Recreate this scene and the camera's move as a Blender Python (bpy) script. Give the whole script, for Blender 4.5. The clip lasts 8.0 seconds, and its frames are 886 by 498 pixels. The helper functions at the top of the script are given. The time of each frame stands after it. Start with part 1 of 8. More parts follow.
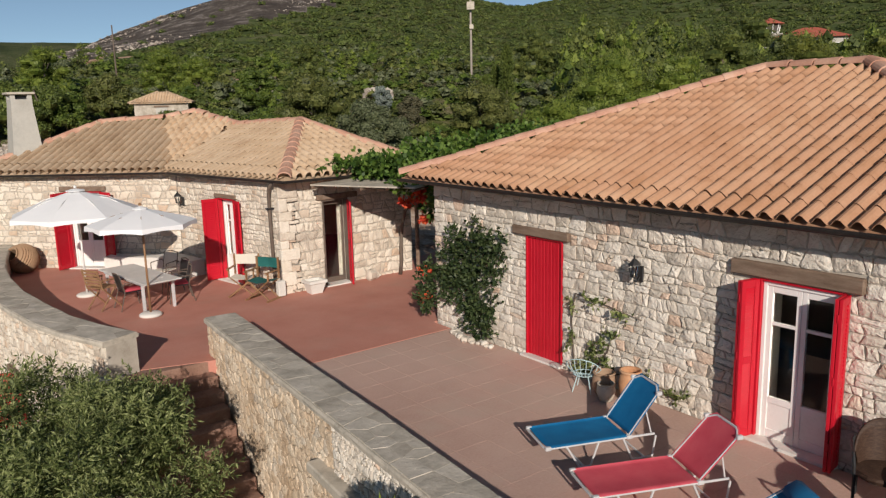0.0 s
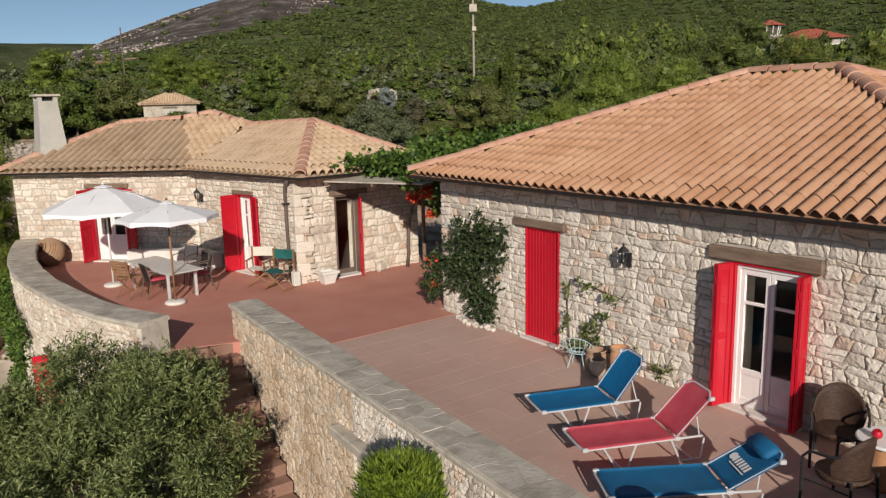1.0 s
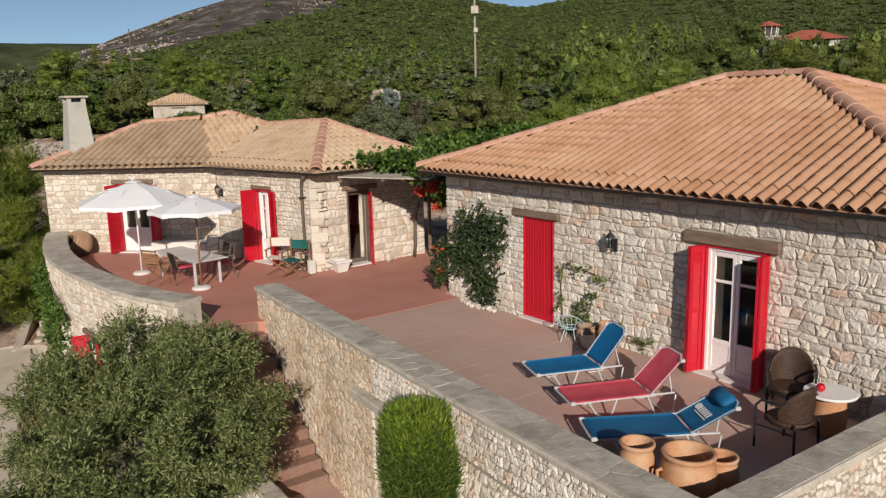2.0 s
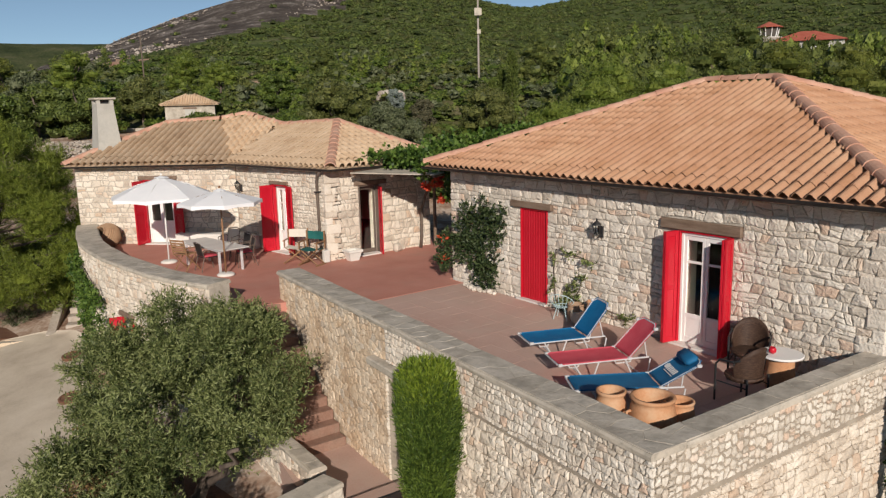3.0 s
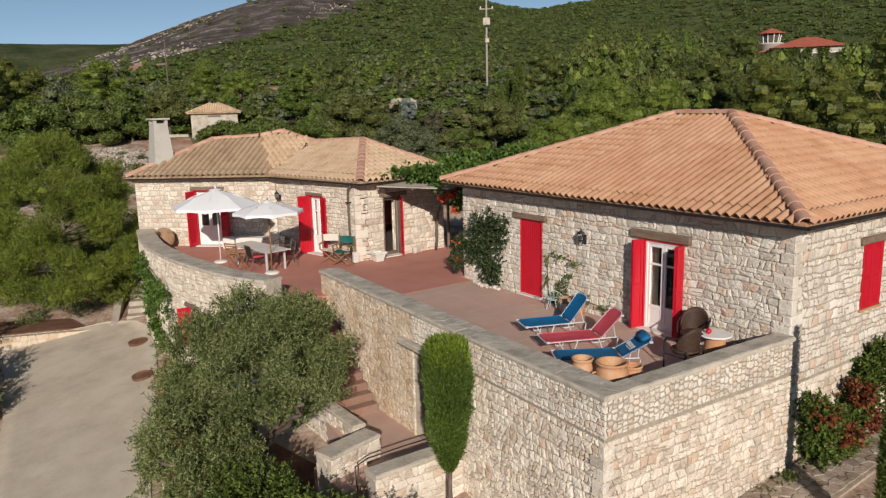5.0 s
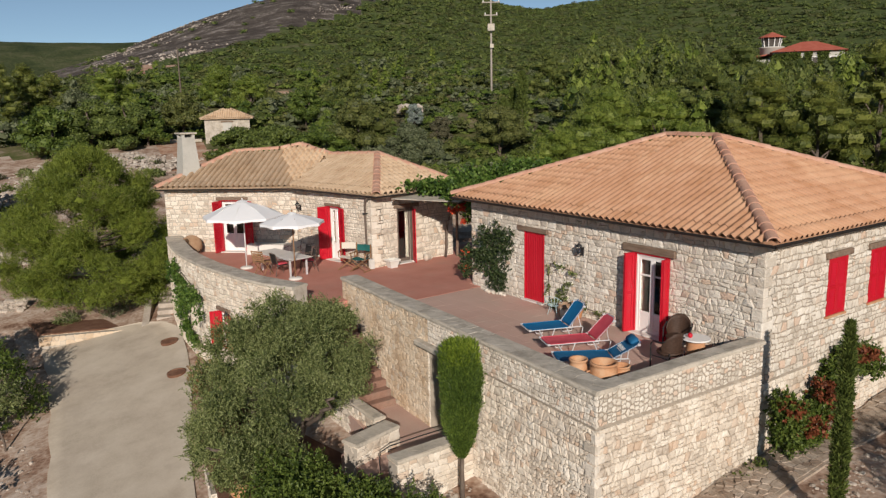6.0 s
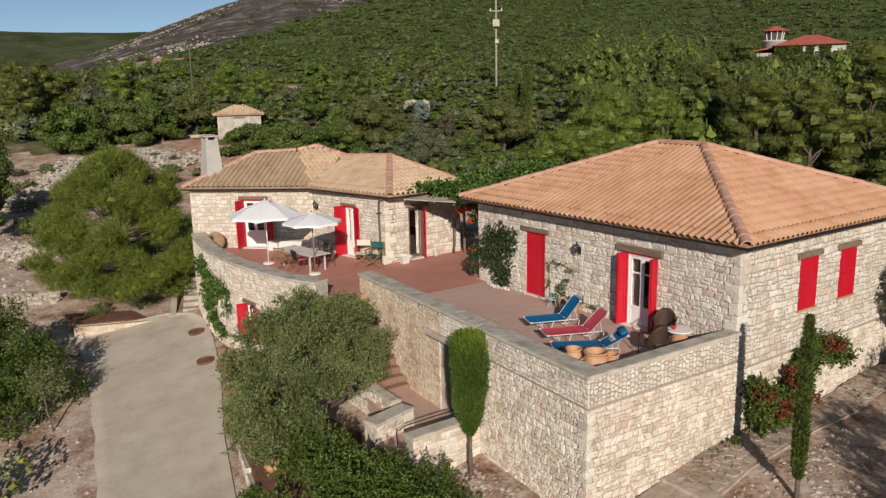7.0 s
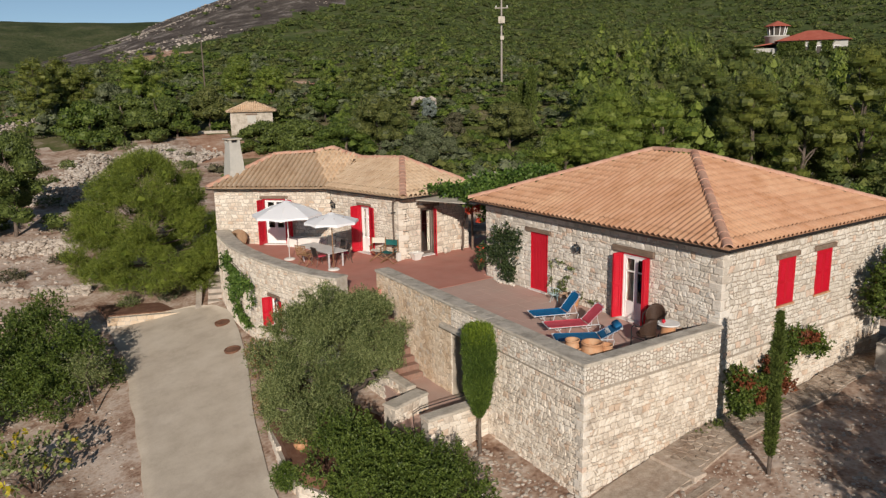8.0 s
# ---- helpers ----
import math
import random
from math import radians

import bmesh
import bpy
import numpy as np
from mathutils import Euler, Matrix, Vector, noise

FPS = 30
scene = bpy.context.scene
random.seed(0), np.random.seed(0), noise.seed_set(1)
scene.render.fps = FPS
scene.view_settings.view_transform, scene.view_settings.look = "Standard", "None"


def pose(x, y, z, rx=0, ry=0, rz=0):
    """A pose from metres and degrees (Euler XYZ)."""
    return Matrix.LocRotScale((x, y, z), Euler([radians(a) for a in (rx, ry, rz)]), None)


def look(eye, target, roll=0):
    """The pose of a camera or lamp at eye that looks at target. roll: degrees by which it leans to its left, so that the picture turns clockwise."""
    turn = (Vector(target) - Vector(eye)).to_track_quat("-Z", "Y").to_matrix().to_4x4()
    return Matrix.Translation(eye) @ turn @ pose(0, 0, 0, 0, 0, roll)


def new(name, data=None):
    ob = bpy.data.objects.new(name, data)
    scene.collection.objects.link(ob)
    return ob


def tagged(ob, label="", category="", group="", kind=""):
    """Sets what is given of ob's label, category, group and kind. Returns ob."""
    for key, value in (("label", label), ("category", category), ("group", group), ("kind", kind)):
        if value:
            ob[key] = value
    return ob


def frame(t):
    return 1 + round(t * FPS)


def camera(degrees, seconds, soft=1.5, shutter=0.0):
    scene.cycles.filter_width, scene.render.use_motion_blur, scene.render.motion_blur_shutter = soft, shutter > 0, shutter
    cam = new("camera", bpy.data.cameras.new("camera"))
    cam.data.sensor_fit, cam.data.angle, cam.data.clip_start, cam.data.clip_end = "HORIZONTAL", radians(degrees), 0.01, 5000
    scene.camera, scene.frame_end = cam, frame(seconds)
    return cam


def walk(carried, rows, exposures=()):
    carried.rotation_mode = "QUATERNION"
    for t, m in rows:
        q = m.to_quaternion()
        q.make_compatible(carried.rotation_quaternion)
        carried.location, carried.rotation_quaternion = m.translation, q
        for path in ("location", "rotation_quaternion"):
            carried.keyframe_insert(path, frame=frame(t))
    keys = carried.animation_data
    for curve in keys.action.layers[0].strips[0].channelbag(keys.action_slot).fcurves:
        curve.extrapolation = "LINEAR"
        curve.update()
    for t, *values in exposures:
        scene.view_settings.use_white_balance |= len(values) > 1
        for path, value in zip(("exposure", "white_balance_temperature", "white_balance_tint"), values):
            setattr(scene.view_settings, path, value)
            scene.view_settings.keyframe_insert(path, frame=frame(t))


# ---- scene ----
# ---------- camera ----------
cam = camera(60.7, 8.0, 1.3)
PATH = [
    (0, (-0.072, -0.692, 4.103), (1.092, 0.889, 3.723), -1.4),
    (0.5, (-0.393, -1.066, 4.105), (0.768, 0.518, 3.726), -1.4),
    (1, (-0.777, -1.519, 4.126), (0.383, 0.066, 3.748), -1.4),
    (1.5, (-1.214, -2.043, 4.135), (-0.056, -0.457, 3.758), -1.4),
    (2.8, (-2.469, -3.6, 4.207), (-1.314, -2.012, 3.827), -1.3),
    (3, (-2.655, -3.867, 4.207), (-1.505, -2.275, 3.829), -1.4),
    (3.5, (-3.174, -4.519, 4.272), (-2.028, -2.925, 3.893), -1.4),
    (4, (-3.718, -5.17, 4.412), (-2.576, -3.572, 4.035), -1.4),
    (4.5, (-4.275, -5.842, 4.658), (-3.136, -4.242, 4.28), -1.4),
    (5.8, (-5.72, -7.673, 5.506), (-4.595, -6.064, 5.127), -1.2),
    (6, (-6.027, -7.944, 5.648), (-4.901, -6.336, 5.266), -1.2),
    (6.5, (-6.62, -8.667, 5.974), (-5.499, -7.059, 5.578), -1.2),
    (7, (-7.214, -9.381, 6.288), (-6.101, -7.771, 5.88), -1.2),
    (7.5, (-7.842, -10.1, 6.619), (-6.734, -8.489, 6.199), -1.1),
    (8, (-8.485, -10.827, 6.967), (-7.383, -9.214, 6.535), -1.1),
]
walk(cam, [(t, look(eye, target, roll)) for t, eye, target, roll in PATH])

# ---------- light ----------
SUN_AZ = (-0.52, -0.854)          # towards the sun, in plan
SUN_EL = radians(21)
world = bpy.data.worlds.new("world")
scene.world = world
world.use_nodes = True
wn = world.node_tree
sky = wn.nodes.new("ShaderNodeTexSky")
sky.sky_type = "NISHITA"
sky.sun_disc = False
sky.sun_elevation = SUN_EL
sky.sun_rotation = math.atan2(SUN_AZ[0], SUN_AZ[1])
sky.altitude = 3000
sky.air_density, sky.dust_density, sky.ozone_density = 0.8, 0.0, 3.5
haze = wn.nodes.new("ShaderNodeHueSaturation")
haze.inputs["Saturation"].default_value = 0.80
haze.inputs["Hue"].default_value = 0.485
haze.inputs["Value"].default_value = 0.66
wn.links.new(sky.outputs[0], haze.inputs["Color"])
wn.links.new(haze.outputs[0], wn.nodes["Background"].inputs[0])
wn.nodes["Background"].inputs[1].default_value = 0.090

sun_data = bpy.data.lights.new("sun", "SUN")
sun_data.energy = 3.75
sun_data.angle = radians(0.6)
sun_data.color = (1.0, 0.90, 0.80)
sun = new("sun", sun_data)
_sd = Vector((SUN_AZ[0] * math.cos(SUN_EL), SUN_AZ[1] * math.cos(SUN_EL), math.sin(SUN_EL)))
sun.matrix_world = look(_sd * 60, (0, 0, 0))
scene.view_settings.exposure = 0.23


# ---------- mesh helpers ----------
class Geo:
    """Gathers vertices and faces for one mesh."""

    def __init__(self):
        self.v, self.f = [], []

    def add(self, vs, fs):
        n = len(self.v)
        self.v.extend(tuple(p) for p in vs)
        self.f.extend(tuple(i + n for i in q) for q in fs)
        return self

    def box(self, x0, x1, y0, y1, z0, z1, m=None, bevel=0.0):
        b = min(bevel, (x1 - x0) * 0.45, (y1 - y0) * 0.45, (z1 - z0) * 0.45)
        if b <= 0:
            vs = [(x, y, z) for z in (z0, z1) for y in (y0, y1) for x in (x0, x1)]
            fs = [(0, 2, 3, 1), (4, 5, 7, 6), (0, 1, 5, 4), (2, 6, 7, 3), (0, 4, 6, 2), (1, 3, 7, 5)]
        else:
            bm = bmesh.new()
            bmesh.ops.create_cube(bm, size=1.0)
            for q in bm.verts:
                q.co = ((x0 + x1) / 2 + q.co.x * (x1 - x0), (y0 + y1) / 2 + q.co.y * (y1 - y0), (z0 + z1) / 2 + q.co.z * (z1 - z0))
            bmesh.ops.bevel(bm, geom=list(bm.edges), offset=b, segments=1, affect="EDGES")
            bm.verts.index_update()
            vs = [tuple(q.co) for q in bm.verts]
            fs = [tuple(q.index for q in face.verts) for face in bm.faces]
            bm.free()
        if m is not None:
            vs = [m @ Vector(p) for p in vs]
        return self.add(vs, fs)

    def prism(self, poly, z0, z1):
        n = len(poly)
        vs = [(x, y, z0) for x, y in poly] + [(x, y, z1) for x, y in poly]
        fs = [tuple(range(n - 1, -1, -1)), tuple(range(n, 2 * n))]
        fs += [(i, (i + 1) % n, n + (i + 1) % n, n + i) for i in range(n)]
        return self.add(vs, fs)

    def tube(self, pts, r, sides=6, r_end=None, closed=False):
        pts = [Vector(p) for p in pts]
        n = len(pts)
        vs, fs = [], []
        prev = None
        for i, p in enumerate(pts):
            if closed:
                d = pts[(i + 1) % n] - pts[i - 1]
            else:
                d = pts[min(i + 1, n - 1)] - pts[max(i - 1, 0)]
            d = d.normalized() if d.length > 1e-9 else Vector((0, 0, 1))
            if prev is None:
                a = d.orthogonal().normalized()
            else:
                a = prev - d * prev.dot(d)
                a = a.normalized() if a.length > 1e-6 else d.orthogonal().normalized()
            prev = a
            b = d.cross(a)
            if isinstance(r, (list, tuple)):
                rr = r[i]
            else:
                rr = r if r_end is None else r + (r_end - r) * i / max(1, n - 1)
            for k in range(sides):
                t = 2 * math.pi * k / sides
                vs.append(p + (a * math.cos(t) + b * math.sin(t)) * rr)
        for i in range(n if closed else n - 1):
            j = (i + 1) % n
            for k in range(sides):
                k2 = (k + 1) % sides
                fs.append((i * sides + k, i * sides + k2, j * sides + k2, j * sides + k))
        if not closed:
            fs.append(tuple(range(sides - 1, -1, -1)))
            fs.append(tuple((n - 1) * sides + k for k in range(sides)))
        return self.add(vs, fs)

    def lathe(self, prof, sides=24, centre=(0, 0, 0), close_top=False):
        vs, fs = [], []
        for r, z in prof:
            for k in range(sides):
                t = 2 * math.pi * k / sides
                vs.append((centre[0] + r * math.cos(t), centre[1] + r * math.sin(t), centre[2] + z))
        for i in range(len(prof) - 1):
            for k in range(sides):
                k2 = (k + 1) % sides
                fs.append((i * sides + k, i * sides + k2, (i + 1) * sides + k2, (i + 1) * sides + k))
        fs.append(tuple(range(sides - 1, -1, -1)))
        if close_top:
            fs.append(tuple((len(prof) - 1) * sides + k for k in range(sides)))
        return self.add(vs, fs)

    def make(self, name, mat, parent=None, label="", smooth=False):
        return mesh_part(name, self.v, self.f, mat, parent, label, smooth)


def mesh_part(name, verts, faces, mat, parent=None, label="", smooth=False):
    me = bpy.data.meshes.new(name)
    me.from_pydata([tuple(p) for p in verts], [], faces)
    me.update()
    if mat is not None:
        me.materials.append(mat)
    if smooth:
        me.shade_smooth()
    ob = new(name, me)
    if parent is not None:
        ob.parent = parent
    if label:
        ob["label"] = label
    return ob


def quads_mesh(name, verts, mat, smooth=False):
    """A mesh of loose quads from an (n, 4, 3) array."""
    n = len(verts)
    me = bpy.data.meshes.new(name)
    me.vertices.add(n * 4)
    me.vertices.foreach_set("co", np.ascontiguousarray(verts, dtype=np.float32).ravel())
    me.loops.add(n * 4)
    me.loops.foreach_set("vertex_index", np.arange(n * 4, dtype=np.int32))
    me.polygons.add(n)
    me.polygons.foreach_set("loop_start", np.arange(0, n * 4, 4, dtype=np.int32))
    me.update(calc_edges=True)
    me.materials.append(mat)
    return me


def thing(name, label, category, x=0.0, y=0.0, z=0.0, rz=0.0, group="", kind=""):
    ob = new(name)
    ob.empty_display_size = 0.1
    ob.matrix_world = pose(x, y, z, 0, 0, rz)
    return tagged(ob, label, category, group, kind)


# ---------- materials ----------
def ramp(nt, fac, stops):
    r = nt.nodes.new("ShaderNodeValToRGB")
    els = r.color_ramp.elements
    while len(els) < len(stops):
        els.new(0.5)
    for e, (p, c) in zip(els, stops):
        e.position = p
        e.color = (*c, 1)
    nt.links.new(fac, r.inputs[0])
    return r.outputs[0]


def surface(name, dark, mid, light, scale=3.0, fine=40.0, rough=0.8, bump=0.3, dist=0.01, vary=0.0, island=False,
            metal=0.0, stretch=(1, 1, 1), stain=None, stain_scale=0.6, stain_amount=0.5, translucent=0.0, spec=0.3, sheen=0.0, tint=None, tint_share=0.14):
    """A procedural surface: broad and fine noise over three colours, stains, bump and variation from piece to piece."""
    m = bpy.data.materials.new(name)
    m.use_nodes = True
    nt = m.node_tree
    nd, lk = nt.nodes, nt.links
    bs = nd["Principled BSDF"]
    geo = nd.new("ShaderNodeNewGeometry")
    mp = nd.new("ShaderNodeMapping")
    mp.inputs["Scale"].default_value = stretch
    lk.new(geo.outputs["Position"], mp.inputs[0])
    n1 = nd.new("ShaderNodeTexNoise")
    n1.inputs["Scale"].default_value = scale
    n1.inputs["Detail"].default_value = 6
    n1.inputs["Roughness"].default_value = 0.62
    n2 = nd.new("ShaderNodeTexNoise")
    n2.inputs["Scale"].default_value = fine
    n2.inputs["Detail"].default_value = 4
    lk.new(mp.outputs[0], n1.inputs["Vector"])
    lk.new(mp.outputs[0], n2.inputs["Vector"])
    mx = nd.new("ShaderNodeMath")
    mx.operation = "MULTIPLY_ADD"
    lk.new(n2.outputs[0], mx.inputs[0])
    mx.inputs[1].default_value = 0.4
    lk.new(n1.outputs[0], mx.inputs[2])
    fac = mx.outputs[0]
    if vary > 0:
        if island:
            src = geo.outputs["Random Per Island"]
        else:
            oi = nd.new("ShaderNodeObjectInfo")
            src = oi.outputs["Random"]
        ma = nd.new("ShaderNodeMath")
        ma.operation = "MULTIPLY_ADD"
        lk.new(src, ma.inputs[0])
        ma.inputs[1].default_value = vary
        lk.new(fac, ma.inputs[2])
        sb = nd.new("ShaderNodeMath")
        sb.operation = "SUBTRACT"
        lk.new(ma.outputs[0], sb.inputs[0])
        sb.inputs[1].default_value = vary / 2
        fac = sb.outputs[0]
    col = ramp(nt, fac, [(0.38, dark), (0.68, mid), (1.0, light)])
    if tint is not None:
        # a share of the pieces has a colour of its own
        tm = nd.new("ShaderNodeMath")
        tm.operation = "MULTIPLY"
        lk.new(src, tm.inputs[0])
        tm.inputs[1].default_value = 7.31
        tf = nd.new("ShaderNodeMath")
        tf.operation = "FRACT"
        lk.new(tm.outputs[0], tf.inputs[0])
        tk = ramp(nt, tf.outputs[0], [(1 - tint_share * 1.4, (0, 0, 0)), (1 - tint_share * 0.4, (0.65,) * 3)])
        tx = nd.new("ShaderNodeMix")
        tx.data_type = "RGBA"
        lk.new(tk, tx.inputs[0])
        lk.new(col, tx.inputs[6])
        tx.inputs[7].default_value = (*tint, 1)
        col = tx.outputs[2]
    if stain is not None:
        n3 = nd.new("ShaderNodeTexNoise")
        n3.inputs["Scale"].default_value = stain_scale
        n3.inputs["Detail"].default_value = 8
        n3.inputs["Roughness"].default_value = 0.7
        lk.new(geo.outputs["Position"], n3.inputs["Vector"])
        k = ramp(nt, n3.outputs[0], [(0.5, (0, 0, 0)), (0.68, (stain_amount,) * 3)])
        mix = nd.new("ShaderNodeMix")
        mix.data_type = "RGBA"
        lk.new(k, mix.inputs[0])
        lk.new(col, mix.inputs[6])
        mix.inputs[7].default_value = (*stain, 1)
        col = mix.outputs[2]
    lk.new(col, bs.inputs["Base Color"])
    bs.inputs["Roughness"].default_value = rough
    bs.inputs["Metallic"].default_value = metal
    bs.inputs["Specular IOR Level"].default_value = spec
    if sheen:
        bs.inputs["Sheen Weight"].default_value = sheen
    if bump > 0:
        bp = nd.new("ShaderNodeBump")
        bp.inputs["Strength"].default_value = bump
        bp.inputs["Distance"].default_value = dist
        lk.new(mx.outputs[0], bp.inputs["Height"])
        lk.new(bp.outputs[0], bs.inputs["Normal"])
    if translucent > 0:
        tr = nd.new("ShaderNodeBsdfTranslucent")
        lk.new(col, tr.inputs[0])
        ms = nd.new("ShaderNodeMixShader")
        ms.inputs[0].default_value = translucent
        lk.new(bs.outputs[0], ms.inputs[1])
        lk.new(tr.outputs[0], ms.inputs[2])
        lk.new(ms.outputs[0], nd["Material Output"].inputs[0])
    return m


def stone_pair(name, dark, mid, light, scale, stain, tint, vary=0.42, share=0.11):
    """The same stone for single pieces and for joined ones."""
    return [surface(name + end, dark, mid, light, scale, 26, 0.92, 1.0, 0.045, vary, isl, stain=stain, stain_scale=1.3, stain_amount=0.4, tint=tint, tint_share=share, spec=0.15)
            for end, isl in (("", False), ("_joined", True))]


M_STONE, M_STONE_J = stone_pair("limestone", (0.46, 0.405, 0.335), (0.66, 0.60, 0.515), (0.78, 0.73, 0.645), 2.6, (0.48, 0.375, 0.28), (0.60, 0.40, 0.28))
M_STONE_W, M_STONE_WJ = stone_pair("warm_limestone", (0.48, 0.41, 0.335), (0.70, 0.62, 0.515), (0.79, 0.725, 0.625), 2.2, (0.48, 0.37, 0.27), (0.55, 0.38, 0.26))
M_STONE_O, M_STONE_OJ = stone_pair("ochre_smeared_rubble", (0.46, 0.345, 0.24), (0.63, 0.505, 0.37), (0.71, 0.61, 0.48), 1.4, (0.50, 0.33, 0.18), (0.56, 0.50, 0.42))
M_MORTAR = surface("mortar", (0.33, 0.285, 0.23), (0.455, 0.405, 0.34), (0.54, 0.49, 0.42), 4, 60, 0.95, 0.7, 0.01)
M_MORTAR_D = surface("weathered_mortar", (0.24, 0.20, 0.155), (0.35, 0.30, 0.24), (0.44, 0.39, 0.32), 4, 60, 0.95, 0.7, 0.01)
M_CAP = surface("cement_coping", (0.38, 0.34, 0.275), (0.52, 0.465, 0.385), (0.63, 0.57, 0.48), 1.6, 22, 0.92, 0.6, 0.012,
                stain=(0.24, 0.22, 0.185), stain_scale=3.4, stain_amount=0.7, spec=0.15)
M_FLAG = surface("coping_flag", (0.34, 0.30, 0.245), (0.50, 0.45, 0.375), (0.64, 0.58, 0.495), 3.2, 24, 0.92, 0.8, 0.02, 0.3,
                 stain=(0.26, 0.24, 0.20), stain_scale=3.0, stain_amount=0.6, spec=0.15)
M_TERR_RED = surface("red_terrace", (0.44, 0.18, 0.135), (0.52, 0.23, 0.175), (0.575, 0.285, 0.22), 0.9, 30, 0.75, 0.15, 0.004,
                     stain=(0.45, 0.26, 0.20), stain_scale=0.7, stain_amount=0.5)
M_TERR_PINK = surface("worn_terrace_slab", (0.45, 0.29, 0.235), (0.545, 0.37, 0.305), (0.61, 0.44, 0.37), 0.5, 30, 0.8, 0.2, 0.004, 0.05,
                      stain=(0.52, 0.40, 0.33), stain_scale=0.8, stain_amount=0.6)
M_JOINT = surface("slab_joint", (0.38, 0.24, 0.19), (0.46, 0.305, 0.245), (0.53, 0.37, 0.305), 3, 50, 0.9, 0.2, 0.004)
M_TILE = surface("clay_tile", (0.385, 0.195, 0.10), (0.465, 0.255, 0.150), (0.53, 0.315, 0.200), 1.6, 30, 0.8, 0.25, 0.004, 0.2,
                 stain=(0.62, 0.40, 0.25), stain_scale=0.5, stain_amount=0.5)
M_TILE_J = surface("clay_tile_joined", (0.385, 0.195, 0.10), (0.465, 0.255, 0.150), (0.53, 0.315, 0.200), 1.6, 30, 0.8, 0.25, 0.004, 0.2, True,
                   stain=(0.62, 0.40, 0.25), stain_scale=0.5, stain_amount=0.5)
M_TILE_P = surface("pale_tile", (0.37, 0.245, 0.15), (0.51, 0.37, 0.245), (0.60, 0.46, 0.325), 1.4, 24, 0.85, 0.3, 0.006, 0.16,
                   stain=(0.46, 0.35, 0.25), stain_scale=0.8, stain_amount=0.5, spec=0.15)
M_TILE_PJ = surface("pale_tile_joined", (0.37, 0.245, 0.15), (0.51, 0.37, 0.245), (0.60, 0.46, 0.325), 1.4, 24, 0.85, 0.3, 0.006, 0.16, True,
                    stain=(0.46, 0.35, 0.25), stain_scale=0.8, stain_amount=0.5, spec=0.15)
M_RIDGE = surface("ridge_mortar", (0.42, 0.21, 0.145), (0.545, 0.315, 0.225), (0.62, 0.41, 0.305), 2.5, 30, 0.9, 0.5, 0.008, 0.15,
                  stain=(0.42, 0.22, 0.15), stain_scale=1.6, stain_amount=0.4, spec=0.15)
M_RED = surface("red_paint", (0.42, 0.004, 0.014), (0.50, 0.007, 0.022), (0.55, 0.013, 0.030), 1.2, 20, 0.42, 0.06, 0.002, spec=0.4)
M_WHITE = surface("white_paint", (0.70, 0.69, 0.66), (0.80, 0.79, 0.76), (0.84, 0.83, 0.80), 2, 30, 0.45, 0.05, 0.002, spec=0.4)
M_LINTEL = surface("old_timber", (0.10, 0.065, 0.045), (0.20, 0.14, 0.10), (0.28, 0.21, 0.16), 2, 30, 0.85, 0.5, 0.006, stretch=(6, 1, 6))
M_WOOD = surface("teak", (0.16, 0.085, 0.04), (0.27, 0.15, 0.075), (0.36, 0.22, 0.12), 4, 40, 0.6, 0.2, 0.003)
M_GUTTER = surface("dark_gutter", (0.014, 0.012, 0.012), (0.022, 0.019, 0.018), (0.035, 0.030, 0.027), 3, 30, 0.5, 0.1, 0.002)
M_PIPE = surface("drainpipe_paint", (0.09, 0.07, 0.055), (0.13, 0.10, 0.08), (0.17, 0.13, 0.10), 3, 30, 0.5, 0.1, 0.002)
M_IRON = surface("black_iron", (0.012, 0.012, 0.013), (0.02, 0.02, 0.021), (0.03, 0.03, 0.03), 5, 60, 0.5, 0.1, 0.002, spec=0.5)
M_ALU = surface("aluminium", (0.62, 0.62, 0.62), (0.72, 0.72, 0.72), (0.78, 0.78, 0.78), 6, 60, 0.4, 0.05, 0.001, metal=0.35)
M_BLUE = surface("blue_mesh_fabric", (0.006, 0.14, 0.34), (0.010, 0.19, 0.43), (0.015, 0.24, 0.50), 3, 220, 0.7, 0.3, 0.002, translucent=0.3)
M_NAVY = surface("navy_mesh_fabric", (0.006, 0.08, 0.18), (0.010, 0.115, 0.25), (0.015, 0.15, 0.31), 3, 220, 0.7, 0.3, 0.002)
M_CORAL = surface("coral_mesh_fabric", (0.68, 0.085, 0.125), (0.78, 0.13, 0.175), (0.83, 0.18, 0.22), 3, 220, 0.7, 0.3, 0.002, translucent=0.4)
M_GREENCL = surface("green_canvas", (0.01, 0.07, 0.06), (0.015, 0.11, 0.10), (0.03, 0.15, 0.13), 3, 120, 0.9, 0.2, 0.002)
M_CANVAS = surface("white_canvas", (0.84, 0.85, 0.87), (0.89, 0.895, 0.90), (0.92, 0.92, 0.92), 1.5, 120, 0.9, 0.08, 0.002, translucent=0.10)
M_CREAM = surface("cream_canvas", (0.55, 0.50, 0.42), (0.66, 0.61, 0.52), (0.72, 0.67, 0.58), 1.5, 120, 0.9, 0.15, 0.003)
M_TERRA = surface("terracotta", (0.38, 0.17, 0.08), (0.52, 0.27, 0.14), (0.60, 0.36, 0.21), 3, 40, 0.85, 0.3, 0.004,
                  stain=(0.58, 0.42, 0.28), stain_scale=3, stain_amount=0.5)
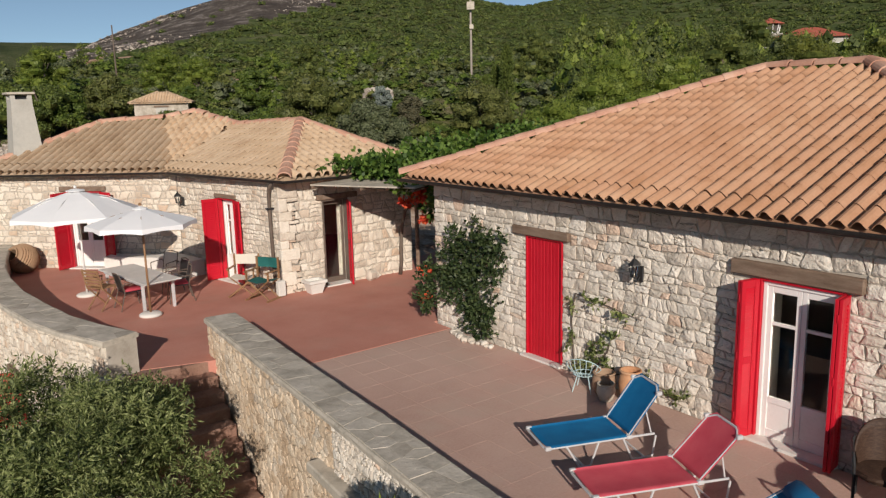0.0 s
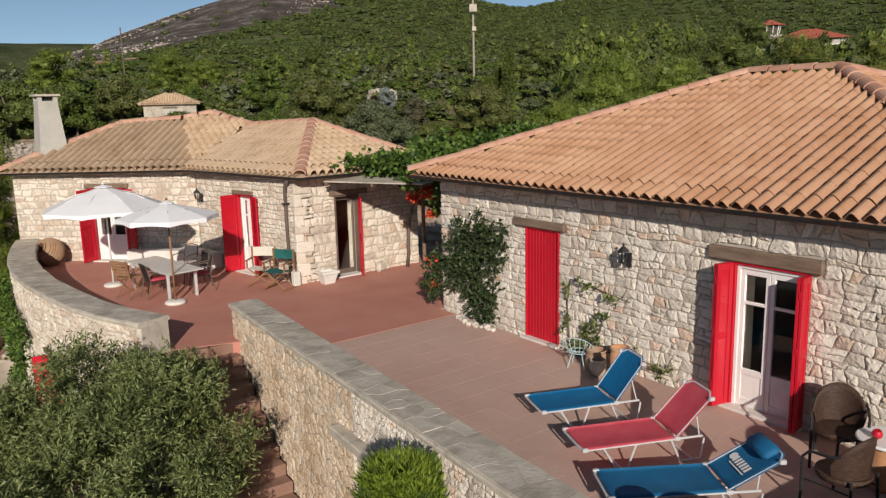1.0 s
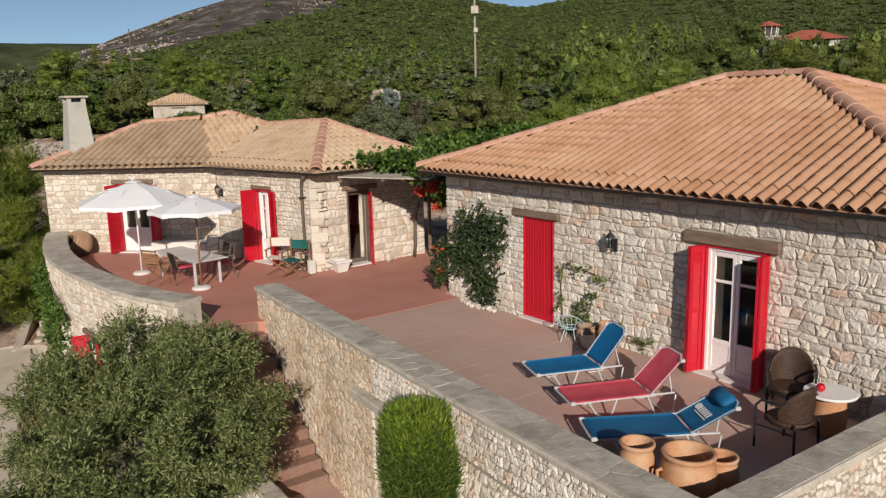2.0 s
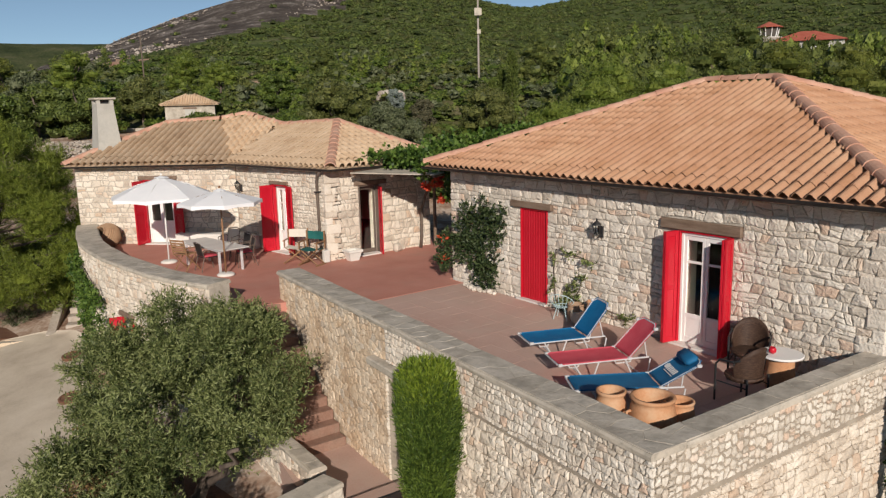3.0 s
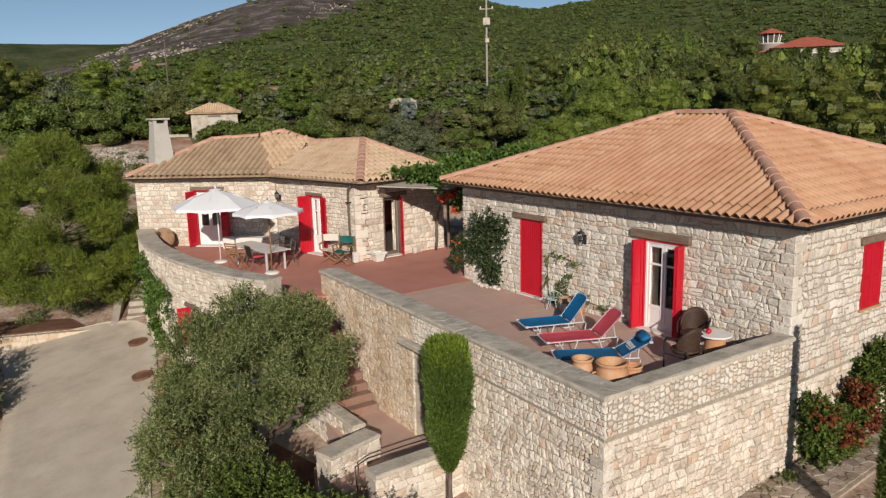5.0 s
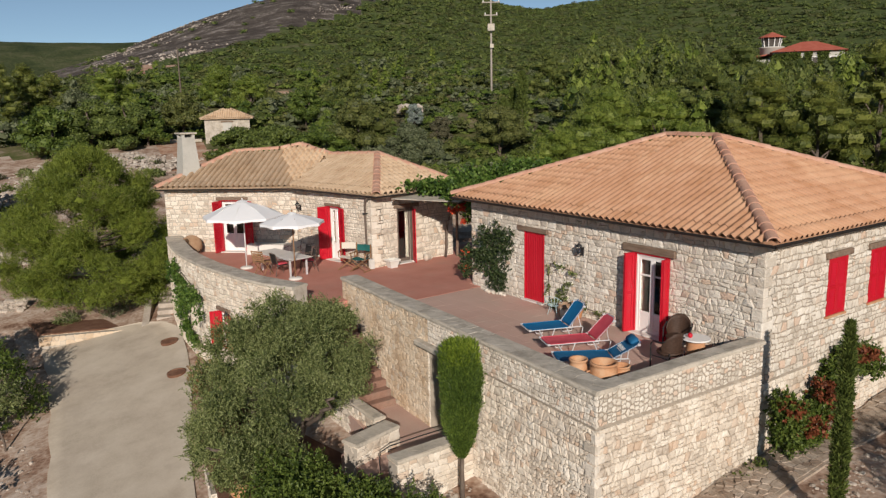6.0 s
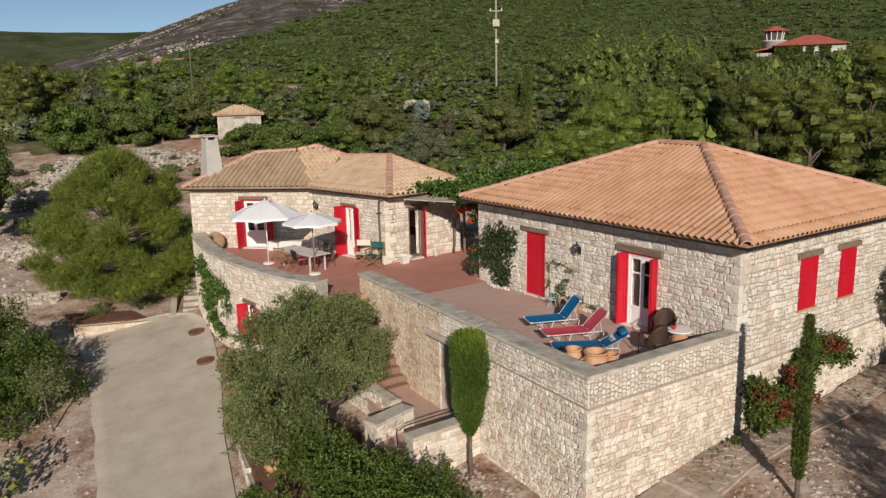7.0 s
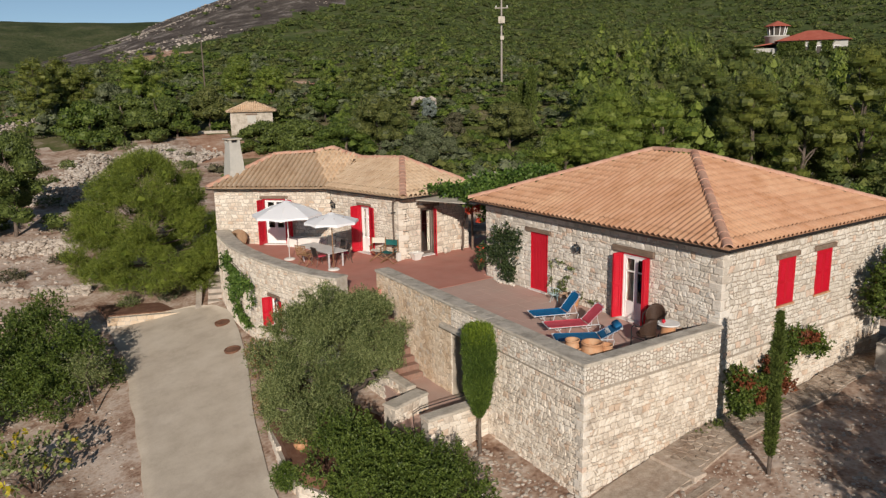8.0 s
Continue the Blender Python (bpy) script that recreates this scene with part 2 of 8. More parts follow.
M_TERRA_OLD = surface("weathered_terracotta", (0.22, 0.13, 0.08), (0.36, 0.23, 0.15), (0.46, 0.33, 0.22), 3, 40, 0.9, 0.4, 0.004,
                      stain=(0.2, 0.14, 0.1), stain_scale=3, stain_amount=0.5)
M_JAR = surface("pale_ribbed_clay", (0.23, 0.135, 0.075), (0.35, 0.22, 0.13), (0.44, 0.30, 0.19), 3, 40, 0.9, 0.3, 0.004, stain=(0.24, 0.165, 0.11), stain_scale=3, stain_amount=0.4)
M_RATTAN = surface("dark_wicker", (0.026, 0.014, 0.009), (0.055, 0.03, 0.02), (0.10, 0.06, 0.04), 20, 160, 0.6, 0.8, 0.004, stretch=(1, 1, 3))
M_PALEBLUE = surface("pale_blue_iron", (0.35, 0.50, 0.52), (0.45, 0.60, 0.62), (0.52, 0.67, 0.68), 6, 60, 0.5, 0.1, 0.002)
M_TABLETOP = surface("grey_tabletop", (0.52, 0.51, 0.48), (0.62, 0.61, 0.58), (0.69, 0.68, 0.65), 2, 40, 0.5, 0.1, 0.002)
M_PLASTER = surface("chimney_render", (0.36, 0.34, 0.30), (0.48, 0.46, 0.41), (0.56, 0.54, 0.49), 1.5, 40, 0.9, 0.3, 0.004,
                    stain=(0.28, 0.27, 0.24), stain_scale=1.5, stain_amount=0.5)
M_CONC = surface("drive_concrete", (0.40, 0.335, 0.26), (0.53, 0.455, 0.36), (0.62, 0.545, 0.445), 1.1, 25, 0.9, 0.6, 0.010,
                 stain=(0.40, 0.33, 0.26), stain_scale=0.45, stain_amount=0.8)
M_SOIL = surface("red_soil", (0.10, 0.045, 0.028), (0.17, 0.085, 0.052), (0.26, 0.15, 0.10), 2.0, 25, 0.95, 0.9, 0.03)
M_ROCK = surface("pale_rock", (0.26, 0.21, 0.17), (0.42, 0.36, 0.30), (0.56, 0.50, 0.43), 2.0, 18, 0.95, 0.8, 0.03, 0.4, True)
M_BARK = surface("bark", (0.06, 0.045, 0.035), (0.13, 0.10, 0.08), (0.22, 0.18, 0.14), 6, 40, 0.95, 0.9, 0.02, stretch=(1, 1, 0.4))
# dark colour standing in for room shade: linings, backings and the villa's panes
M_ROOM_SHADE = surface("painted_room_shade", (0.05, 0.045, 0.04), (0.08, 0.07, 0.06), (0.11, 0.10, 0.085), 2, 20, 0.9, 0.1, 0.002)
M_CURTAIN = surface("sheer_curtain", (0.60, 0.60, 0.58), (0.70, 0.70, 0.68), (0.76, 0.76, 0.74), 3, 60, 0.9, 0.2, 0.004, translucent=0.3)
M_POLE = surface("pole_timber", (0.22, 0.19, 0.16), (0.34, 0.30, 0.26), (0.42, 0.38, 0.33), 2, 30, 0.9, 0.3, 0.01)
M_ROOF_RED = surface("red_far_tiles", (0.30, 0.07, 0.045), (0.42, 0.11, 0.07), (0.48, 0.16, 0.11), 1.5, 20, 0.8, 0.3, 0.02)
M_BENCH = surface("whitewashed_masonry", (0.55, 0.53, 0.48), (0.68, 0.66, 0.61), (0.74, 0.72, 0.68), 2, 30, 0.9, 0.3, 0.004)


def leafy(name, dark, mid, light, trans=0.25, rough=0.55, vary=0.9):
    return surface(name, dark, mid, light, 0.9, 7, rough, 0.0, 0.0, vary, True, translucent=trans, spec=0.35)


M_OLIVE = leafy("olive_leaf", (0.062, 0.086, 0.024), (0.150, 0.184, 0.056), (0.300, 0.335, 0.135))
M_PINE = leafy("pine_needles", (0.07, 0.105, 0.014), (0.13, 0.178, 0.026), (0.21, 0.255, 0.046))
M_PINE_Y = leafy("young_pine_needles", (0.075, 0.105, 0.014), (0.155, 0.200, 0.026), (0.255, 0.305, 0.050), 0.30)
M_PINE_D = leafy("dark_pine_needles", (0.054, 0.075, 0.018), (0.100, 0.127, 0.030), (0.165, 0.190, 0.046))
M_PINE_M = leafy("pine_needles_olive", (0.061, 0.078, 0.014), (0.113, 0.136, 0.024), (0.183, 0.199, 0.040))
M_LENTISK = leafy("bright_lentisk_leaf", (0.045, 0.074, 0.012), (0.088, 0.133, 0.022), (0.147, 0.196, 0.036))
M_HILL = leafy("hillside_leaf", (0.054, 0.078, 0.019), (0.094, 0.127, 0.030), (0.142, 0.175, 0.046), 0.15)
M_HILL_D = leafy("dull_hillside_leaf", (0.044, 0.056, 0.016), (0.078, 0.092, 0.027), (0.120, 0.128, 0.042), 0.15)
M_SILVER = leafy("silver_blue_leaf", (0.14, 0.17, 0.15), (0.22, 0.26, 0.23), (0.30, 0.34, 0.30))
M_SHRUB = leafy("lentisk_leaf", (0.055, 0.078, 0.017), (0.100, 0.135, 0.029), (0.160, 0.200, 0.046))
M_OAK = leafy("oak_leaf", (0.062, 0.076, 0.020), (0.112, 0.130, 0.034), (0.180, 0.192, 0.056))
M_GREY = leafy("silver_leaf", (0.075, 0.092, 0.042), (0.125, 0.148, 0.07), (0.19, 0.21, 0.115))
M_CYP = leafy("cypress_foliage", (0.04, 0.075, 0.012), (0.085, 0.135, 0.022), (0.15, 0.215, 0.035))
M_LIME = leafy("new_cypress_growth", (0.08, 0.13, 0.012), (0.15, 0.22, 0.02), (0.24, 0.31, 0.035))
M_VINE = leafy("vine_leaf", (0.035, 0.075, 0.012), (0.08, 0.15, 0.022), (0.15, 0.23, 0.045))
M_CREEPER = leafy("creeper_leaf", (0.018, 0.034, 0.012), (0.042, 0.068, 0.022), (0.08, 0.11, 0.04))
M_SAGE = leafy("dry_shrub", (0.06, 0.06, 0.03), (0.11, 0.105, 0.055), (0.17, 0.155, 0.09))
M_FLOWER = leafy("orange_flower", (0.50, 0.03, 0.02), (0.64, 0.07, 0.03), (0.70, 0.13, 0.05), 0.3)
M_RUST = leafy("rusty_leaf", (0.11, 0.03, 0.012), (0.21, 0.06, 0.025), (0.29, 0.10, 0.045))
M_STRAW = leafy("dry_straw_leaf", (0.16, 0.095, 0.035), (0.27, 0.17, 0.07), (0.38, 0.26, 0.12))
M_YELLOW = leafy("yellow_leaf", (0.35, 0.28, 0.02), (0.50, 0.42, 0.03), (0.58, 0.50, 0.06))


def glass_material():
    m = bpy.data.materials.new("window_glass")
    m.use_nodes = True
    bs = m.node_tree.nodes["Principled BSDF"]
    bs.inputs["Base Color"].default_value = (0.9, 0.93, 0.92, 1)
    bs.inputs["Roughness"].default_value = 0.02
    bs.inputs["Transmission Weight"].default_value = 1.0
    bs.inputs["IOR"].default_value = 1.45
    return m


M_GLASS = glass_material()

# ---------- ground ----------
VIEW_AZ = 36.4
HILL_AZ = (-180, -110, -60, -34, -31, -27, -24.2, -22, -20.1, -17.9, -16.1, -12, -6, 0, 3.3, 6.3, 9.5, 16, 30, 60, 110, 180)
HILL_EL = (1.0, 0.5, 0.5, 1.2, 2.2, 3.6, 4.6, 5.45, 6.15, 6.9, 7.45, 8.4, 8.6, 8.1, 7.1, 6.65, 6.95, 8.0, 9.0, 8.0, 4.0, 1.0)
CREST_AZ = (-180, -60, -32, -24, -12, -4, 5, 60, 180)
CREST_D = (300, 300, 300, 290, 300, 400, 540, 540, 300)


def smooth(a, b, x):
    t = np.clip((x - a) / (b - a), 0, 1)
    return t * t * (3 - 2 * t)


def wob(x, y, s, seed=0.0):
    """Cheap smooth noise from sines, about -1 to 1."""
    return (np.sin(x / s * 1.3 + 1.7 * np.sin(y / s * 0.9 + seed) + seed) + np.sin(y / s * 1.1 + 1.3 * np.sin(x / s * 1.2 + 2 * seed) + 2.1 * seed)) / 2


def ground_z(x, y):
    x, y = np.asarray(x, float), np.asarray(y, float)
    near = np.clip(-2.85 + 0.2 * (x - 0.5) + 0.03 * (y - 17), -4.3, -2.05)
    s = 0.45 * x + 0.89 * y
    back = -3.0 + 0.13 * np.maximum(s - 20, -60) + 0.03 * np.maximum(x - 10, 0)
    back = np.where(s < 20, -9.0, back)
    east = -2.0 + 0.16 * np.clip(y - 12, 0, 14) + 0.02 * np.maximum(x - 10, 0)
    k = smooth(9.0, 13.0, x)
    z = np.maximum(near, back)
    z = np.maximum(z, east * k + -9 * (1 - k))
    d = np.hypot(x - 2, y - 8)
    az = np.degrees(np.arctan2(x + 0.1, y + 0.7)) - VIEW_AZ
    az = (az + 180) % 360 - 180
    el = np.interp(az, HILL_AZ, HILL_EL)
    crest = np.interp(az, CREST_AZ, CREST_D)
    hill = crest * np.tan(np.radians(el)) - 4.4
    d0 = 95 + 80 * smooth(6, 17, az)
    g = np.clip((d - d0) / (crest - d0), 0, 1)
    rise = hill * (0.72 * g ** 1.15 + 0.28 * smooth(0, 1, g))
    rise = rise * (1 - 0.45 * smooth(1.06, 2.2, d / crest))
    far = (4.1 + 1050 * np.tan(np.radians(4.52 + 0.10 * np.sin(az / 3.2 + 1.0)))) * smooth(650, 1050, d) * smooth(18, -4, az) * smooth(-100, -60, az)
    zb = np.minimum(z, 8.5)
    z = np.where(d > 95, np.maximum(zb + rise, far), zb)
    rough = smooth(26, 60, d) * 0.35 * wob(x, y, 5.0, 1.0) + smooth(110, 200, d) * 1.1 * wob(x, y, 38.0, 2.0) + smooth(90, 200, d) * 0.6 * wob(x, y, 13.0, 3.0)
    near_rough = 0.06 * wob(x, y, 1.1, 4.0) * smooth(9.0, 12.0, np.hypot(x - 1.0, y - 14.0) * 0 + np.maximum(np.abs(x + 1.2) * 3.2, np.abs(y - 16) * 0.6))
    return z + rough + near_rough


def burnt(x, y, z, w=0.0):
    """Whether a fire has passed over this part of the ridge."""
    d = math.hypot(x, y + 0.7)
    az = (math.degrees(math.atan2(x + 0.1, y + 0.7)) - VIEW_AZ + 180) % 360 - 180
    el = math.degrees(math.atan2(z - 4.1, d))
    return -34 < az < -5 and 150 < d < 420 and el > BURN_EL + (az + 23) * BURN_RISE + 0.45 * w


BURN_EL, BURN_RISE = 3.35, 0.25


def red_earth(x, y):
    """Whether the ground is bare red earth: a track beside the hut and clearings above the old terraces."""
    for cx, cy, a, b in ((12.6, 57.0, 1.9, 6.0), (14.4, 51.6, 4.6, 2.3), (1.5, 83.0, 7.0, 2.0), (36.0, 83.5, 3.6, 1.6), (27.0, 141.0, 5.0, 5.0), (33.0, 149.0, 8.0, 6.0)):
        if ((x - cx) / a) ** 2 + ((y - cy) / b) ** 2 < 1:
            return True
    return False


def ground_materials():
    def mixed(name, cols, scale, bump, dist):
        m = bpy.data.materials.new(name)
        m.use_nodes = True
        nt = m.node_tree
        nd, lk = nt.nodes, nt.links
        bs = nd["Principled BSDF"]
        g = nd.new("ShaderNodeNewGeometry")
        a = nd.new("ShaderNodeTexNoise")
        a.inputs["Scale"].default_value = scale
        a.inputs["Detail"].default_value = 10
        a.inputs["Roughness"].default_value = 0.68
        lk.new(g.outputs["Position"], a.inputs["Vector"])
        v = nd.new("ShaderNodeTexVoronoi")
        v.inputs["Scale"].default_value = scale * 9
        lk.new(g.outputs["Position"], v.inputs["Vector"])
        ad = nd.new("ShaderNodeMath")
        ad.operation = "MULTIPLY_ADD"
        lk.new(v.outputs["Distance"], ad.inputs[0])
        ad.inputs[1].default_value = 0.16
        lk.new(a.outputs[0], ad.inputs[2])
        col = ramp(nt, ad.outputs[0], cols)
        lk.new(col, bs.inputs["Base Color"])
        bs.inputs["Roughness"].default_value = 0.95
        bs.inputs["Specular IOR Level"].default_value = 0.1
        bp = nd.new("ShaderNodeBump")
        bp.inputs["Strength"].default_value = bump
        bp.inputs["Distance"].default_value = dist
        lk.new(ad.outputs[0], bp.inputs["Height"])
        lk.new(bp.outputs[0], bs.inputs["Normal"])
        return m

    stony = mixed("stony_soil", [(0.38, (0.15, 0.085, 0.058)), (0.48, (0.29, 0.185, 0.13)), (0.58, (0.43, 0.315, 0.24)), (0.70, (0.56, 0.46, 0.38))], 0.9, 1.0, 0.05)
    scrub = mixed("scrub_floor", [(0.36, (0.060, 0.078, 0.024)), (0.52, (0.105, 0.115, 0.040)), (0.64, (0.17, 0.15, 0.075)), (0.80, (0.34, 0.27, 0.20))], 0.35, 1.0, 0.15)
    green = mixed("maquis_hillside", [(0.38, (0.045, 0.066, 0.020)), (0.5, (0.068, 0.092, 0.029)), (0.62, (0.094, 0.118, 0.040)), (0.82, (0.17, 0.155, 0.09))], 0.10, 1.0, 1.2)
    ash = mixed("burnt_hillside", [(0.38, (0.050, 0.042, 0.038)), (0.52, (0.085, 0.070, 0.060)), (0.62, (0.125, 0.105, 0.088)), (0.76, (0.34, 0.30, 0.27))], 0.14, 1.0, 1.2)
    earth = mixed("bare_red_earth", [(0.38, (0.22, 0.11, 0.07)), (0.50, (0.36, 0.20, 0.13)), (0.60, (0.45, 0.28, 0.19)), (0.74, (0.55, 0.42, 0.33))], 0.6, 1.0, 0.05)
    distant = mixed("distant_hillside", [(0.38, (0.032, 0.044, 0.018)), (0.5, (0.050, 0.064, 0.026)), (0.62, (0.072, 0.084, 0.036)), (0.82, (0.13, 0.12, 0.07))], 0.03, 1.0, 4.0)
    return stony, scrub, green, ash, earth, distant


def build_ground():
    na = 340
    radii = [0.0] + [0.8 * 1.045 ** i - 0.2 for i in range(170)]
    radii = [r for r in radii if r < 1500]
    ang = np.linspace(0, 2 * np.pi, na, endpoint=False)
    vs, fs, ids = [], [], []
    R = np.array(radii[1:])
    X = 2 + R[:, None] * np.sin(ang)[None, :]
    Y = 8 + R[:, None] * np.cos(ang)[None, :]
    Z = ground_z(X, Y)
    verts = [(2.0, 8.0, float(ground_z(2.0, 8.0)))] + [(float(a), float(b), float(c)) for a, b, c in zip(X.ravel(), Y.ravel(), Z.ravel())]
    D = np.hypot(X - 2, Y - 8)
    AZ = np.degrees(np.arctan2(X + 0.1, Y + 0.7)) - VIEW_AZ
    n = len(R)
    for k in range(na):
        fs.append((0, 1 + (k + 1) % na, 1 + k))
        ids.append(0)
    W = wob(X, Y, 9.0, 5.0) + 0.6 * wob(X, Y, 3.0, 6.0)
    W2 = wob(X, Y, 55.0, 7.0) + 0.5 * wob(X, Y, 17.0, 8.0)
    for i in range(n - 1):
        for k in range(na):
            k2 = (k + 1) % na
            fs.append((1 + i * na + k, 1 + i * na + k2, 1 + (i + 1) * na + k2, 1 + (i + 1) * na + k))
            d, az = D[i, k], AZ[i, k]
            x, y = X[i, k], Y[i, k]
            if red_earth(x, y):
                m = 4
            elif d < 26 or (x < 12 and y > 20 and 0.45 * x + 0.89 * y < 60 + 4.0 * W[i, k]):
                m = 0
            elif d < 105:
                m = 1
            else:
                m = 3 if burnt(x, y, Z[i, k], W2[i, k]) else (5 if d > 560 else 2)
            ids.append(m)
    ob = mesh_part("ground", verts, fs, None, smooth=True)
    for m in ground_materials():
        ob.data.materials.append(m)
    ob.data.polygons.foreach_set("material_index", ids)
    tagged(ob, "stony red soil rising into green maquis hillsides", "ground", kind="structure")
    return ob


ground = build_ground()


def struct(name, label, category="wall"):
    ob = new(name)
    ob.empty_display_size = 0.1
    return tagged(ob, label, category, kind="structure")


# ---------- walls ----------
class Face:
    """A vertical wall face from p to q; its outside lies to the left of that way."""

    def __init__(self, p, q):
        self.p, self.q = Vector((*p, 0)), Vector((*q, 0))
        self.d = (self.q - self.p).normalized()
        self.n = Vector((-self.d.y, self.d.x, 0))
        self.w = (self.q - self.p).length

    def at(self, u, z, out=0.0):
        return self.p + self.d * u + self.n * out + Vector((0, 0, z))

    def m(self, u=0.0, z=0.0, out=0.0):
        """u to local x, outwards to local -y, up to local z."""
        r = Matrix((self.d, -self.n, Vector((0, 0, 1)))).transposed().to_4x4()
        return Matrix.Translation(self.at(u, z, out)) @ r


def wall_geo(g, face, z0, z1, thick, openings=(), u0=0.0, u1=None):
    u1 = face.w if u1 is None else u1
    us = sorted({u0, u1, *[o[0] for o in openings], *[o[1] for o in openings]})
    m = face.m()
    for a, b in zip(us, us[1:]):
        mid = (a + b) / 2
        cuts = sorted((o[2], o[3]) for o in openings if o[0] <= mid <= o[1])
        z = z0
        for lo, hi in cuts + [(z1, z1)]:
            if lo > z + 1e-4:
                g.box(a, b, 0.03, 0.03 + thick, z, lo, m)
            z = max(z, hi)
    return g


def pack_stones(w, h, openings, cell, seed, big=(2, 6, 2, 4)):
    """Fits stones of many sizes on a fine grid, leaving the openings free."""
    rnd = random.Random(seed)
    nu, nz = max(2, int(round(w / cell))), max(2, int(round(h / cell)))
    cu, cz = w / nu, h / nz
    free = [[True] * nu for _ in range(nz)]
    for a, b, lo, hi in openings:
        for j in range(nz):
            for i in range(nu):
                if a - 0.02 < (i + 0.5) * cu < b + 0.02 and lo - 0.02 < (j + 0.5) * cz < hi + 0.02:
                    free[j][i] = False
    out = []
    for j in range(nz):
        for i in range(nu):
            if not free[j][i]:
                continue
            ww = rnd.randint(big[0], big[1])
            hh = rnd.choice([big[2], big[2], big[2] + 1, big[3]]) if ww > 2 else rnd.randint(max(1, big[2] - 1), big[2] + 1)
            a = 0
            while a < ww and i + a < nu and free[j][i + a]:
                a += 1
            b = 0
            while b < hh and j + b < nz and all(free[j + b][i + c] for c in range(a)):
                b += 1
            for q in range(b):
                for c in range(a):
                    free[j + q][i + c] = False
            out.append((i * cu, j * cz, a * cu, b * cz))
    return out


def coursed_cells(w, h, openings, cell, seed, big):
    """Outlines of roughly coursed stones: wavering courses of uneven height, slanting joints, some stones split in two."""
    rnd = random.Random(seed)
    zs = [0.0]
    while zs[-1] < h - 0.02:
        d = cell * rnd.uniform(big[2] * 0.8, big[3] * 1.1)
        zs.append(h if h - zs[-1] - d < cell * 1.2 else zs[-1] + d)
    n = len(zs)
    amp = 0.42 * cell

    def line(k, u):
        if k in (0, n - 1):
            return zs[k]
        return zs[k] + amp * float(wob(u + 7.3 * k + seed, 1.7 * k, 0.22, 1.0)) + 0.5 * amp * float(wob(u - 3.1 * k, seed, 0.08, 2.0))

    out = []
    for k in range(n - 1):
        mid = (zs[k] + zs[k + 1]) / 2
        gaps = sorted((a, b) for a, b, lo, hi in openings if lo < mid < hi)
        runs, u = [], 0.0
        for a, b in gaps + [(w, w)]:
            if a - u > 0.03:
                runs.append((u, a))
            u = max(u, b)
        for r0, r1 in runs:
            u, s0 = r0, 0.0
            while u < r1 - 0.01:
                d = cell * (rnd.uniform(big[0], big[1]) if rnd.random() < 0.8 else rnd.uniform(big[0] * 0.6, big[0]))
                if r1 - u - d < cell * 1.3:
                    d = r1 - u
                v = u + d
                s1 = rnd.uniform(-0.25, 0.25) * (zs[k + 1] - zs[k]) if v < r1 - 0.01 else 0.0
                b0, b1, t0, t1 = u + s0, v + s1, u - s0, v - s1
                quads = [(0.0, 1.0)]
                if rnd.random() < 0.22 and zs[k + 1] - zs[k] > 2.2 * cell:
                    f = rnd.uniform(0.35, 0.65)
                    quads = [(0.0, f), (f, 1.0)]
                for f0, f1 in quads:
                    def at(x, f):
                        return (min(max(x, 0.0), w), line(k, x) * (1 - f) + line(k + 1, x) * f)

                    l0, l1 = b0 + (t0 - b0) * f0, b0 + (t0 - b0) * f1
                    q0, q1 = b1 + (t1 - b1) * f0, b1 + (t1 - b1) * f1
                    out.append([at(l0, f0), at((l0 + q0) / 2, f0), at(q0, f0), at(q1, f1), at((l1 + q1) / 2, f1), at(l1, f1)])
                u, s0 = v, s1
    return out


def stone_cells(w, h, openings, cell, seed, big, squash):
    """Outlines of rubble stones: cells round jittered seeds, wider than high, kept out of the openings."""
    if squash == 0:
        return coursed_cells(w, h, openings, cell, seed, big)
    rs = np.random.RandomState(seed)
    seeds = []
    for u, z, a, b in pack_stones(w, h, openings, cell, seed, big):
        seeds.append((u + a * rs.uniform(0.38, 0.62), (z + b * rs.uniform(0.36, 0.64)) * squash))
    n = len(seeds)
    ghosts = []
    for a, b, lo, hi in openings:
        for u, zs in seeds:
            z = zs / squash
            if lo - 0.05 < z < hi + 0.05:
                if 0 < a - u < 0.5:
                    ghosts.append((2 * a - u, zs))
                if 0 < u - b < 0.5:
                    ghosts.append((2 * b - u, zs))
            if a - 0.05 < u < b + 0.05:
                if 0 < lo - z < 0.4:
                    ghosts.append((u, (2 * lo - z) * squash))
                if 0 < z - hi < 0.4:
                    ghosts.append((u, (2 * hi - z) * squash))
    pts = np.array(seeds + ghosts)
    cells = []
    for i in range(n):
        p = pts[i]
        d2 = ((pts - p) ** 2).sum(1)
        near = np.argsort(d2)[1:15]
        poly = [(max(0, p[0] - 0.6), max(0, p[1] - 0.6)), (min(w, p[0] + 0.6), max(0, p[1] - 0.6)), (min(w, p[0] + 0.6), min(h * squash, p[1] + 0.6)), (max(0, p[0] - 0.6), min(h * squash, p[1] + 0.6))]
        for j in near:
            q = pts[j]
            nx, ny = q[0] - p[0], q[1] - p[1]
            c = (q[0] ** 2 + q[1] ** 2 - p[0] ** 2 - p[1] ** 2) / 2
            out = []
            for (x0, y0), (x1, y1) in zip(poly, poly[1:] + poly[:1]):
                s0, s1 = nx * x0 + ny * y0 - c, nx * x1 + ny * y1 - c
                if s0 <= 0:
                    out.append((x0, y0))
                if s0 * s1 < 0:
                    t = s0 / (s0 - s1)
                    out.append((x0 + (x1 - x0) * t, y0 + (y1 - y0) * t))
            poly = out
            if len(poly) < 3:
                break
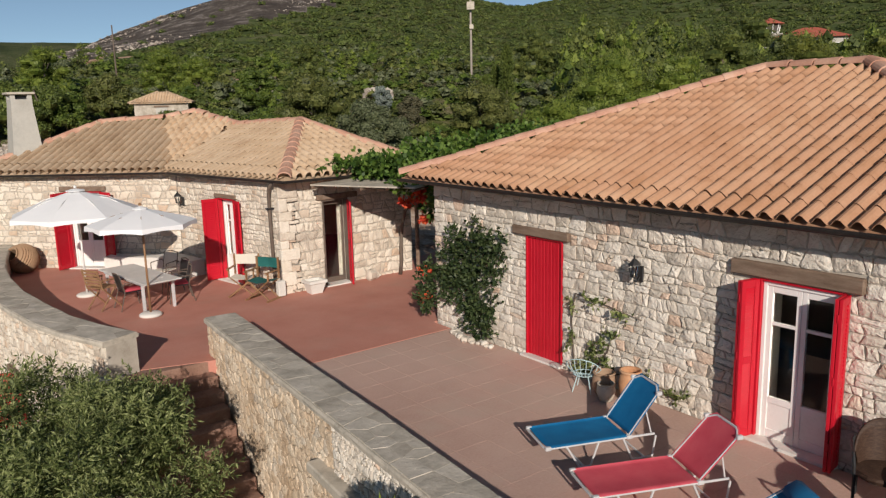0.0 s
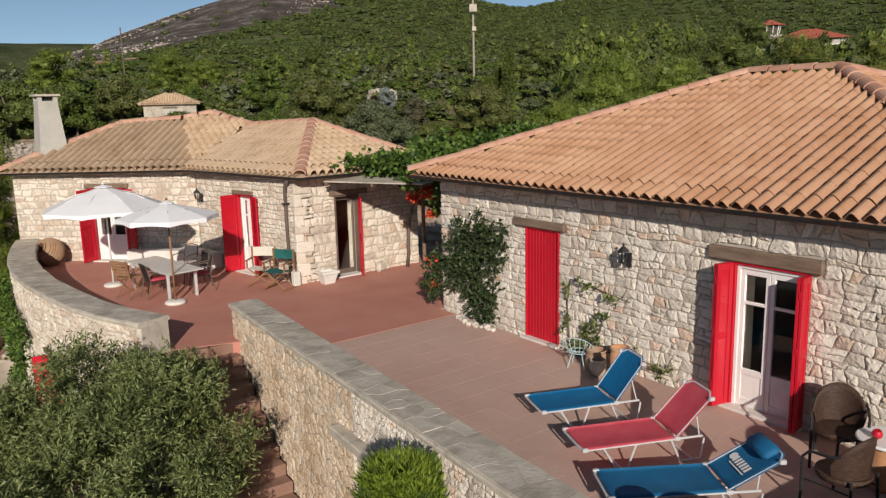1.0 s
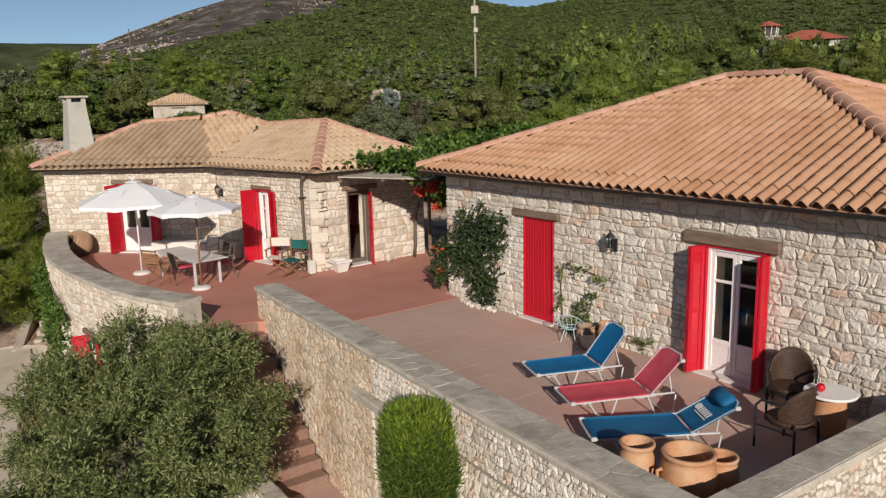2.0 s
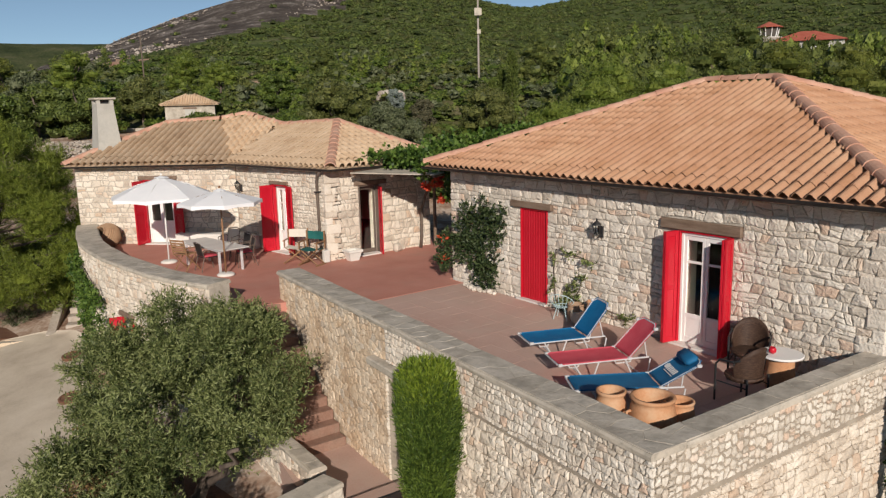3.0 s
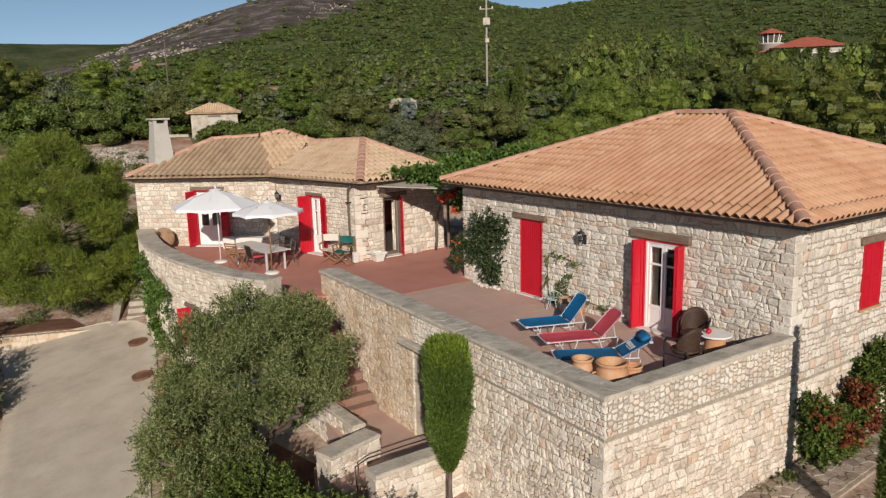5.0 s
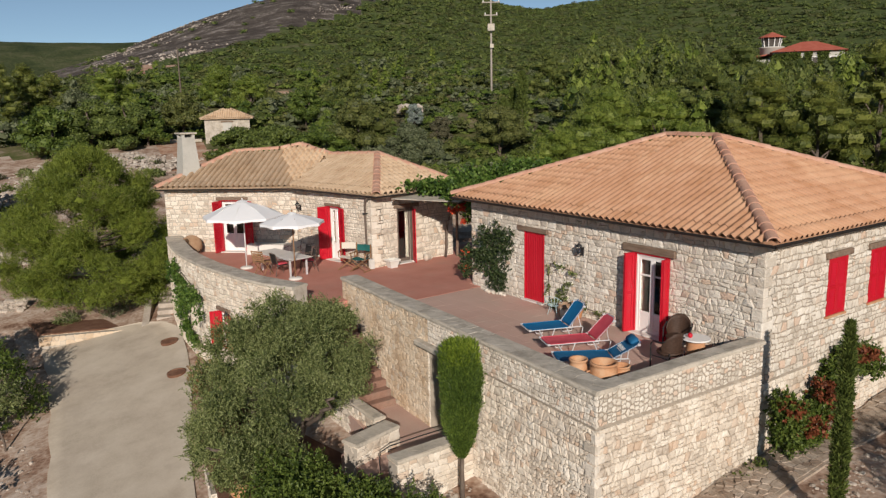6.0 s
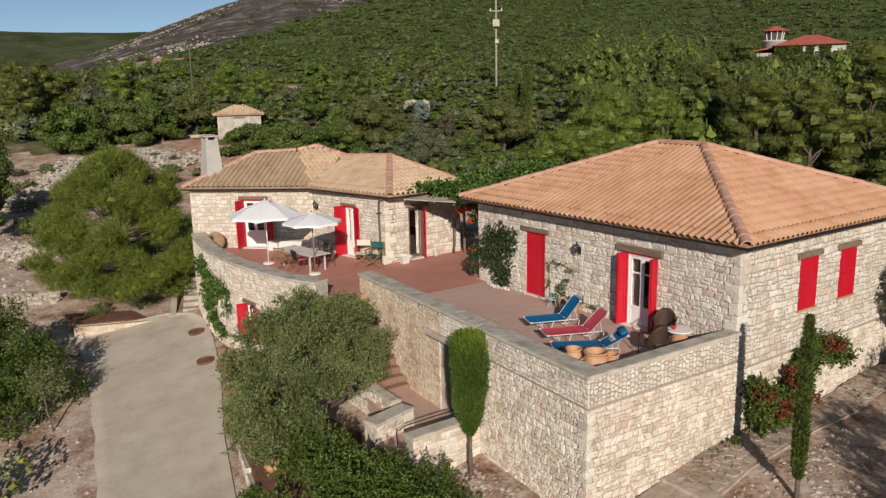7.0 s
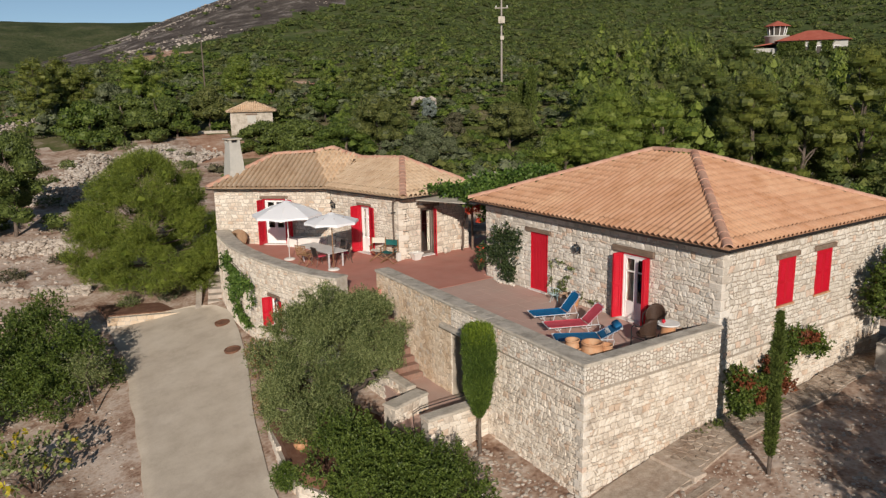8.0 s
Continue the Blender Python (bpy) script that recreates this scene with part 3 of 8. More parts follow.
        if len(poly) >= 3:
            cells.append([(x, y / squash) for x, y in poly])
    return cells


def stone_solid(poly, rs, joint, proud):
    """One stone from its outline: ragged edges, knocked-off corners, an uneven face, its middle at the origin."""
    cx, cz = sum(p[0] for p in poly) / len(poly), sum(p[1] for p in poly) / len(poly)
    pts = []
    m = len(poly)
    for k in range(m):
        b, c = poly[k], poly[(k + 1) % m]
        e = math.hypot(c[0] - b[0], c[1] - b[1])
        if e < 0.025:
            pts.append(((b[0] + c[0]) / 2, (b[1] + c[1]) / 2))
            continue
        # the corner is cut, the edge wavers
        for t in ((0.16, 0.84) if e < 0.09 else (0.13, 0.5, 0.87)):
            t += rs.uniform(-0.05, 0.05)
            w = rs.uniform(-0.05, 0.05) * e
            pts.append((b[0] + (c[0] - b[0]) * t - (c[1] - b[1]) / e * w, b[1] + (c[1] - b[1]) * t + (c[0] - b[0]) / e * w))
    rr = []
    for x, z in pts:
        dx, dz = x - cx, z - cz
        ln = math.hypot(dx, dz) + 1e-6
        k = max(0.35, 1 - joint * rs.uniform(0.5, 1.6) / ln)
        rr.append((dx * k, dz * k))
    n = len(rr)
    tx, tz = rs.uniform(-0.06, 0.06), rs.uniform(-0.08, 0.08)
    ring = rs.uniform(-0.5, 0.5, n)
    vs = [(x, 0.0, z) for x, z in rr]
    vs += [(x * 0.98, -proud * rs.uniform(0.45, 0.80) + tx * x + tz * z, z * 0.97) for x, z in rr]
    vs += [(x * rs.uniform(0.58, 0.74), -proud * (0.95 + 0.42 * ring[k]) + tx * x + tz * z, z * rs.uniform(0.55, 0.72)) for k, (x, z) in enumerate(rr)]
    vs.append((0.0, -proud * rs.uniform(0.85, 1.35), 0.0))
    fs = [(r * n + k, r * n + (k + 1) % n, (r + 1) * n + (k + 1) % n, (r + 1) * n + k) for r in range(2) for k in range(n)]
    fs += [(2 * n + k, 2 * n + (k + 1) % n, 3 * n) for k in range(n)]
    return cx, cz, vs, fs


def lay_stones(parent, face, z0, z1, openings, cell, seed, mat, joined_mat, u0=0.0, u1=None, first=300, big=(2, 6, 2, 4), joint=0.007, proud=0.026, near=0.0, squash=0):
    """Stones over a face: those nearest to u = near are parts, the rest one joined mesh."""
    u1 = face.w if u1 is None else u1
    rs = np.random.RandomState(seed + 77)
    ops = [(a - u0, b - u0, lo - z0, hi - z0) for a, b, lo, hi in openings]
    cells = stone_cells(u1 - u0, z1 - z0, ops, cell, seed, big, squash)
    cells.sort(key=lambda c: abs(c[0][0] + u0 - near) + 0.4 * abs(z1 - z0 - c[0][1]))
    rest_v, rest_f = [], []
    for i, poly in enumerate(cells):
        cx, cz, vs, fs = stone_solid(poly, rs, joint, proud * rs.uniform(0.7, 1.25))
        m = face.m(cx + u0, cz + z0, -0.031)
        if i < first:
            ob = mesh_part("stone", vs, fs, mat, parent)
            ob.matrix_basis = m
        else:
            n0 = len(rest_v)
            rest_v.extend(tuple(m @ Vector(p)) for p in vs)
            rest_f.extend(tuple(q + n0 for q in ff) for ff in fs)
    if rest_v:
        ob = mesh_part("stonework", rest_v, rest_f, joined_mat, parent)
        ob["kind"] = "stuff"
    return len(cells)


# right-hand house
HX, HY0, HY1, HX1 = 8.05, 0.65, 10.6, 16.7
F_W = Face((HX, HY0), (HX, HY1))
F_S = Face((HX1, HY0), (HX, HY0))
F_N = Face((HX, HY1), (HX1, HY1))
F_E = Face((HX1, HY1), (HX1, HY0))
DOOR1 = (7.30 - HY0, 8.11 - HY0, 0.0, 2.0)          # plain red door
DOOR2 = (3.07 - HY0, 4.07 - HY0, 0.0, 2.0)          # glazed door
EW1 = (HX1 - 11.39, HX1 - 10.60, 0.66, 2.01)
EW2 = (HX1 - 13.29, HX1 - 12.50, 0.66, 1.99)
LINT1 = (7.14 - HY0, 8.39 - HY0, 2.0, 2.14)
LINT2 = (2.88 - HY0, 4.44 - HY0, 2.0, 2.18)

wall_west = struct("wall_west", "coursed pale limestone wall of the near house")
wall_geo(Geo(), F_W, -3.2, 2.72, 0.5, [DOOR1, DOOR2], 0.05).make("wall_core", M_MORTAR, wall_west)
wall_south = struct("wall_south", "pale limestone end wall with two shuttered windows")
wall_geo(Geo(), F_S, -3.2, 2.72, 0.5, [EW1, EW2], 0.0, F_S.w - 0.5).make("wall_core", M_MORTAR_D, wall_south)
wall_north = struct("wall_north", "limestone wall facing the courtyard gap")
wall_geo(Geo(), F_N, -3.2, 2.72, 0.5, [], 0.5).make("wall_core", M_STONE_J, wall_north)
wall_east = struct("wall_east", "limestone back wall of the near house")
wall_geo(Geo(), F_E, -3.2, 2.72, 0.5, [], 0.5, F_E.w - 0.5).make("wall_core", M_STONE_J, wall_east)
# added floor, ceiling and partition, coloured dark so that the rooms look unlit
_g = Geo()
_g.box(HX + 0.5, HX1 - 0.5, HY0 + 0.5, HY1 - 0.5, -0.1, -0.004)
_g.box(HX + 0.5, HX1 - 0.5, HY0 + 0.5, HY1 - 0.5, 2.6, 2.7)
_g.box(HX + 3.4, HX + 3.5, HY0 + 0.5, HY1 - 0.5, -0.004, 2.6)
_g.make("room_shade_lining", M_ROOM_SHADE, wall_east)

# terrace with its retaining walls
P1S, P1N = (3.24, 0.72), (3.98, 11.62)
F_RW = Face(P1S, P1N)
F_RS = Face((HX, 0.56), P1S)
NICHE = (5.15, 5.85, -2.2, -0.15)
retaining_west = struct("wall_retaining_west", "tall rubble limestone retaining wall below the terrace")
_g = wall_geo(Geo(), F_RW, -4.2, -0.12, 0.5, [NICHE], 0.05)
wall_geo(_g, F_RW, -0.12, 0.56, 0.46, [], 0.05)
_g.make("wall_core", M_MORTAR_D, retaining_west)
retaining_south = struct("wall_retaining_south", "tall rubble limestone retaining wall with a low parapet")
_g = wall_geo(Geo(), F_RS, -4.2, -0.12, 0.5, [], 0.0, F_RS.w - 0.5)
wall_geo(_g, F_RS, -0.12, 0.56, 0.33, [], 0.0, F_RS.w - 0.46)
_g.make("wall_core", M_MORTAR_D, retaining_south)

P2 = [(2.30, 11.30), (1.93, 12.2), (1.65, 13.2), (1.46, 14.4), (1.28, 16.0), (1.24, 17.6), (1.32, 19.0), (1.50, 20.3), (1.72, 21.5), (1.95, 22.5)]
F_P2 = [Face(a, b) for a, b in zip(P2, P2[1:])]
parapet_curved = struct("wall_curved", "curved limestone terrace wall with a grey coping")
_g = Geo()
LOWOPEN = {}
for i, f in enumerate(F_P2):
    ops = []
    if P2[i][1] < 14.8 < P2[i + 1][1]:
        ops = [(0.0, 0.64, -1.76, -0.64)]
        LOWOPEN[i] = ops
    wall_geo(_g, f, -4.2, 0.56, 0.54, ops)
_g.make("wall_core", M_MORTAR, parapet_curved)


def coping(pts, width, z, seed, parent):
    """A cast cement coping along a line of points, its edges and top a little uneven."""
    rs = np.random.RandomState(seed)
    prof = [(-0.03, 0.0), (-0.034, 0.045), (-0.018, 0.072), (width * 0.3, 0.080), (width * 0.7, 0.080), (width - 0.015, 0.072), (width, 0.045), (width - 0.004, 0.0)]
    fs_, rows = [Face(a, b) for a, b in zip(pts, pts[1:])], []
    for i, f in enumerate(fs_):
        n = max(2, int(f.w / 0.22))
        for k in range(n + (1 if i == len(fs_) - 1 else 0)):
            nrm = f.n
            if k == 0 and i > 0:
                nrm = (f.n + fs_[i - 1].n).normalized()
            p = f.p + f.d * (f.w * k / n)
            sag = float(wob(p.x * 1.3, p.y * 1.3, 1.0, seed)) * 0.006
            rows.append([p - nrm * (d + rs.uniform(-0.006, 0.006)) + Vector((0, 0, z + h + (sag + rs.uniform(-0.004, 0.004) if h else 0.0))) for d, h in prof])
    c = len(prof)
    vs = [v for r in rows for v in r]
    fs = [(r * c + k, r * c + (k + 1) % c, (r + 1) * c + (k + 1) % c, (r + 1) * c + k) for r in range(len(rows) - 1) for k in range(c)]
    fs += [tuple(range(c - 1, -1, -1)), tuple((len(rows) - 1) * c + k for k in range(c))]
    bm = bmesh.new()
    me = bpy.data.meshes.new("coping_cap")
    me.from_pydata([tuple(v) for v in vs], [], fs)
    bm.from_mesh(me)
    bmesh.ops.recalc_face_normals(bm, faces=bm.faces)
    bm.to_mesh(me)
    bm.free()
    me.materials.append(M_CAP)
    ob = new("coping_cap", me)
    ob.parent = parent
    # flat flags bedded in the top
    for i, f in enumerate(fs_):
        for poly in stone_cells(f.w, width - 0.03, [], 0.13, seed + 40 + i, (2, 4, 2, 3), 1.0):
            cx, cy = sum(p[0] for p in poly) / len(poly), sum(p[1] for p in poly) / len(poly)
            mid = f.at(cx, 0)
            lift = float(wob(mid.x * 1.3, mid.y * 1.3, 1.0, seed)) * 0.006
            g = Geo().prism([((p[0] - cx) * 0.975 + rs.uniform(-.005, .005), (p[1] - cy) * 0.975 + rs.uniform(-.005, .005)) for p in poly], -0.02, rs.uniform(0.003, 0.005))
            fl = g.make("coping_stone", M_FLAG, parent)
            fl.matrix_basis = f.m(cx, z + 0.080 + lift, -cy) @ pose(0, 0, 0, rs.uniform(-0.5, 0.5), rs.uniform(-0.5, 0.5), 0)


coping_w = struct("coping_west", "grey weathered cement coping on the terrace wall", "coping")
coping([P1S, P1N], 0.54, 0.56, 3, coping_w)
coping_s = struct("coping_south", "grey weathered cement coping on the parapet", "coping")
coping([(HX, 0.56), (3.74, 0.705)], 0.38, 0.562, 4, coping_s)
coping_c = struct("coping_curved", "grey weathered coping on the curved wall", "coping")
coping(P2, 0.62, 0.56, 5, coping_c)

# terrace deck: the red far part, and a worn near part of slabs
_g = Geo()
_g.prism([(4.2, 10.02), (8.0, 10.10), (8.0, 10.64), (16.6, 10.64), (16.6, 17.5), (6.9, 14.7), (6.1, 18.9), (2.3, 22.6), (1.9, 21.0), (1.75, 17.0), (1.9, 15.0), (2.3, 12.8), (2.85, 11.55), (4.05, 11.2)], -0.35, 0.0)
terrace_far = _g.make("terrace_floor", M_TERR_RED)
tagged(terrace_far, "red-painted concrete terrace floor", "floor", kind="structure")
_g = Geo()
_g.prism([(3.72, 1.0), (8.03, 0.85), (8.0, 10.08), (4.22, 10.0)], -0.35, -0.003)
terrace_near = _g.make("terrace_floor_worn", M_JOINT)
tagged(terrace_near, "worn pinkish slabs on the sunny terrace", "floor", kind="structure")

# ---------- roofs ----------
def tile_mesh(pitch, length, mat, deep=1.0, lip=0.010, barrel=False):
    """A curved clay tile, seen from above: x across, y up the slope, z off the roof."""
    prof = [(-0.5, -0.010), (-0.36, 0.004), (-0.26, 0.036), (-0.12, 0.062), (0.04, 0.066), (0.18, 0.050), (0.29, 0.020), (0.40, -0.004), (0.5, -0.010)]
    if barrel:
        prof = [(-0.5, -0.02), (-0.34, -0.02), (-0.31, 0.03), (-0.2, 0.072), (0.0, 0.09), (0.2, 0.072), (0.31, 0.03), (0.34, -0.02), (0.5, -0.02)]
    vs, n = [], len(prof)
    for y, dz in ((0.0, lip), (length, 0.0)):
        vs += [(x * pitch, y, z * deep * pitch / 0.2 + dz) for x, z in prof]
    vs += [(x * pitch, 0.004, z * deep * pitch / 0.2 + lip * 0.4) for x, z in prof]
    fs = [(i, i + 1, n + i + 1, n + i) for i in range(n - 1)]
    fs += [(2 * n + i, 2 * n + i + 1, i + 1, i) for i in range(n - 1)]
    me = bpy.data.meshes.new("roof_tile")
    me.from_pydata(vs, [], fs)
    me.update()
    me.materials.append(mat)
    return me, np.array(vs), fs


def inside(poly, x, y):
    c = False
    for (x0, y0), (x1, y1) in zip(poly, poly[1:] + poly[:1]):
        if (y0 > y) != (y1 > y) and x < (x1 - x0) * (y - y0) / (y1 - y0) + x0:
            c = not c
    return c


class Slope:
    """A flat roof slope: corners in space, the first two along the eave, with the inside on their left."""

    def __init__(self, pts):
        self.pts = [Vector(p) for p in pts]
        a, b = self.pts[0], self.pts[1]
        self.o = a
        self.u = (b - a).normalized()
        far = max(self.pts[2:], key=lambda p: (p - a).cross(self.u).length)
        n = self.u.cross(far - a).normalized()
        self.n = n if n.z > 0 else -n
        self.s = self.n.cross(self.u).normalized()
        self.poly = [((p - a).dot(self.u), (p - a).dot(self.s)) for p in self.pts]

    def m(self, u, s, n=0.0):
        r = Matrix((self.u, self.s, self.n)).transposed().to_4x4()
        return Matrix.Translation(self.o + self.u * u + self.s * s + self.n * n) @ r


def lay_tiles(parent, slope, pitch, expo, temp, joined_mat, first, seed, near_u=0.0, slack=1.0):
    me, tv, tf = temp
    rnd = random.Random(seed)
    umin, umax = min(p[0] for p in slope.poly), max(p[0] for p in slope.poly)
    smax = max(p[1] for p in slope.poly)
    spots = []
    r = 0
    while r * expo < smax:
        u = umin + pitch / 2
        while u < umax:
            if inside(slope.poly, u, r * expo + 0.6 * expo):
                spots.append((u, r * expo - (0.05 if r == 0 else 0.0)))
            u += pitch
        r += 1
    spots.sort(key=lambda p: abs(p[0] - near_u) + p[1] * 0.5)
    rv, rf = [], []
    for i, (u, s) in enumerate(spots):
        m = slope.m(u + rnd.uniform(-0.003, 0.003), s + rnd.uniform(-0.005, 0.005), 0.012 + rnd.uniform(-0.002, 0.003)) @ Matrix.Rotation(radians(rnd.uniform(-0.7, 0.7) * slack), 4, "Z")
        if i < first:
            ob = new("roof_tile", me)
            ob.parent = parent
            ob.matrix_basis = m
        else:
            a = np.array(m)
            pts = tv @ a[:3, :3].T + a[:3, 3]
            n0 = len(rv)
            rv.extend(map(tuple, pts))
            rf.extend(tuple(q + n0 for q in ff) for ff in tf)
    if rv:
        ob = mesh_part("tile_field", rv, rf, joined_mat, parent)
        ob["kind"] = "stuff"
        ob.data.shade_smooth()


def ridge_line(parent, a, b, mat, seed, r=0.13, step=0.36, lift=0.055):
    """Overlapping half-round ridge tiles bedded in mortar."""
    rnd = random.Random(seed)
    a, b = Vector(a), Vector(b)
    d = (b - a)
    ln = d.length
    d.normalize()
    side = d.cross(Vector((0, 0, 1))).normalized()
    up = side.cross(d)
    n = max(1, int(ln / step))
    for i in range(n):
        g = Geo()
        vs, fs = [], []
        k = 8
        for j, (t, rr) in enumerate(((0.0, r * 1.08), (step * 1.1, r * 0.94))):
            for q in range(k + 1):
                an = math.pi * q / k
                vs.append((math.cos(an) * rr, t, math.sin(an) * rr * 0.8 - 0.02))
            for q in range(k + 1):
                an = math.pi * q / k
                vs.append((math.cos(an) * (rr - 0.02), t, math.sin(an) * (rr - 0.02) * 0.8 - 0.03))
        w = 2 * (k + 1)
        for q in range(k):
            fs.append((q, q + 1, w + q + 1, w + q))
            fs.append((k + 1 + q, q, q + 1, k + 2 + q)[::-1])
        g.add(vs, fs)
        ob = g.make("ridge_tile", mat, parent, smooth=False)
        p = a + d * (ln * i / n)
        wig = rnd.uniform(-0.008, 0.008)
        ob.matrix_basis = Matrix.Translation(p + up * (lift + wig)) @ Matrix((side, d, up)).transposed().to_4x4()


def roof_under(slopes, mat, parent, thick=0.06):
    g = Geo()
    for s in slopes:
        hi = [p - Vector((0, 0, 0.03)) for p in s.pts]
        lo = [p - Vector((0, 0, 0.03)) - s.n * thick for p in s.pts]
        n = len(s.pts)
        g.add([*hi, *lo], [tuple(range(n)), tuple(range(2 * n - 1, n - 1, -1))] + [(i, i + n, (i + 1) % n + n, (i + 1) % n) for i in range(n)])
    return g.make("roof_deck", mat, parent)


EX0, EX1, EY0, EY1, EZ = 7.70, 17.05, 0.30, 11.12, 2.775
RX, RY0, RY1, RZ = 12.36, 5.00, 6.68, 4.52
RS = [Slope([(EX0, EY1, EZ), (EX0, EY0, EZ), (RX, RY0, RZ), (RX, RY1, RZ)]),
      Slope([(EX0, EY0, EZ), (EX1, EY0, EZ), (RX, RY0, RZ)]),
      Slope([(EX1, EY0, EZ), (EX1, EY1, EZ), (RX, RY1, RZ), (RX, RY0, RZ)]),
      Slope([(EX1, EY1, EZ), (EX0, EY1, EZ), (RX, RY1, RZ)])]
near_roof = struct("roof_near", "hipped orange clay tile roof with mortared ridges", "roof")
roof_under(RS, M_TILE_J, near_roof)

# far house: plan corners and eaves
FA, FB, FC, FD = (6.75, 14.55), (5.95, 18.95), (2.05, 22.68), (10.35, 14.75)
F_1 = Face(FB, FC)
F_1 = Face(FC, FB) if F_1.n.x > 0 else F_1
F_2 = Face(FA, FB)
F_3 = Face(FD, FA)
F_4 = Face(FC, (5.6, 26.2))
F_5 = Face((12.8, 20.6), FD)
E_A, E_B, E_C, E_D = (6.72, 14.12, 2.60), (5.68, 18.80, 2.60), (1.75, 22.62, 2.56), (10.75, 14.42, 2.60)
E_F, E_G = (5.6, 26.6, 2.55), (12.9, 19.6, 2.60)


def lifted(x, y, a, b, tan):
    """The point over (x, y) on the roof slope that rises from the eave a-b."""
    f = Face(b[:2], a[:2])
    u = (Vector((x, y, 0)) - f.p).dot(f.d) / f.w
    return (x, y, b[2] + (a[2] - b[2]) * u + tan * abs((Vector((x, y, 0)) - f.p).dot(f.n)))


L1, PN, PK = [lifted(x, y, E_C, E_B, 0.402) for x, y in ((5.30, 23.22), (6.75, 22.05), (7.58, 21.75))]
PM, R1 = [lifted(x, y, E_B, E_A, 0.368) for x, y in ((8.16, 20.1), (8.95, 17.75))]
FS = [Slope([E_C, E_B, PM, PK, PN, L1]), Slope([E_B, E_A, R1, PM]), Slope([E_A, E_D, R1]), Slope([E_F, E_C, L1])]
FBK = [Slope([E_D, E_G, R1]), Slope([E_G, E_F, L1]), Slope([L1, PN, E_G]), Slope([PN, PK, E_G]), Slope([PK, PM, E_G]), Slope([PM, R1, E_G])]
far_roof = struct("roof_far", "low pitched pale clay tile roof with rosy ridges", "roof")
roof_under(FS + FBK, M_TILE_PJ, far_roof)

far_wall = struct("wall_far_house", "warm cream limestone facade of the far house")


FO1 = (2.10, 3.09, 0.0, 2.05)
FO2 = (1.80, 2.50, 0.0, 2.0)
FO3 = (1.84, 2.52, 0.0, 2.0)
_g = wall_geo(Geo(), F_1, -3.2, 2.58, 0.5, [FO1])
wall_geo(_g, F_2, -3.2, 2.58, 0.5, [FO2], 0.05)
wall_geo(_g, F_3, -3.2, 2.58, 0.5, [FO3], 0.0, F_3.w - 0.5)
wall_geo(_g, F_4, -3.2, 2.5, 0.4, [], 0.06)
wall_geo(_g, F_5, -3.2, 2.5, 0.4, [], 0.0, F_5.w - 0.06)
wall_geo(_g, Face((5.6, 26.2), (12.8, 20.6)), -3.2, 2.5, 0.4)
_g.make("wall_core", M_MORTAR, far_wall)
# added floor and ceiling; the dimness of the far rooms is in their colour
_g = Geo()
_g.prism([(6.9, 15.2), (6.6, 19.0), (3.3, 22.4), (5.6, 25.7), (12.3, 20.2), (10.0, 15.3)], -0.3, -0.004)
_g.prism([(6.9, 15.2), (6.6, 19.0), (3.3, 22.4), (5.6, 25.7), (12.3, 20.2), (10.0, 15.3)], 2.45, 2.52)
_g.make("room_shade_lining", M_ROOM_SHADE, far_wall)

# ---------- doors, windows, shutters ----------
SLAT = {}


def louvre_leaf(name, w, h, parent, m, pitch=0.042):
    """A red louvred leaf: hinge edge at x = 0, going to x = w, outside towards -y."""
    g = Geo()
    st = 0.065
    g.box(0, st, -0.018, 0.018, 0, h, None, 0.004)
    g.box(w - st, w, -0.018, 0.018, 0, h, None, 0.004)
    for r, hh in ((0.0, 0.11), (h * 0.5 - 0.045, 0.09), (h - 0.09, 0.09)):
        g.box(st + 0.002, w - st - 0.002, -0.016, 0.016, r, r + hh, None, 0.004)
    leaf = g.make(name, M_RED, parent)
    leaf.matrix_basis = m
    key = round(w, 3)
    if key not in SLAT:
        sg = Geo().box(0, w - 2 * st - 0.004, -0.023, 0.023, -0.004, 0.004)
        me = bpy.data.meshes.new("slat")
        me.from_pydata(sg.v, [], sg.f)
        me.update()
        me.materials.append(M_RED)
        SLAT[key] = me
    for lo, hi in ((0.11, h * 0.5 - 0.045), (h * 0.5 + 0.045, h - 0.09)):
        n = int((hi - lo) / pitch)
        for i in range(n):
            ob = new("slat", SLAT[key])
            ob.parent = leaf
            ob.matrix_basis = pose(st + 0.002, 0, lo + (i + 0.5) * (hi - lo) / n, 62, 0, 0)
    return leaf


def glazed_leaf(w, h, parent, m, panel=0.55, transom=0.76, bars=(), mat=None, s=0.06):
    """A white glazed door leaf with a solid lower panel."""
    g = Geo()
    g.box(0, s, -0.022, 0.022, 0, h, None, 0.004)
    g.box(w - s, w, -0.022, 0.022, 0, h, None, 0.004)
    g.box(s, w - s, -0.021, 0.021, h - 0.075, h, None, 0.004)
    g.box(s, w - s, -0.021, 0.021, 0, 0.11, None, 0.004)
    if panel:
        g.box(s, w - s, -0.021, 0.021, panel - 0.04, panel + 0.04, None, 0.004)
        g.box(s, w - s, -0.008, 0.008, 0.11, panel - 0.04)
    if transom:
        g.box(s, w - s, -0.02, 0.02, h * transom - 0.02, h * transom + 0.02, None, 0.004)
    for b in bars:
        g.box(s, w - s, -0.015, 0.015, b - 0.012, b + 0.012)
    leaf = g.make("leaf", mat or M_WHITE, parent, "dark painted door leaf" if mat else "white painted door leaf")
    leaf.matrix_basis = m
    z0 = panel + 0.04 if panel else 0.11
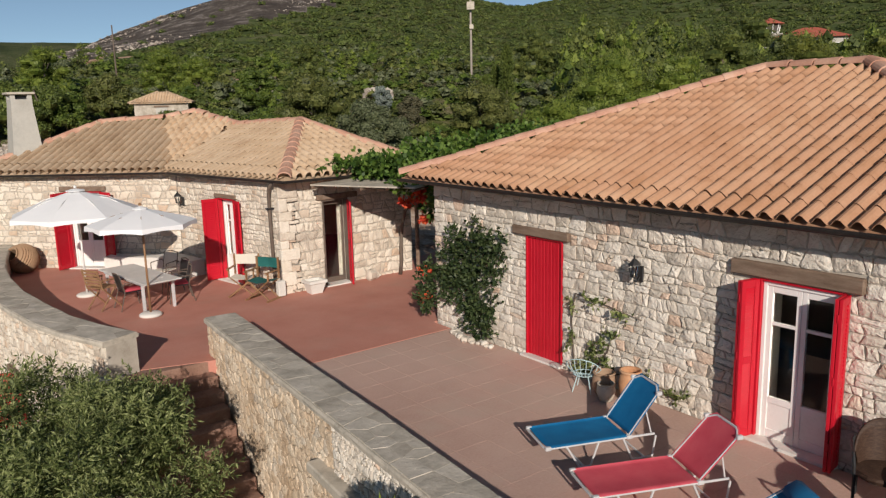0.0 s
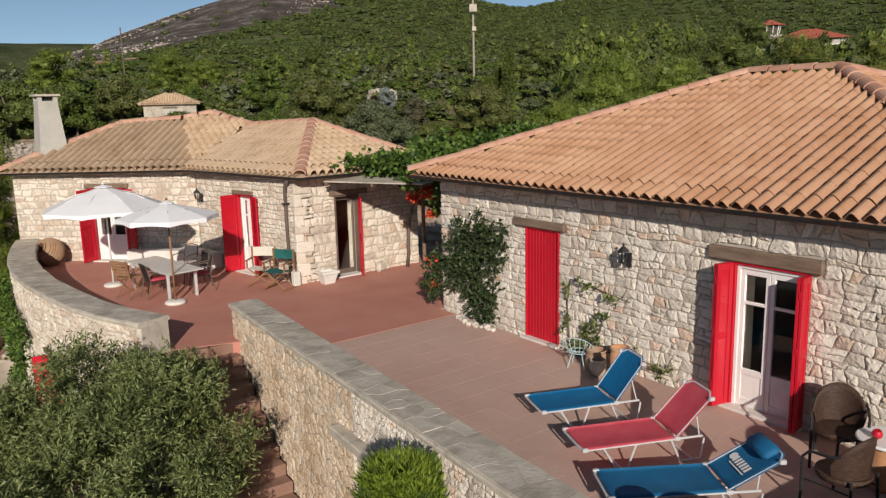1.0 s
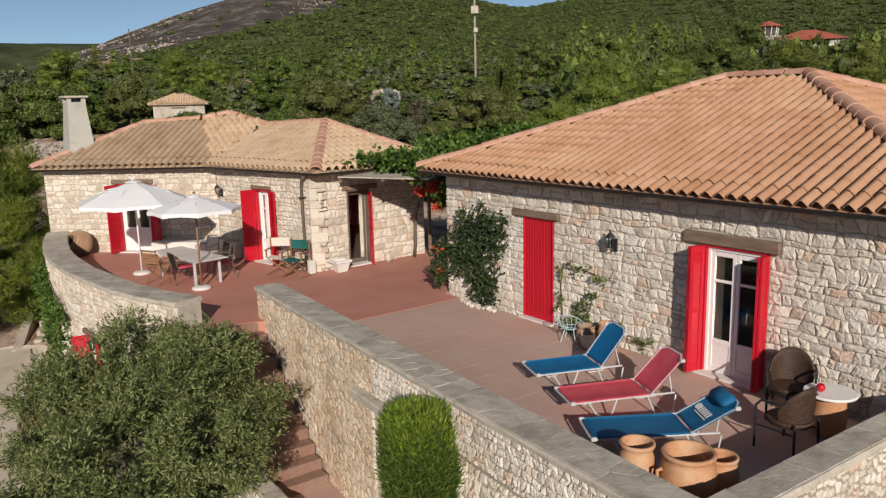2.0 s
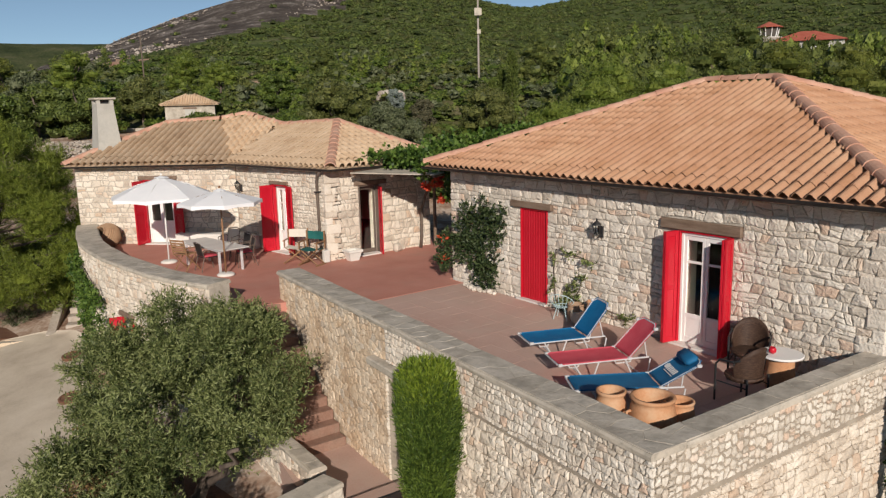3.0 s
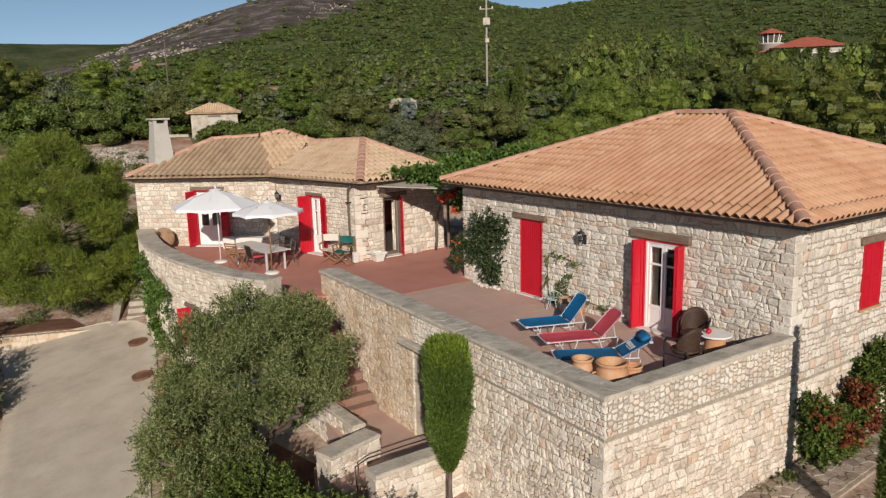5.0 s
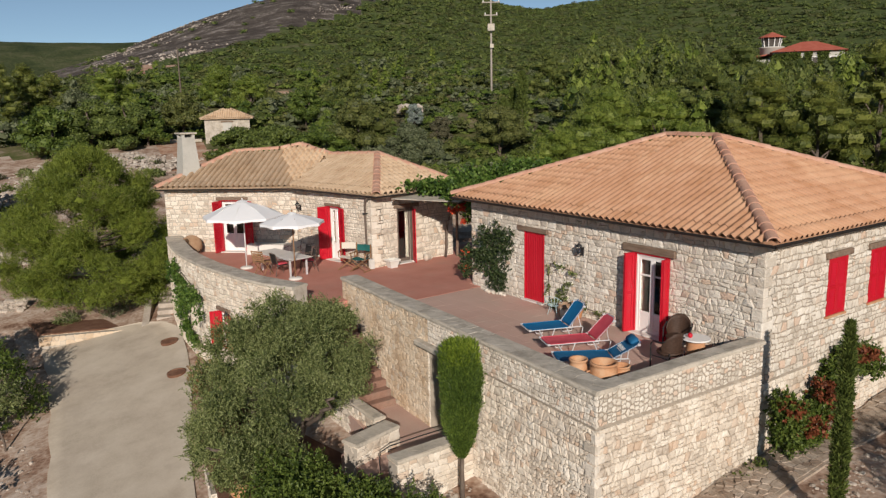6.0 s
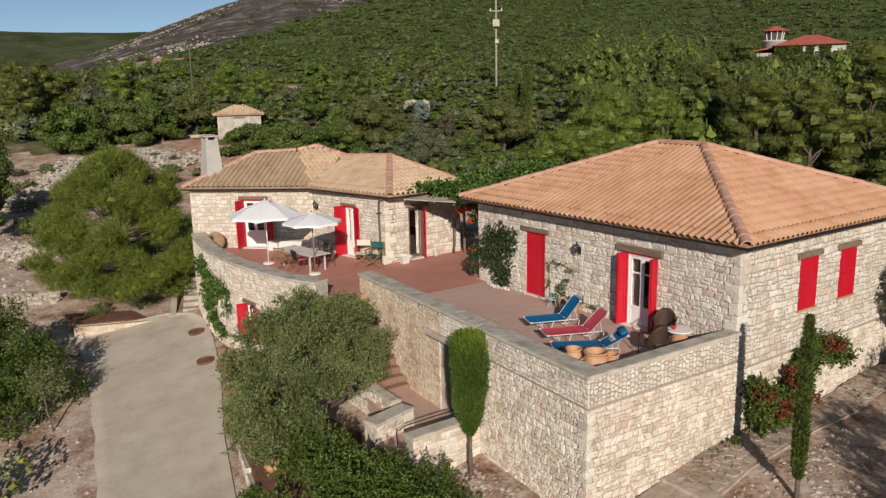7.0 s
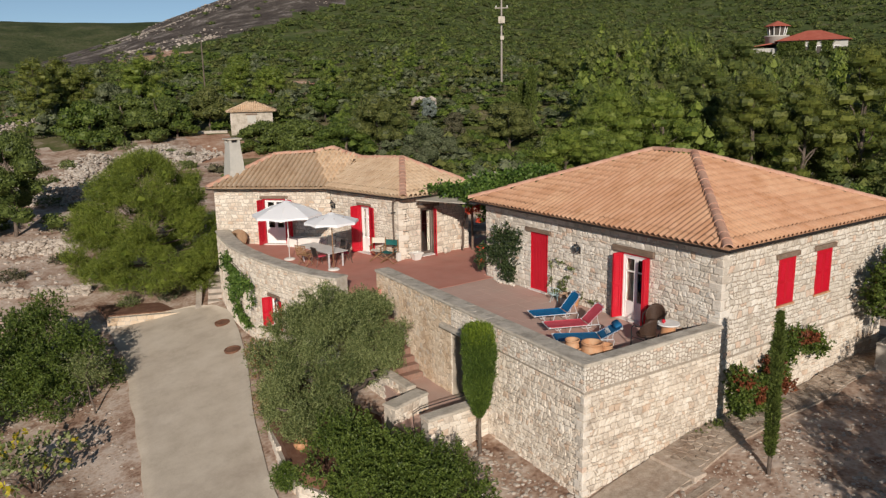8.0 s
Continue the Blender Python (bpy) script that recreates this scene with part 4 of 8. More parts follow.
    pane = Geo().box(s, w - s, -0.003, 0.003, z0, h - 0.075).make("pane", M_GLASS, leaf)
    pane.visible_shadow = False
    return leaf


def timber_lintel(face, u0, u1, z0, z1, name="lintel"):
    ob = Geo().box(u0, u1, -0.045, 0.25, z0, z1, face.m(), 0.015).make(name, M_LINTEL)
    return tagged(ob, "weathered dark timber lintel over the opening", "lintel", kind="structure")


def frame_geo(g, o, m, t=0.055, y0=0.02, y1=0.16):
    u0, u1, z0, z1 = o
    g.box(u0, u0 + t, y0, y1, z0, z1, m, 0.005)
    g.box(u1 - t, u1, y0, y1, z0, z1, m, 0.005)
    g.box(u0 + t, u1 - t, y0, y1, z1 - t, z1, m, 0.005)
    return g


def red_door(face, o):
    d = tagged(new("door_1"), "closed red boarded double door in the stone wall", "door", kind="structure")
    frame_geo(Geo(), o, face.m(), 0.03, 0.0, 0.14).make("door_frame", M_RED, d)
    w = (o[1] - o[0] - 0.06) / 2 - 0.002
    for k in range(2):
        lm = face.m(o[0] + 0.03 + k * (w + 0.004), 0.025, -0.05)
        leaf = Geo().box(0, w, 0.004, 0.03, 0, o[3] - 0.06, lm).make("leaf", M_RED, d)
        for j in range(5):
            Geo().box(j * w / 5 + 0.004, (j + 1) * w / 5 - 0.004, -0.014, 0.003, 0.0, o[3] - 0.06, lm, 0.005).make("board", M_RED, leaf)
    Geo().box(o[0] - 0.05, o[1] + 0.05, -0.10, 0.18, -0.02, 0.03, face.m(), 0.01).make("threshold", M_BENCH, d, "pale stone threshold")
    # added dark sheet: its colour gives the shade behind the door
    Geo().box(o[0], o[1], 0.2, 0.25, 0.0, o[3], face.m()).make("shade_backing", M_ROOM_SHADE, d)
    return d


def french_door(name, label, face, o, leafs, panel=0.55, inner=0.14, curtain=False, bars=(), transom=True, folded=False):
    """White glazed door with red shutters; leafs: (hinge u, width, degrees open, side)."""
    d = tagged(new(name), label, "door", kind="structure")
    m = face.m()
    frame_geo(Geo(), o, m, 0.035, -0.01, 0.10).make("shutter_frame", M_RED, d, "red painted outer frame")
    oi = (o[0] + 0.036, o[1] - 0.036, o[2], o[3] - 0.036)
    frame_geo(Geo(), oi, m, 0.05, inner - 0.03, inner + 0.05).make("door_frame", M_WHITE, d, "white painted frame")
    w = (oi[1] - oi[0] - 0.1) / 2 - 0.003
    for k in range(2):
        glazed_leaf(w, oi[3] - oi[2] - 0.09, d, face.m(oi[0] + 0.05 + k * (w + 0.006), oi[2] + 0.035, -inner - 0.012), panel, 0.76 if panel and transom else 0, bars)
    Geo().box(o[0] - 0.06, o[1] + 0.06, -0.14, inner + 0.1, o[2] - 0.02, o[2] + 0.033, m, 0.01).make("threshold", M_BENCH, d, "pale stone sill")
    for u, wd, deg, side in leafs:
        # side +1: hinged at the low end and swinging out from it
        lm = face.m(u, o[2] + 0.035, 0.02) @ pose(0, 0, 0, 0, 0, -deg if side > 0 else 180 + deg)
        louvre_leaf("shutter", wd, o[3] - o[2] - 0.05, d, lm)
        if folded:
            # the second leaf of each pair lies folded flat on the first
            louvre_leaf("shutter", wd - 0.012, o[3] - o[2] - 0.05, d, lm @ pose(0.006, -0.044 * side, 0))
            for hz in (0.25, 1.0, 1.7):
                Geo().tube([(wd, -0.022 * side, hz), (wd, -0.022 * side, hz + 0.09)], 0.009, 6).make("hinge", M_RED, d).matrix_basis = lm
    if curtain:
        g = Geo()
        n = 14
        vs, fs = [], []
        for i in range(n + 1):
            u = oi[0] + 0.08 + (oi[1] - oi[0] - 0.16) * i / n
            y = inner + 0.18 + 0.03 * math.sin(i * 1.9)
            vs += [tuple(m @ Vector((u, y, o[2] + 0.1))), tuple(m @ Vector((u, y, o[3] - 0.1)))]
        fs = [(2 * i, 2 * i + 2, 2 * i + 3, 2 * i + 1) for i in range(n)]
        g.add(vs, fs).make("curtain", M_CURTAIN, d, "sheer white curtain", True)
    return d


red_door(F_W, DOOR1)
timber_lintel(F_W, LINT1[0], LINT1[1], 2.002, 2.14)
french_door("door_2", "white glazed double door with open red shutters", F_W, DOOR2, [(DOOR2[1], 0.275, 101, -1), (DOOR2[0], 0.275, 99, 1)], 0.48, 0.06, folded=True)
timber_lintel(F_W, LINT2[0], LINT2[1], 2.002, 2.18)


def shuttered_window(name, face, o):
    d = tagged(new(name), "closed red wooden shutters in a stone window", "window", kind="structure")
    frame_geo(Geo(), o, face.m(), 0.03, 0.0, 0.14).make("window_frame", M_RED, d)
    w = (o[1] - o[0] - 0.06) / 2 - 0.002
    for k in range(2):
        louvre_leaf("shutter", w, o[3] - o[2] - 0.04, d, face.m(o[0] + 0.03 + k * (w + 0.004), o[2] + 0.01, -0.02))
    Geo().box(o[0] - 0.04, o[1] + 0.04, -0.03, 0.2, o[2] - 0.05, o[2], face.m(), 0.008).make("window_sill", M_TERRA, d, "thin terracotta sill")
    # added dark sheet: the gloom behind the slats is in its colour
    Geo().box(o[0], o[1], 0.2, 0.25, o[2], o[3], face.m()).make("shade_backing", M_ROOM_SHADE, d)
    timber_lintel(face, o[0] - 0.16, o[1] + 0.16, o[3] + 0.004, o[3] + 0.145)
    return d


shuttered_window("window_1", F_S, EW1)
shuttered_window("window_2", F_S, EW2)

french_door("door_3", "white glazed door with red shutters behind the parasols", F_1, FO1, [(FO1[0], 0.45, 150, 1), (FO1[1], 0.45, 104, -1)], 0.66, transom=False)
timber_lintel(F_1, FO1[0] - 0.15, FO1[1] + 0.15, 2.052, 2.18)
french_door("door_4", "white door with a sheer curtain and open red shutters", F_2, FO2, [(FO2[1], 0.40, 94, -1), (FO2[0], 0.37, 168, 1)], 0.55, curtain=True)
timber_lintel(F_2, FO2[0] - 0.1, FO2[1] + 0.12, 2.002, 2.10)


def open_door():
    o = FO3
    d = tagged(new("door_5"), "dark glazed doorway with one open red shutter", "door", kind="structure")
    m = F_3.m()
    frame_geo(Geo(), o, m, 0.035, 0.0, 0.16).make("door_frame", M_PIPE, d, "dark painted frame")
    louvre_leaf("shutter", 0.42, 1.92, d, F_3.m(o[0] + 0.03, 0.03, 0.02) @ pose(0, 0, 0, 0, 0, -66))
    glazed_leaf(o[1] - o[0] - 0.08, 1.9, d, F_3.m(o[0] + 0.04, 0.035, -0.2), 0.0, 0.0, (), M_PIPE, 0.05)
    Geo().box(o[0] - 0.03, o[1] + 0.03, -0.12, 0.2, -0.02, 0.03, m, 0.01).make("threshold", M_BENCH, d)
    timber_lintel(F_3, o[0] - 0.25, o[1] + 0.15, 2.005, 2.13)


open_door()


def low_window():
    f = F_P2[3]
    o = LOWOPEN[3][0]
    d = tagged(new("window_3"), "small white window with red shutters in the lower wall", "window", kind="structure")
    frame_geo(Geo(), o, f.m(), 0.03, -0.01, 0.08).make("shutter_frame", M_RED, d)
    g = Geo()
    a, b, lo, hi = o[0] + 0.03, o[1] - 0.03, o[2], o[3] - 0.03
    frame_geo(g, (a, b, lo, hi), f.m(), 0.05, 0.09, 0.15)
    g.box(a, b, 0.09, 0.15, lo, lo + 0.05, f.m())
    g.box((a + b) / 2 - 0.03, (a + b) / 2 + 0.03, 0.09, 0.15, lo + 0.05, hi - 0.05, f.m())
    for k in (1, 2, 3):
        zz = lo + (hi - lo) * k / 4
        g.box(a + 0.05, b - 0.05, 0.105, 0.135, zz - 0.012, zz + 0.012, f.m())
    g.make("window_frame", M_WHITE, d, "white glazing bars")
    Geo().box(a + 0.05, b - 0.05, 0.118, 0.122, lo + 0.05, hi - 0.05, f.m()).make("pane", M_GLASS, d)
    # added dark sheet behind the glass, coloured as an unlit room
    Geo().box(a, b, 0.3, 0.34, lo, hi, f.m()).make("shade_backing", M_ROOM_SHADE, d)
    Geo().box(o[0] - 0.03, o[1] + 0.03, -0.05, 0.1, o[2] - 0.05, o[2], f.m(), 0.008).make("window_sill", M_RED, d)
    louvre_leaf("shutter", 0.28, hi - lo, d, f.m(o[1] - 0.01, lo + 0.01, 0.02) @ pose(0, 0, 0, 0, 0, 180 + 105))
    louvre_leaf("shutter", 0.34, hi - lo, d, f.m(o[0] + 0.01, lo + 0.01, 0.02) @ pose(0, 0, 0, 0, 0, -168))
    timber_lintel(f, o[0] - 0.12, o[1] + 0.12, -0.638, -0.52)
    st = Geo().box(-1.6, -0.75, -0.05, 0.2, -0.58, -0.46, f.m(), 0.015).make("stone_lintel", M_STONE)
    tagged(st, "pale stone lintel set in the lower wall", "lintel", kind="structure")


low_window()
ns = Geo().box(NICHE[0] - 0.1, NICHE[1] + 0.45, -0.16, 0.3, -0.16, -0.03, F_RW.m(), 0.02).make("stone_lintel", M_CAP)
tagged(ns, "grey stone slab over a niche in the retaining wall", "lintel", kind="structure")
nb = Geo().box(NICHE[0], NICHE[1], 0.45, 0.5, NICHE[2], NICHE[3], F_RW.m()).make("niche_back", M_STONE_J)
tagged(nb, "shaded stone back of the wall niche", "wall", kind="structure")


# ---------- gutters, pipes, lamps ----------
def gutter(name, pts, label="dark brown half-round eaves gutter"):
    ob = thing(name, label, "gutter", kind="structure")
    for a, b in zip(pts, pts[1:]):
        a, b = Vector(a), Vector(b)
        d = (b - a).normalized()
        side = d.cross(Vector((0, 0, 1)))
        vs, fs = [], []
        k = 7
        for p in (a, b):
            for rr in (0.055, 0.045):
                for q in range(k):
                    t = math.pi + math.pi * q / (k - 1)
                    vs.append(p + side * math.cos(t) * rr + Vector((0, 0, math.sin(t) * rr)))
        for q in range(k - 1):
            fs.append((q, q + 1, 2 * k + q + 1, 2 * k + q))
            fs.append((k + q, 3 * k + q, 3 * k + q + 1, k + q + 1))
        fs.append((0, 2 * k, 3 * k, k))
        fs.append((k - 1, 2 * k - 1, 4 * k - 1, 3 * k - 1))
        Geo().add(vs, fs).make("channel", M_GUTTER, ob)
    return ob


gutter("gutter_near", [(EX0 - 0.065, EY1, EZ - 0.042), (EX0 - 0.065, EY0 - 0.065, EZ - 0.042), (EX1, EY0 - 0.065, EZ - 0.042)])
gutter("gutter_far", [(E_C[0] - .05, E_C[1] - .05, E_C[2] - .045), (E_B[0] - .06, E_B[1] - .05, E_B[2] - .045), (E_A[0] - .06, E_A[1] - .06, E_A[2] - .045), (E_D[0], E_D[1] - .06, E_D[2] - .045)])
dp = thing("drainpipe", "brown drainpipe down the corner of the far house", "drainpipe", kind="structure")
Geo().tube([(6.60, 14.50, 2.50), (6.62, 14.72, 2.36), (6.64, 14.80, 2.2), (6.64, 14.80, 1.5), (6.66, 14.78, 0.05)], 0.04, 8).make("pipe", M_PIPE, dp, "", True)
for zz in (0.5, 1.9):
    Geo().box(6.57, 6.72, 14.73, 14.86, zz, zz + 0.03).make("bracket", M_IRON, dp)


def wall_lantern(m, label):
    ob = thing("wall_lantern", label, "lamp", group="wall lanterns")
    ob.matrix_world = m @ Matrix.Scale(0.86, 4)
    Geo().box(-0.06, 0.06, -0.03, 0.0, -0.16, 0.10, None, 0.01).make("backplate", M_IRON, ob)
    Geo().tube([(0, -0.03, -0.08), (0, -0.10, -0.15), (0, -0.17, -0.12), (0, -0.17, -0.06)], 0.011, 6).make("arm", M_IRON, ob)
    c = (0, -0.17)
    for k in range(6):
        a = 2 * math.pi * k / 6
        Geo().tube([(c[0] + 0.055 * math.cos(a), c[1] + 0.055 * math.sin(a), -0.05), (c[0] + 0.085 * math.cos(a), c[1] + 0.085 * math.sin(a), 0.14)], 0.007, 4).make("cage_bar", M_IRON, ob)
    Geo().lathe([(0.03, -0.07), (0.06, -0.06), (0.06, -0.045), (0.03, -0.04)], 6, (c[0], c[1], 0), True).make("base_cup", M_IRON, ob)
    Geo().lathe([(0.105, 0.13), (0.10, 0.15), (0.05, 0.21), (0.015, 0.24), (0.02, 0.27), (0.004, 0.30)], 6, (c[0], c[1], 0), True).make("cap", M_IRON, ob)
    gl = Geo().lathe([(0.05, -0.04), (0.078, 0.13)], 6, (c[0], c[1], 0)).make("glass", M_GLASS, ob)
    return ob


wall_lantern(F_W.m(5.14, 1.78, 0.015), "black iron wall lantern beside the glazed door")
wall_lantern(F_2.m(F_2.w - 0.32, 1.82, 0.015), "black iron wall lantern on the cream facade")
wall_lantern(F_P2[2].m(1.05, -0.75, 0.015), "black iron wall lantern beside the lower window")


# ---------- chimney ----------
def chimney():
    ob = thing("chimney", "tapering pale rendered chimney with a flat cap", "chimney", 3.19, 23.0, 2.52, 4)
    g = Geo()
    prof = [(0.405, 0.0), (0.39, 0.2), (0.262, 1.80), (0.262, 1.94)]
    vs = []
    for r, z in prof:
        vs += [(-r, -r, z), (r, -r, z), (r, r, z), (-r, r, z)]
    fs = [(i * 4 + k, i * 4 + (k + 1) % 4, (i + 1) * 4 + (k + 1) % 4, (i + 1) * 4 + k) for i in range(3) for k in range(4)]
    fs.append((12, 13, 14, 15))
    g.add(vs, fs).make("shaft", M_PLASTER, ob)
    for x, y in ((-0.205, -0.205), (0.205, -0.205), (-0.205, 0.205), (0.205, 0.205)):
        Geo().box(x - 0.057, x + 0.057, y - 0.057, y + 0.057, 1.94, 2.07).make("pier", M_PLASTER, ob)
    Geo().box(-0.145, 0.145, -0.145, 0.145, 1.942, 2.05).make("flue", M_IRON, ob)
    Geo().box(-0.335, 0.335, -0.335, 0.335, 2.07, 2.13, None, 0.01).make("cap", M_CAP, ob, "grey slab cap")


chimney()


# ---------- parasols ----------
def parasol(label, x, y, r, z_rim, z_top, pole_mat, tilt, n=8, base_mat=None, rot=0.0):
    ob = thing("parasol", label, "parasol", x, y, 0.0, rot, "parasols by the dining table")
    Geo().lathe([(0.21, 0.0), (0.23, 0.02), (0.22, 0.05), (0.17, 0.075), (0.05, 0.085), (0.035, 0.085)], 20, (0, 0, 0.001), True).make("base", base_mat or M_BENCH, ob, "round pale base", True)
    ax = pose(0, 0, z_top - 0.1, tilt, 0, 0)
    Geo().tube([(0, 0, 0.08), (0, 0, z_top - 0.1)], 0.022, 10).make("pole", pole_mat, ob, "", True)
    dz = z_top - z_rim
    vs, fs = [], []
    rows = [(0.0, 0.0), (0.16, 0.11), (0.45, 0.38), (0.75, 0.70), (1.0, 1.0)]
    per = 4
    for rr, dd in rows:
        for k in range(n * per):
            a = 2 * math.pi * k / (n * per)
            t = (k % per) / per
            sag = 1 - 0.085 * math.sin(math.pi * t)
            edge = r * rr * sag
            vs.append((edge * math.cos(a), edge * math.sin(a), 0.1 - dz * dd))
    m = n * per
    for i in range(len(rows) - 1):
        for k in range(m):
            fs.append((i * m + k, (i + 1) * m + k, (i + 1) * m + (k + 1) % m, i * m + (k + 1) % m))
    # a short hanging edge
    o = len(vs)
    for k in range(m):
        p = vs[(len(rows) - 1) * m + k]
        vs.append((p[0] * 1.008, p[1] * 1.008, p[2] - 0.10 + 0.03 * abs(math.sin(math.pi * (k % per) / per))))
    for k in range(m):
        fs.append(((len(rows) - 1) * m + k, o + k, o + (k + 1) % m, (len(rows) - 1) * m + (k + 1) % m))
    c = Geo().add(vs, fs).make("canopy", M_CANVAS, ob, "white canvas canopy")
    c.matrix_basis = ax
    vt = Geo().lathe([(r * 0.15, 0.085), (r * 0.14, 0.10), (0.02, 0.14)], n, (0, 0, 0), True).make("vent", M_CANVAS, c)
    for k in range(n):
        a = 2 * math.pi * k / n
        rb = Geo().tube([(0.02 * math.cos(a), 0.02 * math.sin(a), 0.06), (0.5 * r * math.cos(a), 0.5 * r * math.sin(a), 0.07 - dz * 0.33), (r * 0.98 * math.cos(a), r * 0.98 * math.sin(a), 0.075 - dz)], 0.008, 5).make("rib", pole_mat, c)
    Geo().lathe([(0.03, 0.155), (0.035, 0.18), (0.012, 0.21)], 8, (0, 0, 0), True).make("finial", pole_mat, c)
    return ob


parasol("wide white parasol on a white pole", 3.30, 17.5, 1.40, 1.90, 2.40, M_WHITE, 0, 8, None, 12)
parasol("white parasol with a brown wooden pole", 3.93, 14.78, 1.04, 1.92, 2.20, M_WOOD, 0, 8, None, 30)


# ---------- dining table and chairs ----------
def dining_table():
    ob = thing("dining_table", "long pale grey table with square metal legs", "table", 4.08, 16.02, 0.0, 9.5)
    ob.scale = (0.98, 0.89, 0.87)
    for k in range(7):
        Geo().box(-0.41, 0.41, -1.29 + k * 0.369, -1.29 + (k + 1) * 0.369 - 0.004, 0.72, 0.745, None, 0.004).make("top_panel", M_TABLETOP, ob)
    g = Geo()
    for sx in (-1, 1):
        g.box(sx * 0.33 - 0.02, sx * 0.33 + 0.02, -1.1, 1.1, 0.655, 0.715)
    for sy in (-1, 1):
        g.box(-0.31, 0.31, sy * 1.08 - 0.02, sy * 1.08 + 0.02, 0.655, 0.715)
    g.make("apron", M_ALU, ob)
    for sx in (-1, 1):
        for sy in (-1, 1):
            Geo().box(sx * 0.33 - 0.03, sx * 0.33 + 0.03, sy * 0.98 - 0.03, sy * 0.98 + 0.03, 0.0, 0.654, None, 0.005).make("leg", M_ALU, ob, "brushed metal leg")


dining_table()


def folding_chair(x, y, rz, label):
    ob = thing("folding_chair", label, "chair", x, y, 0, rz, "chairs round the table")
    for sx in (-1, 1):
        Geo().tube([(sx * 0.23, -0.24, 0.0), (sx * 0.23, 0.22, 0.50)], 0.016, 6).make("leg", M_WOOD, ob)
        Geo().tube([(sx * 0.20, 0.26, 0.0), (sx * 0.20, -0.16, 0.48)], 0.016, 6).make("leg", M_WOOD, ob)
        Geo().tube([(sx * 0.23, 0.20, 0.44), (sx * 0.23, 0.30, 0.88)], 0.016, 6).make("back_post", M_WOOD, ob)
        Geo().tube([(sx * 0.25, -0.22, 0.64), (sx * 0.25, 0.24, 0.64)], 0.018, 6).make("armrest", M_WOOD, ob)
        Geo().tube([(sx * 0.25, -0.20, 0.46), (sx * 0.25, -0.20, 0.63)], 0.014, 6).make("arm_post", M_WOOD, ob)
    for k in range(6):
        Geo().box(-0.22, 0.22, -0.21 + k * 0.072, -0.155 + k * 0.072, 0.46, 0.48, None, 0.004).make("seat_slat", M_WOOD, ob)
    for k in range(5):
        zz = 0.52 + k * 0.075
        Geo().box(-0.22, 0.22, 0.212 + k * 0.017, 0.228 + k * 0.017, zz, zz + 0.05, None, 0.004).make("back_slat", M_WOOD, ob)
    return ob


def metal_chair(x, y, rz, label, cushion=None, back=None):
    ob = thing("metal_armchair", label, "chair", x, y, 0, rz, "chairs round the table")
    ob.scale = (0.92, 0.92, 0.88)
    for sx in (-1, 1):
        Geo().tube([(sx * 0.25, -0.26, 0.0), (sx * 0.24, -0.20, 0.42), (sx * 0.26, -0.18, 0.64), (sx * 0.26, 0.20, 0.66), (sx * 0.24, 0.27, 0.60)], 0.013, 6).make("front_frame", M_PIPE, ob, "bent metal tube")
        Geo().tube([(sx * 0.24, 0.32, 0.0), (sx * 0.22, 0.20, 0.44), (sx * 0.22, 0.30, 0.86)], 0.013, 6).make("rear_frame", M_PIPE, ob)
    Geo().tube([(-0.22, 0.30, 0.86), (0, 0.32, 0.89), (0.22, 0.30, 0.86)], 0.013, 6).make("top_rail", M_PIPE, ob)
    Geo().box(-0.23, 0.23, -0.22, 0.22, 0.415, 0.435, None, 0.008).make("seat", back or M_IRON, ob)
    g = Geo()
    m = pose(0, 0.20, 0.46, -13)
    g.box(-0.21, 0.21, -0.006, 0.006, 0.0, 0.40, m, 0.004)
    g.make("backrest", back or M_IRON, ob)
    if cushion is not None:
        Geo().box(-0.21, 0.21, -0.21, 0.20, 0.436, 0.49, None, 0.022).make("cushion", cushion, ob, "red seat cushion", True)
    return ob


folding_chair(3.36, 16.1, 118, "slatted teak folding armchair at the table")
metal_chair(3.82, 15.75, 95, "dark metal armchair with a red cushion", M_CORAL)
metal_chair(4.92, 16.3, -85, "dark mesh metal armchair at the table")
metal_chair(4.80, 15.65, -100, "metal armchair with a dark red cushion", M_CORAL)
metal_chair(5.0, 17.35, -60, "ochre canvas armchair near the wall bench", None, M_CREAM)


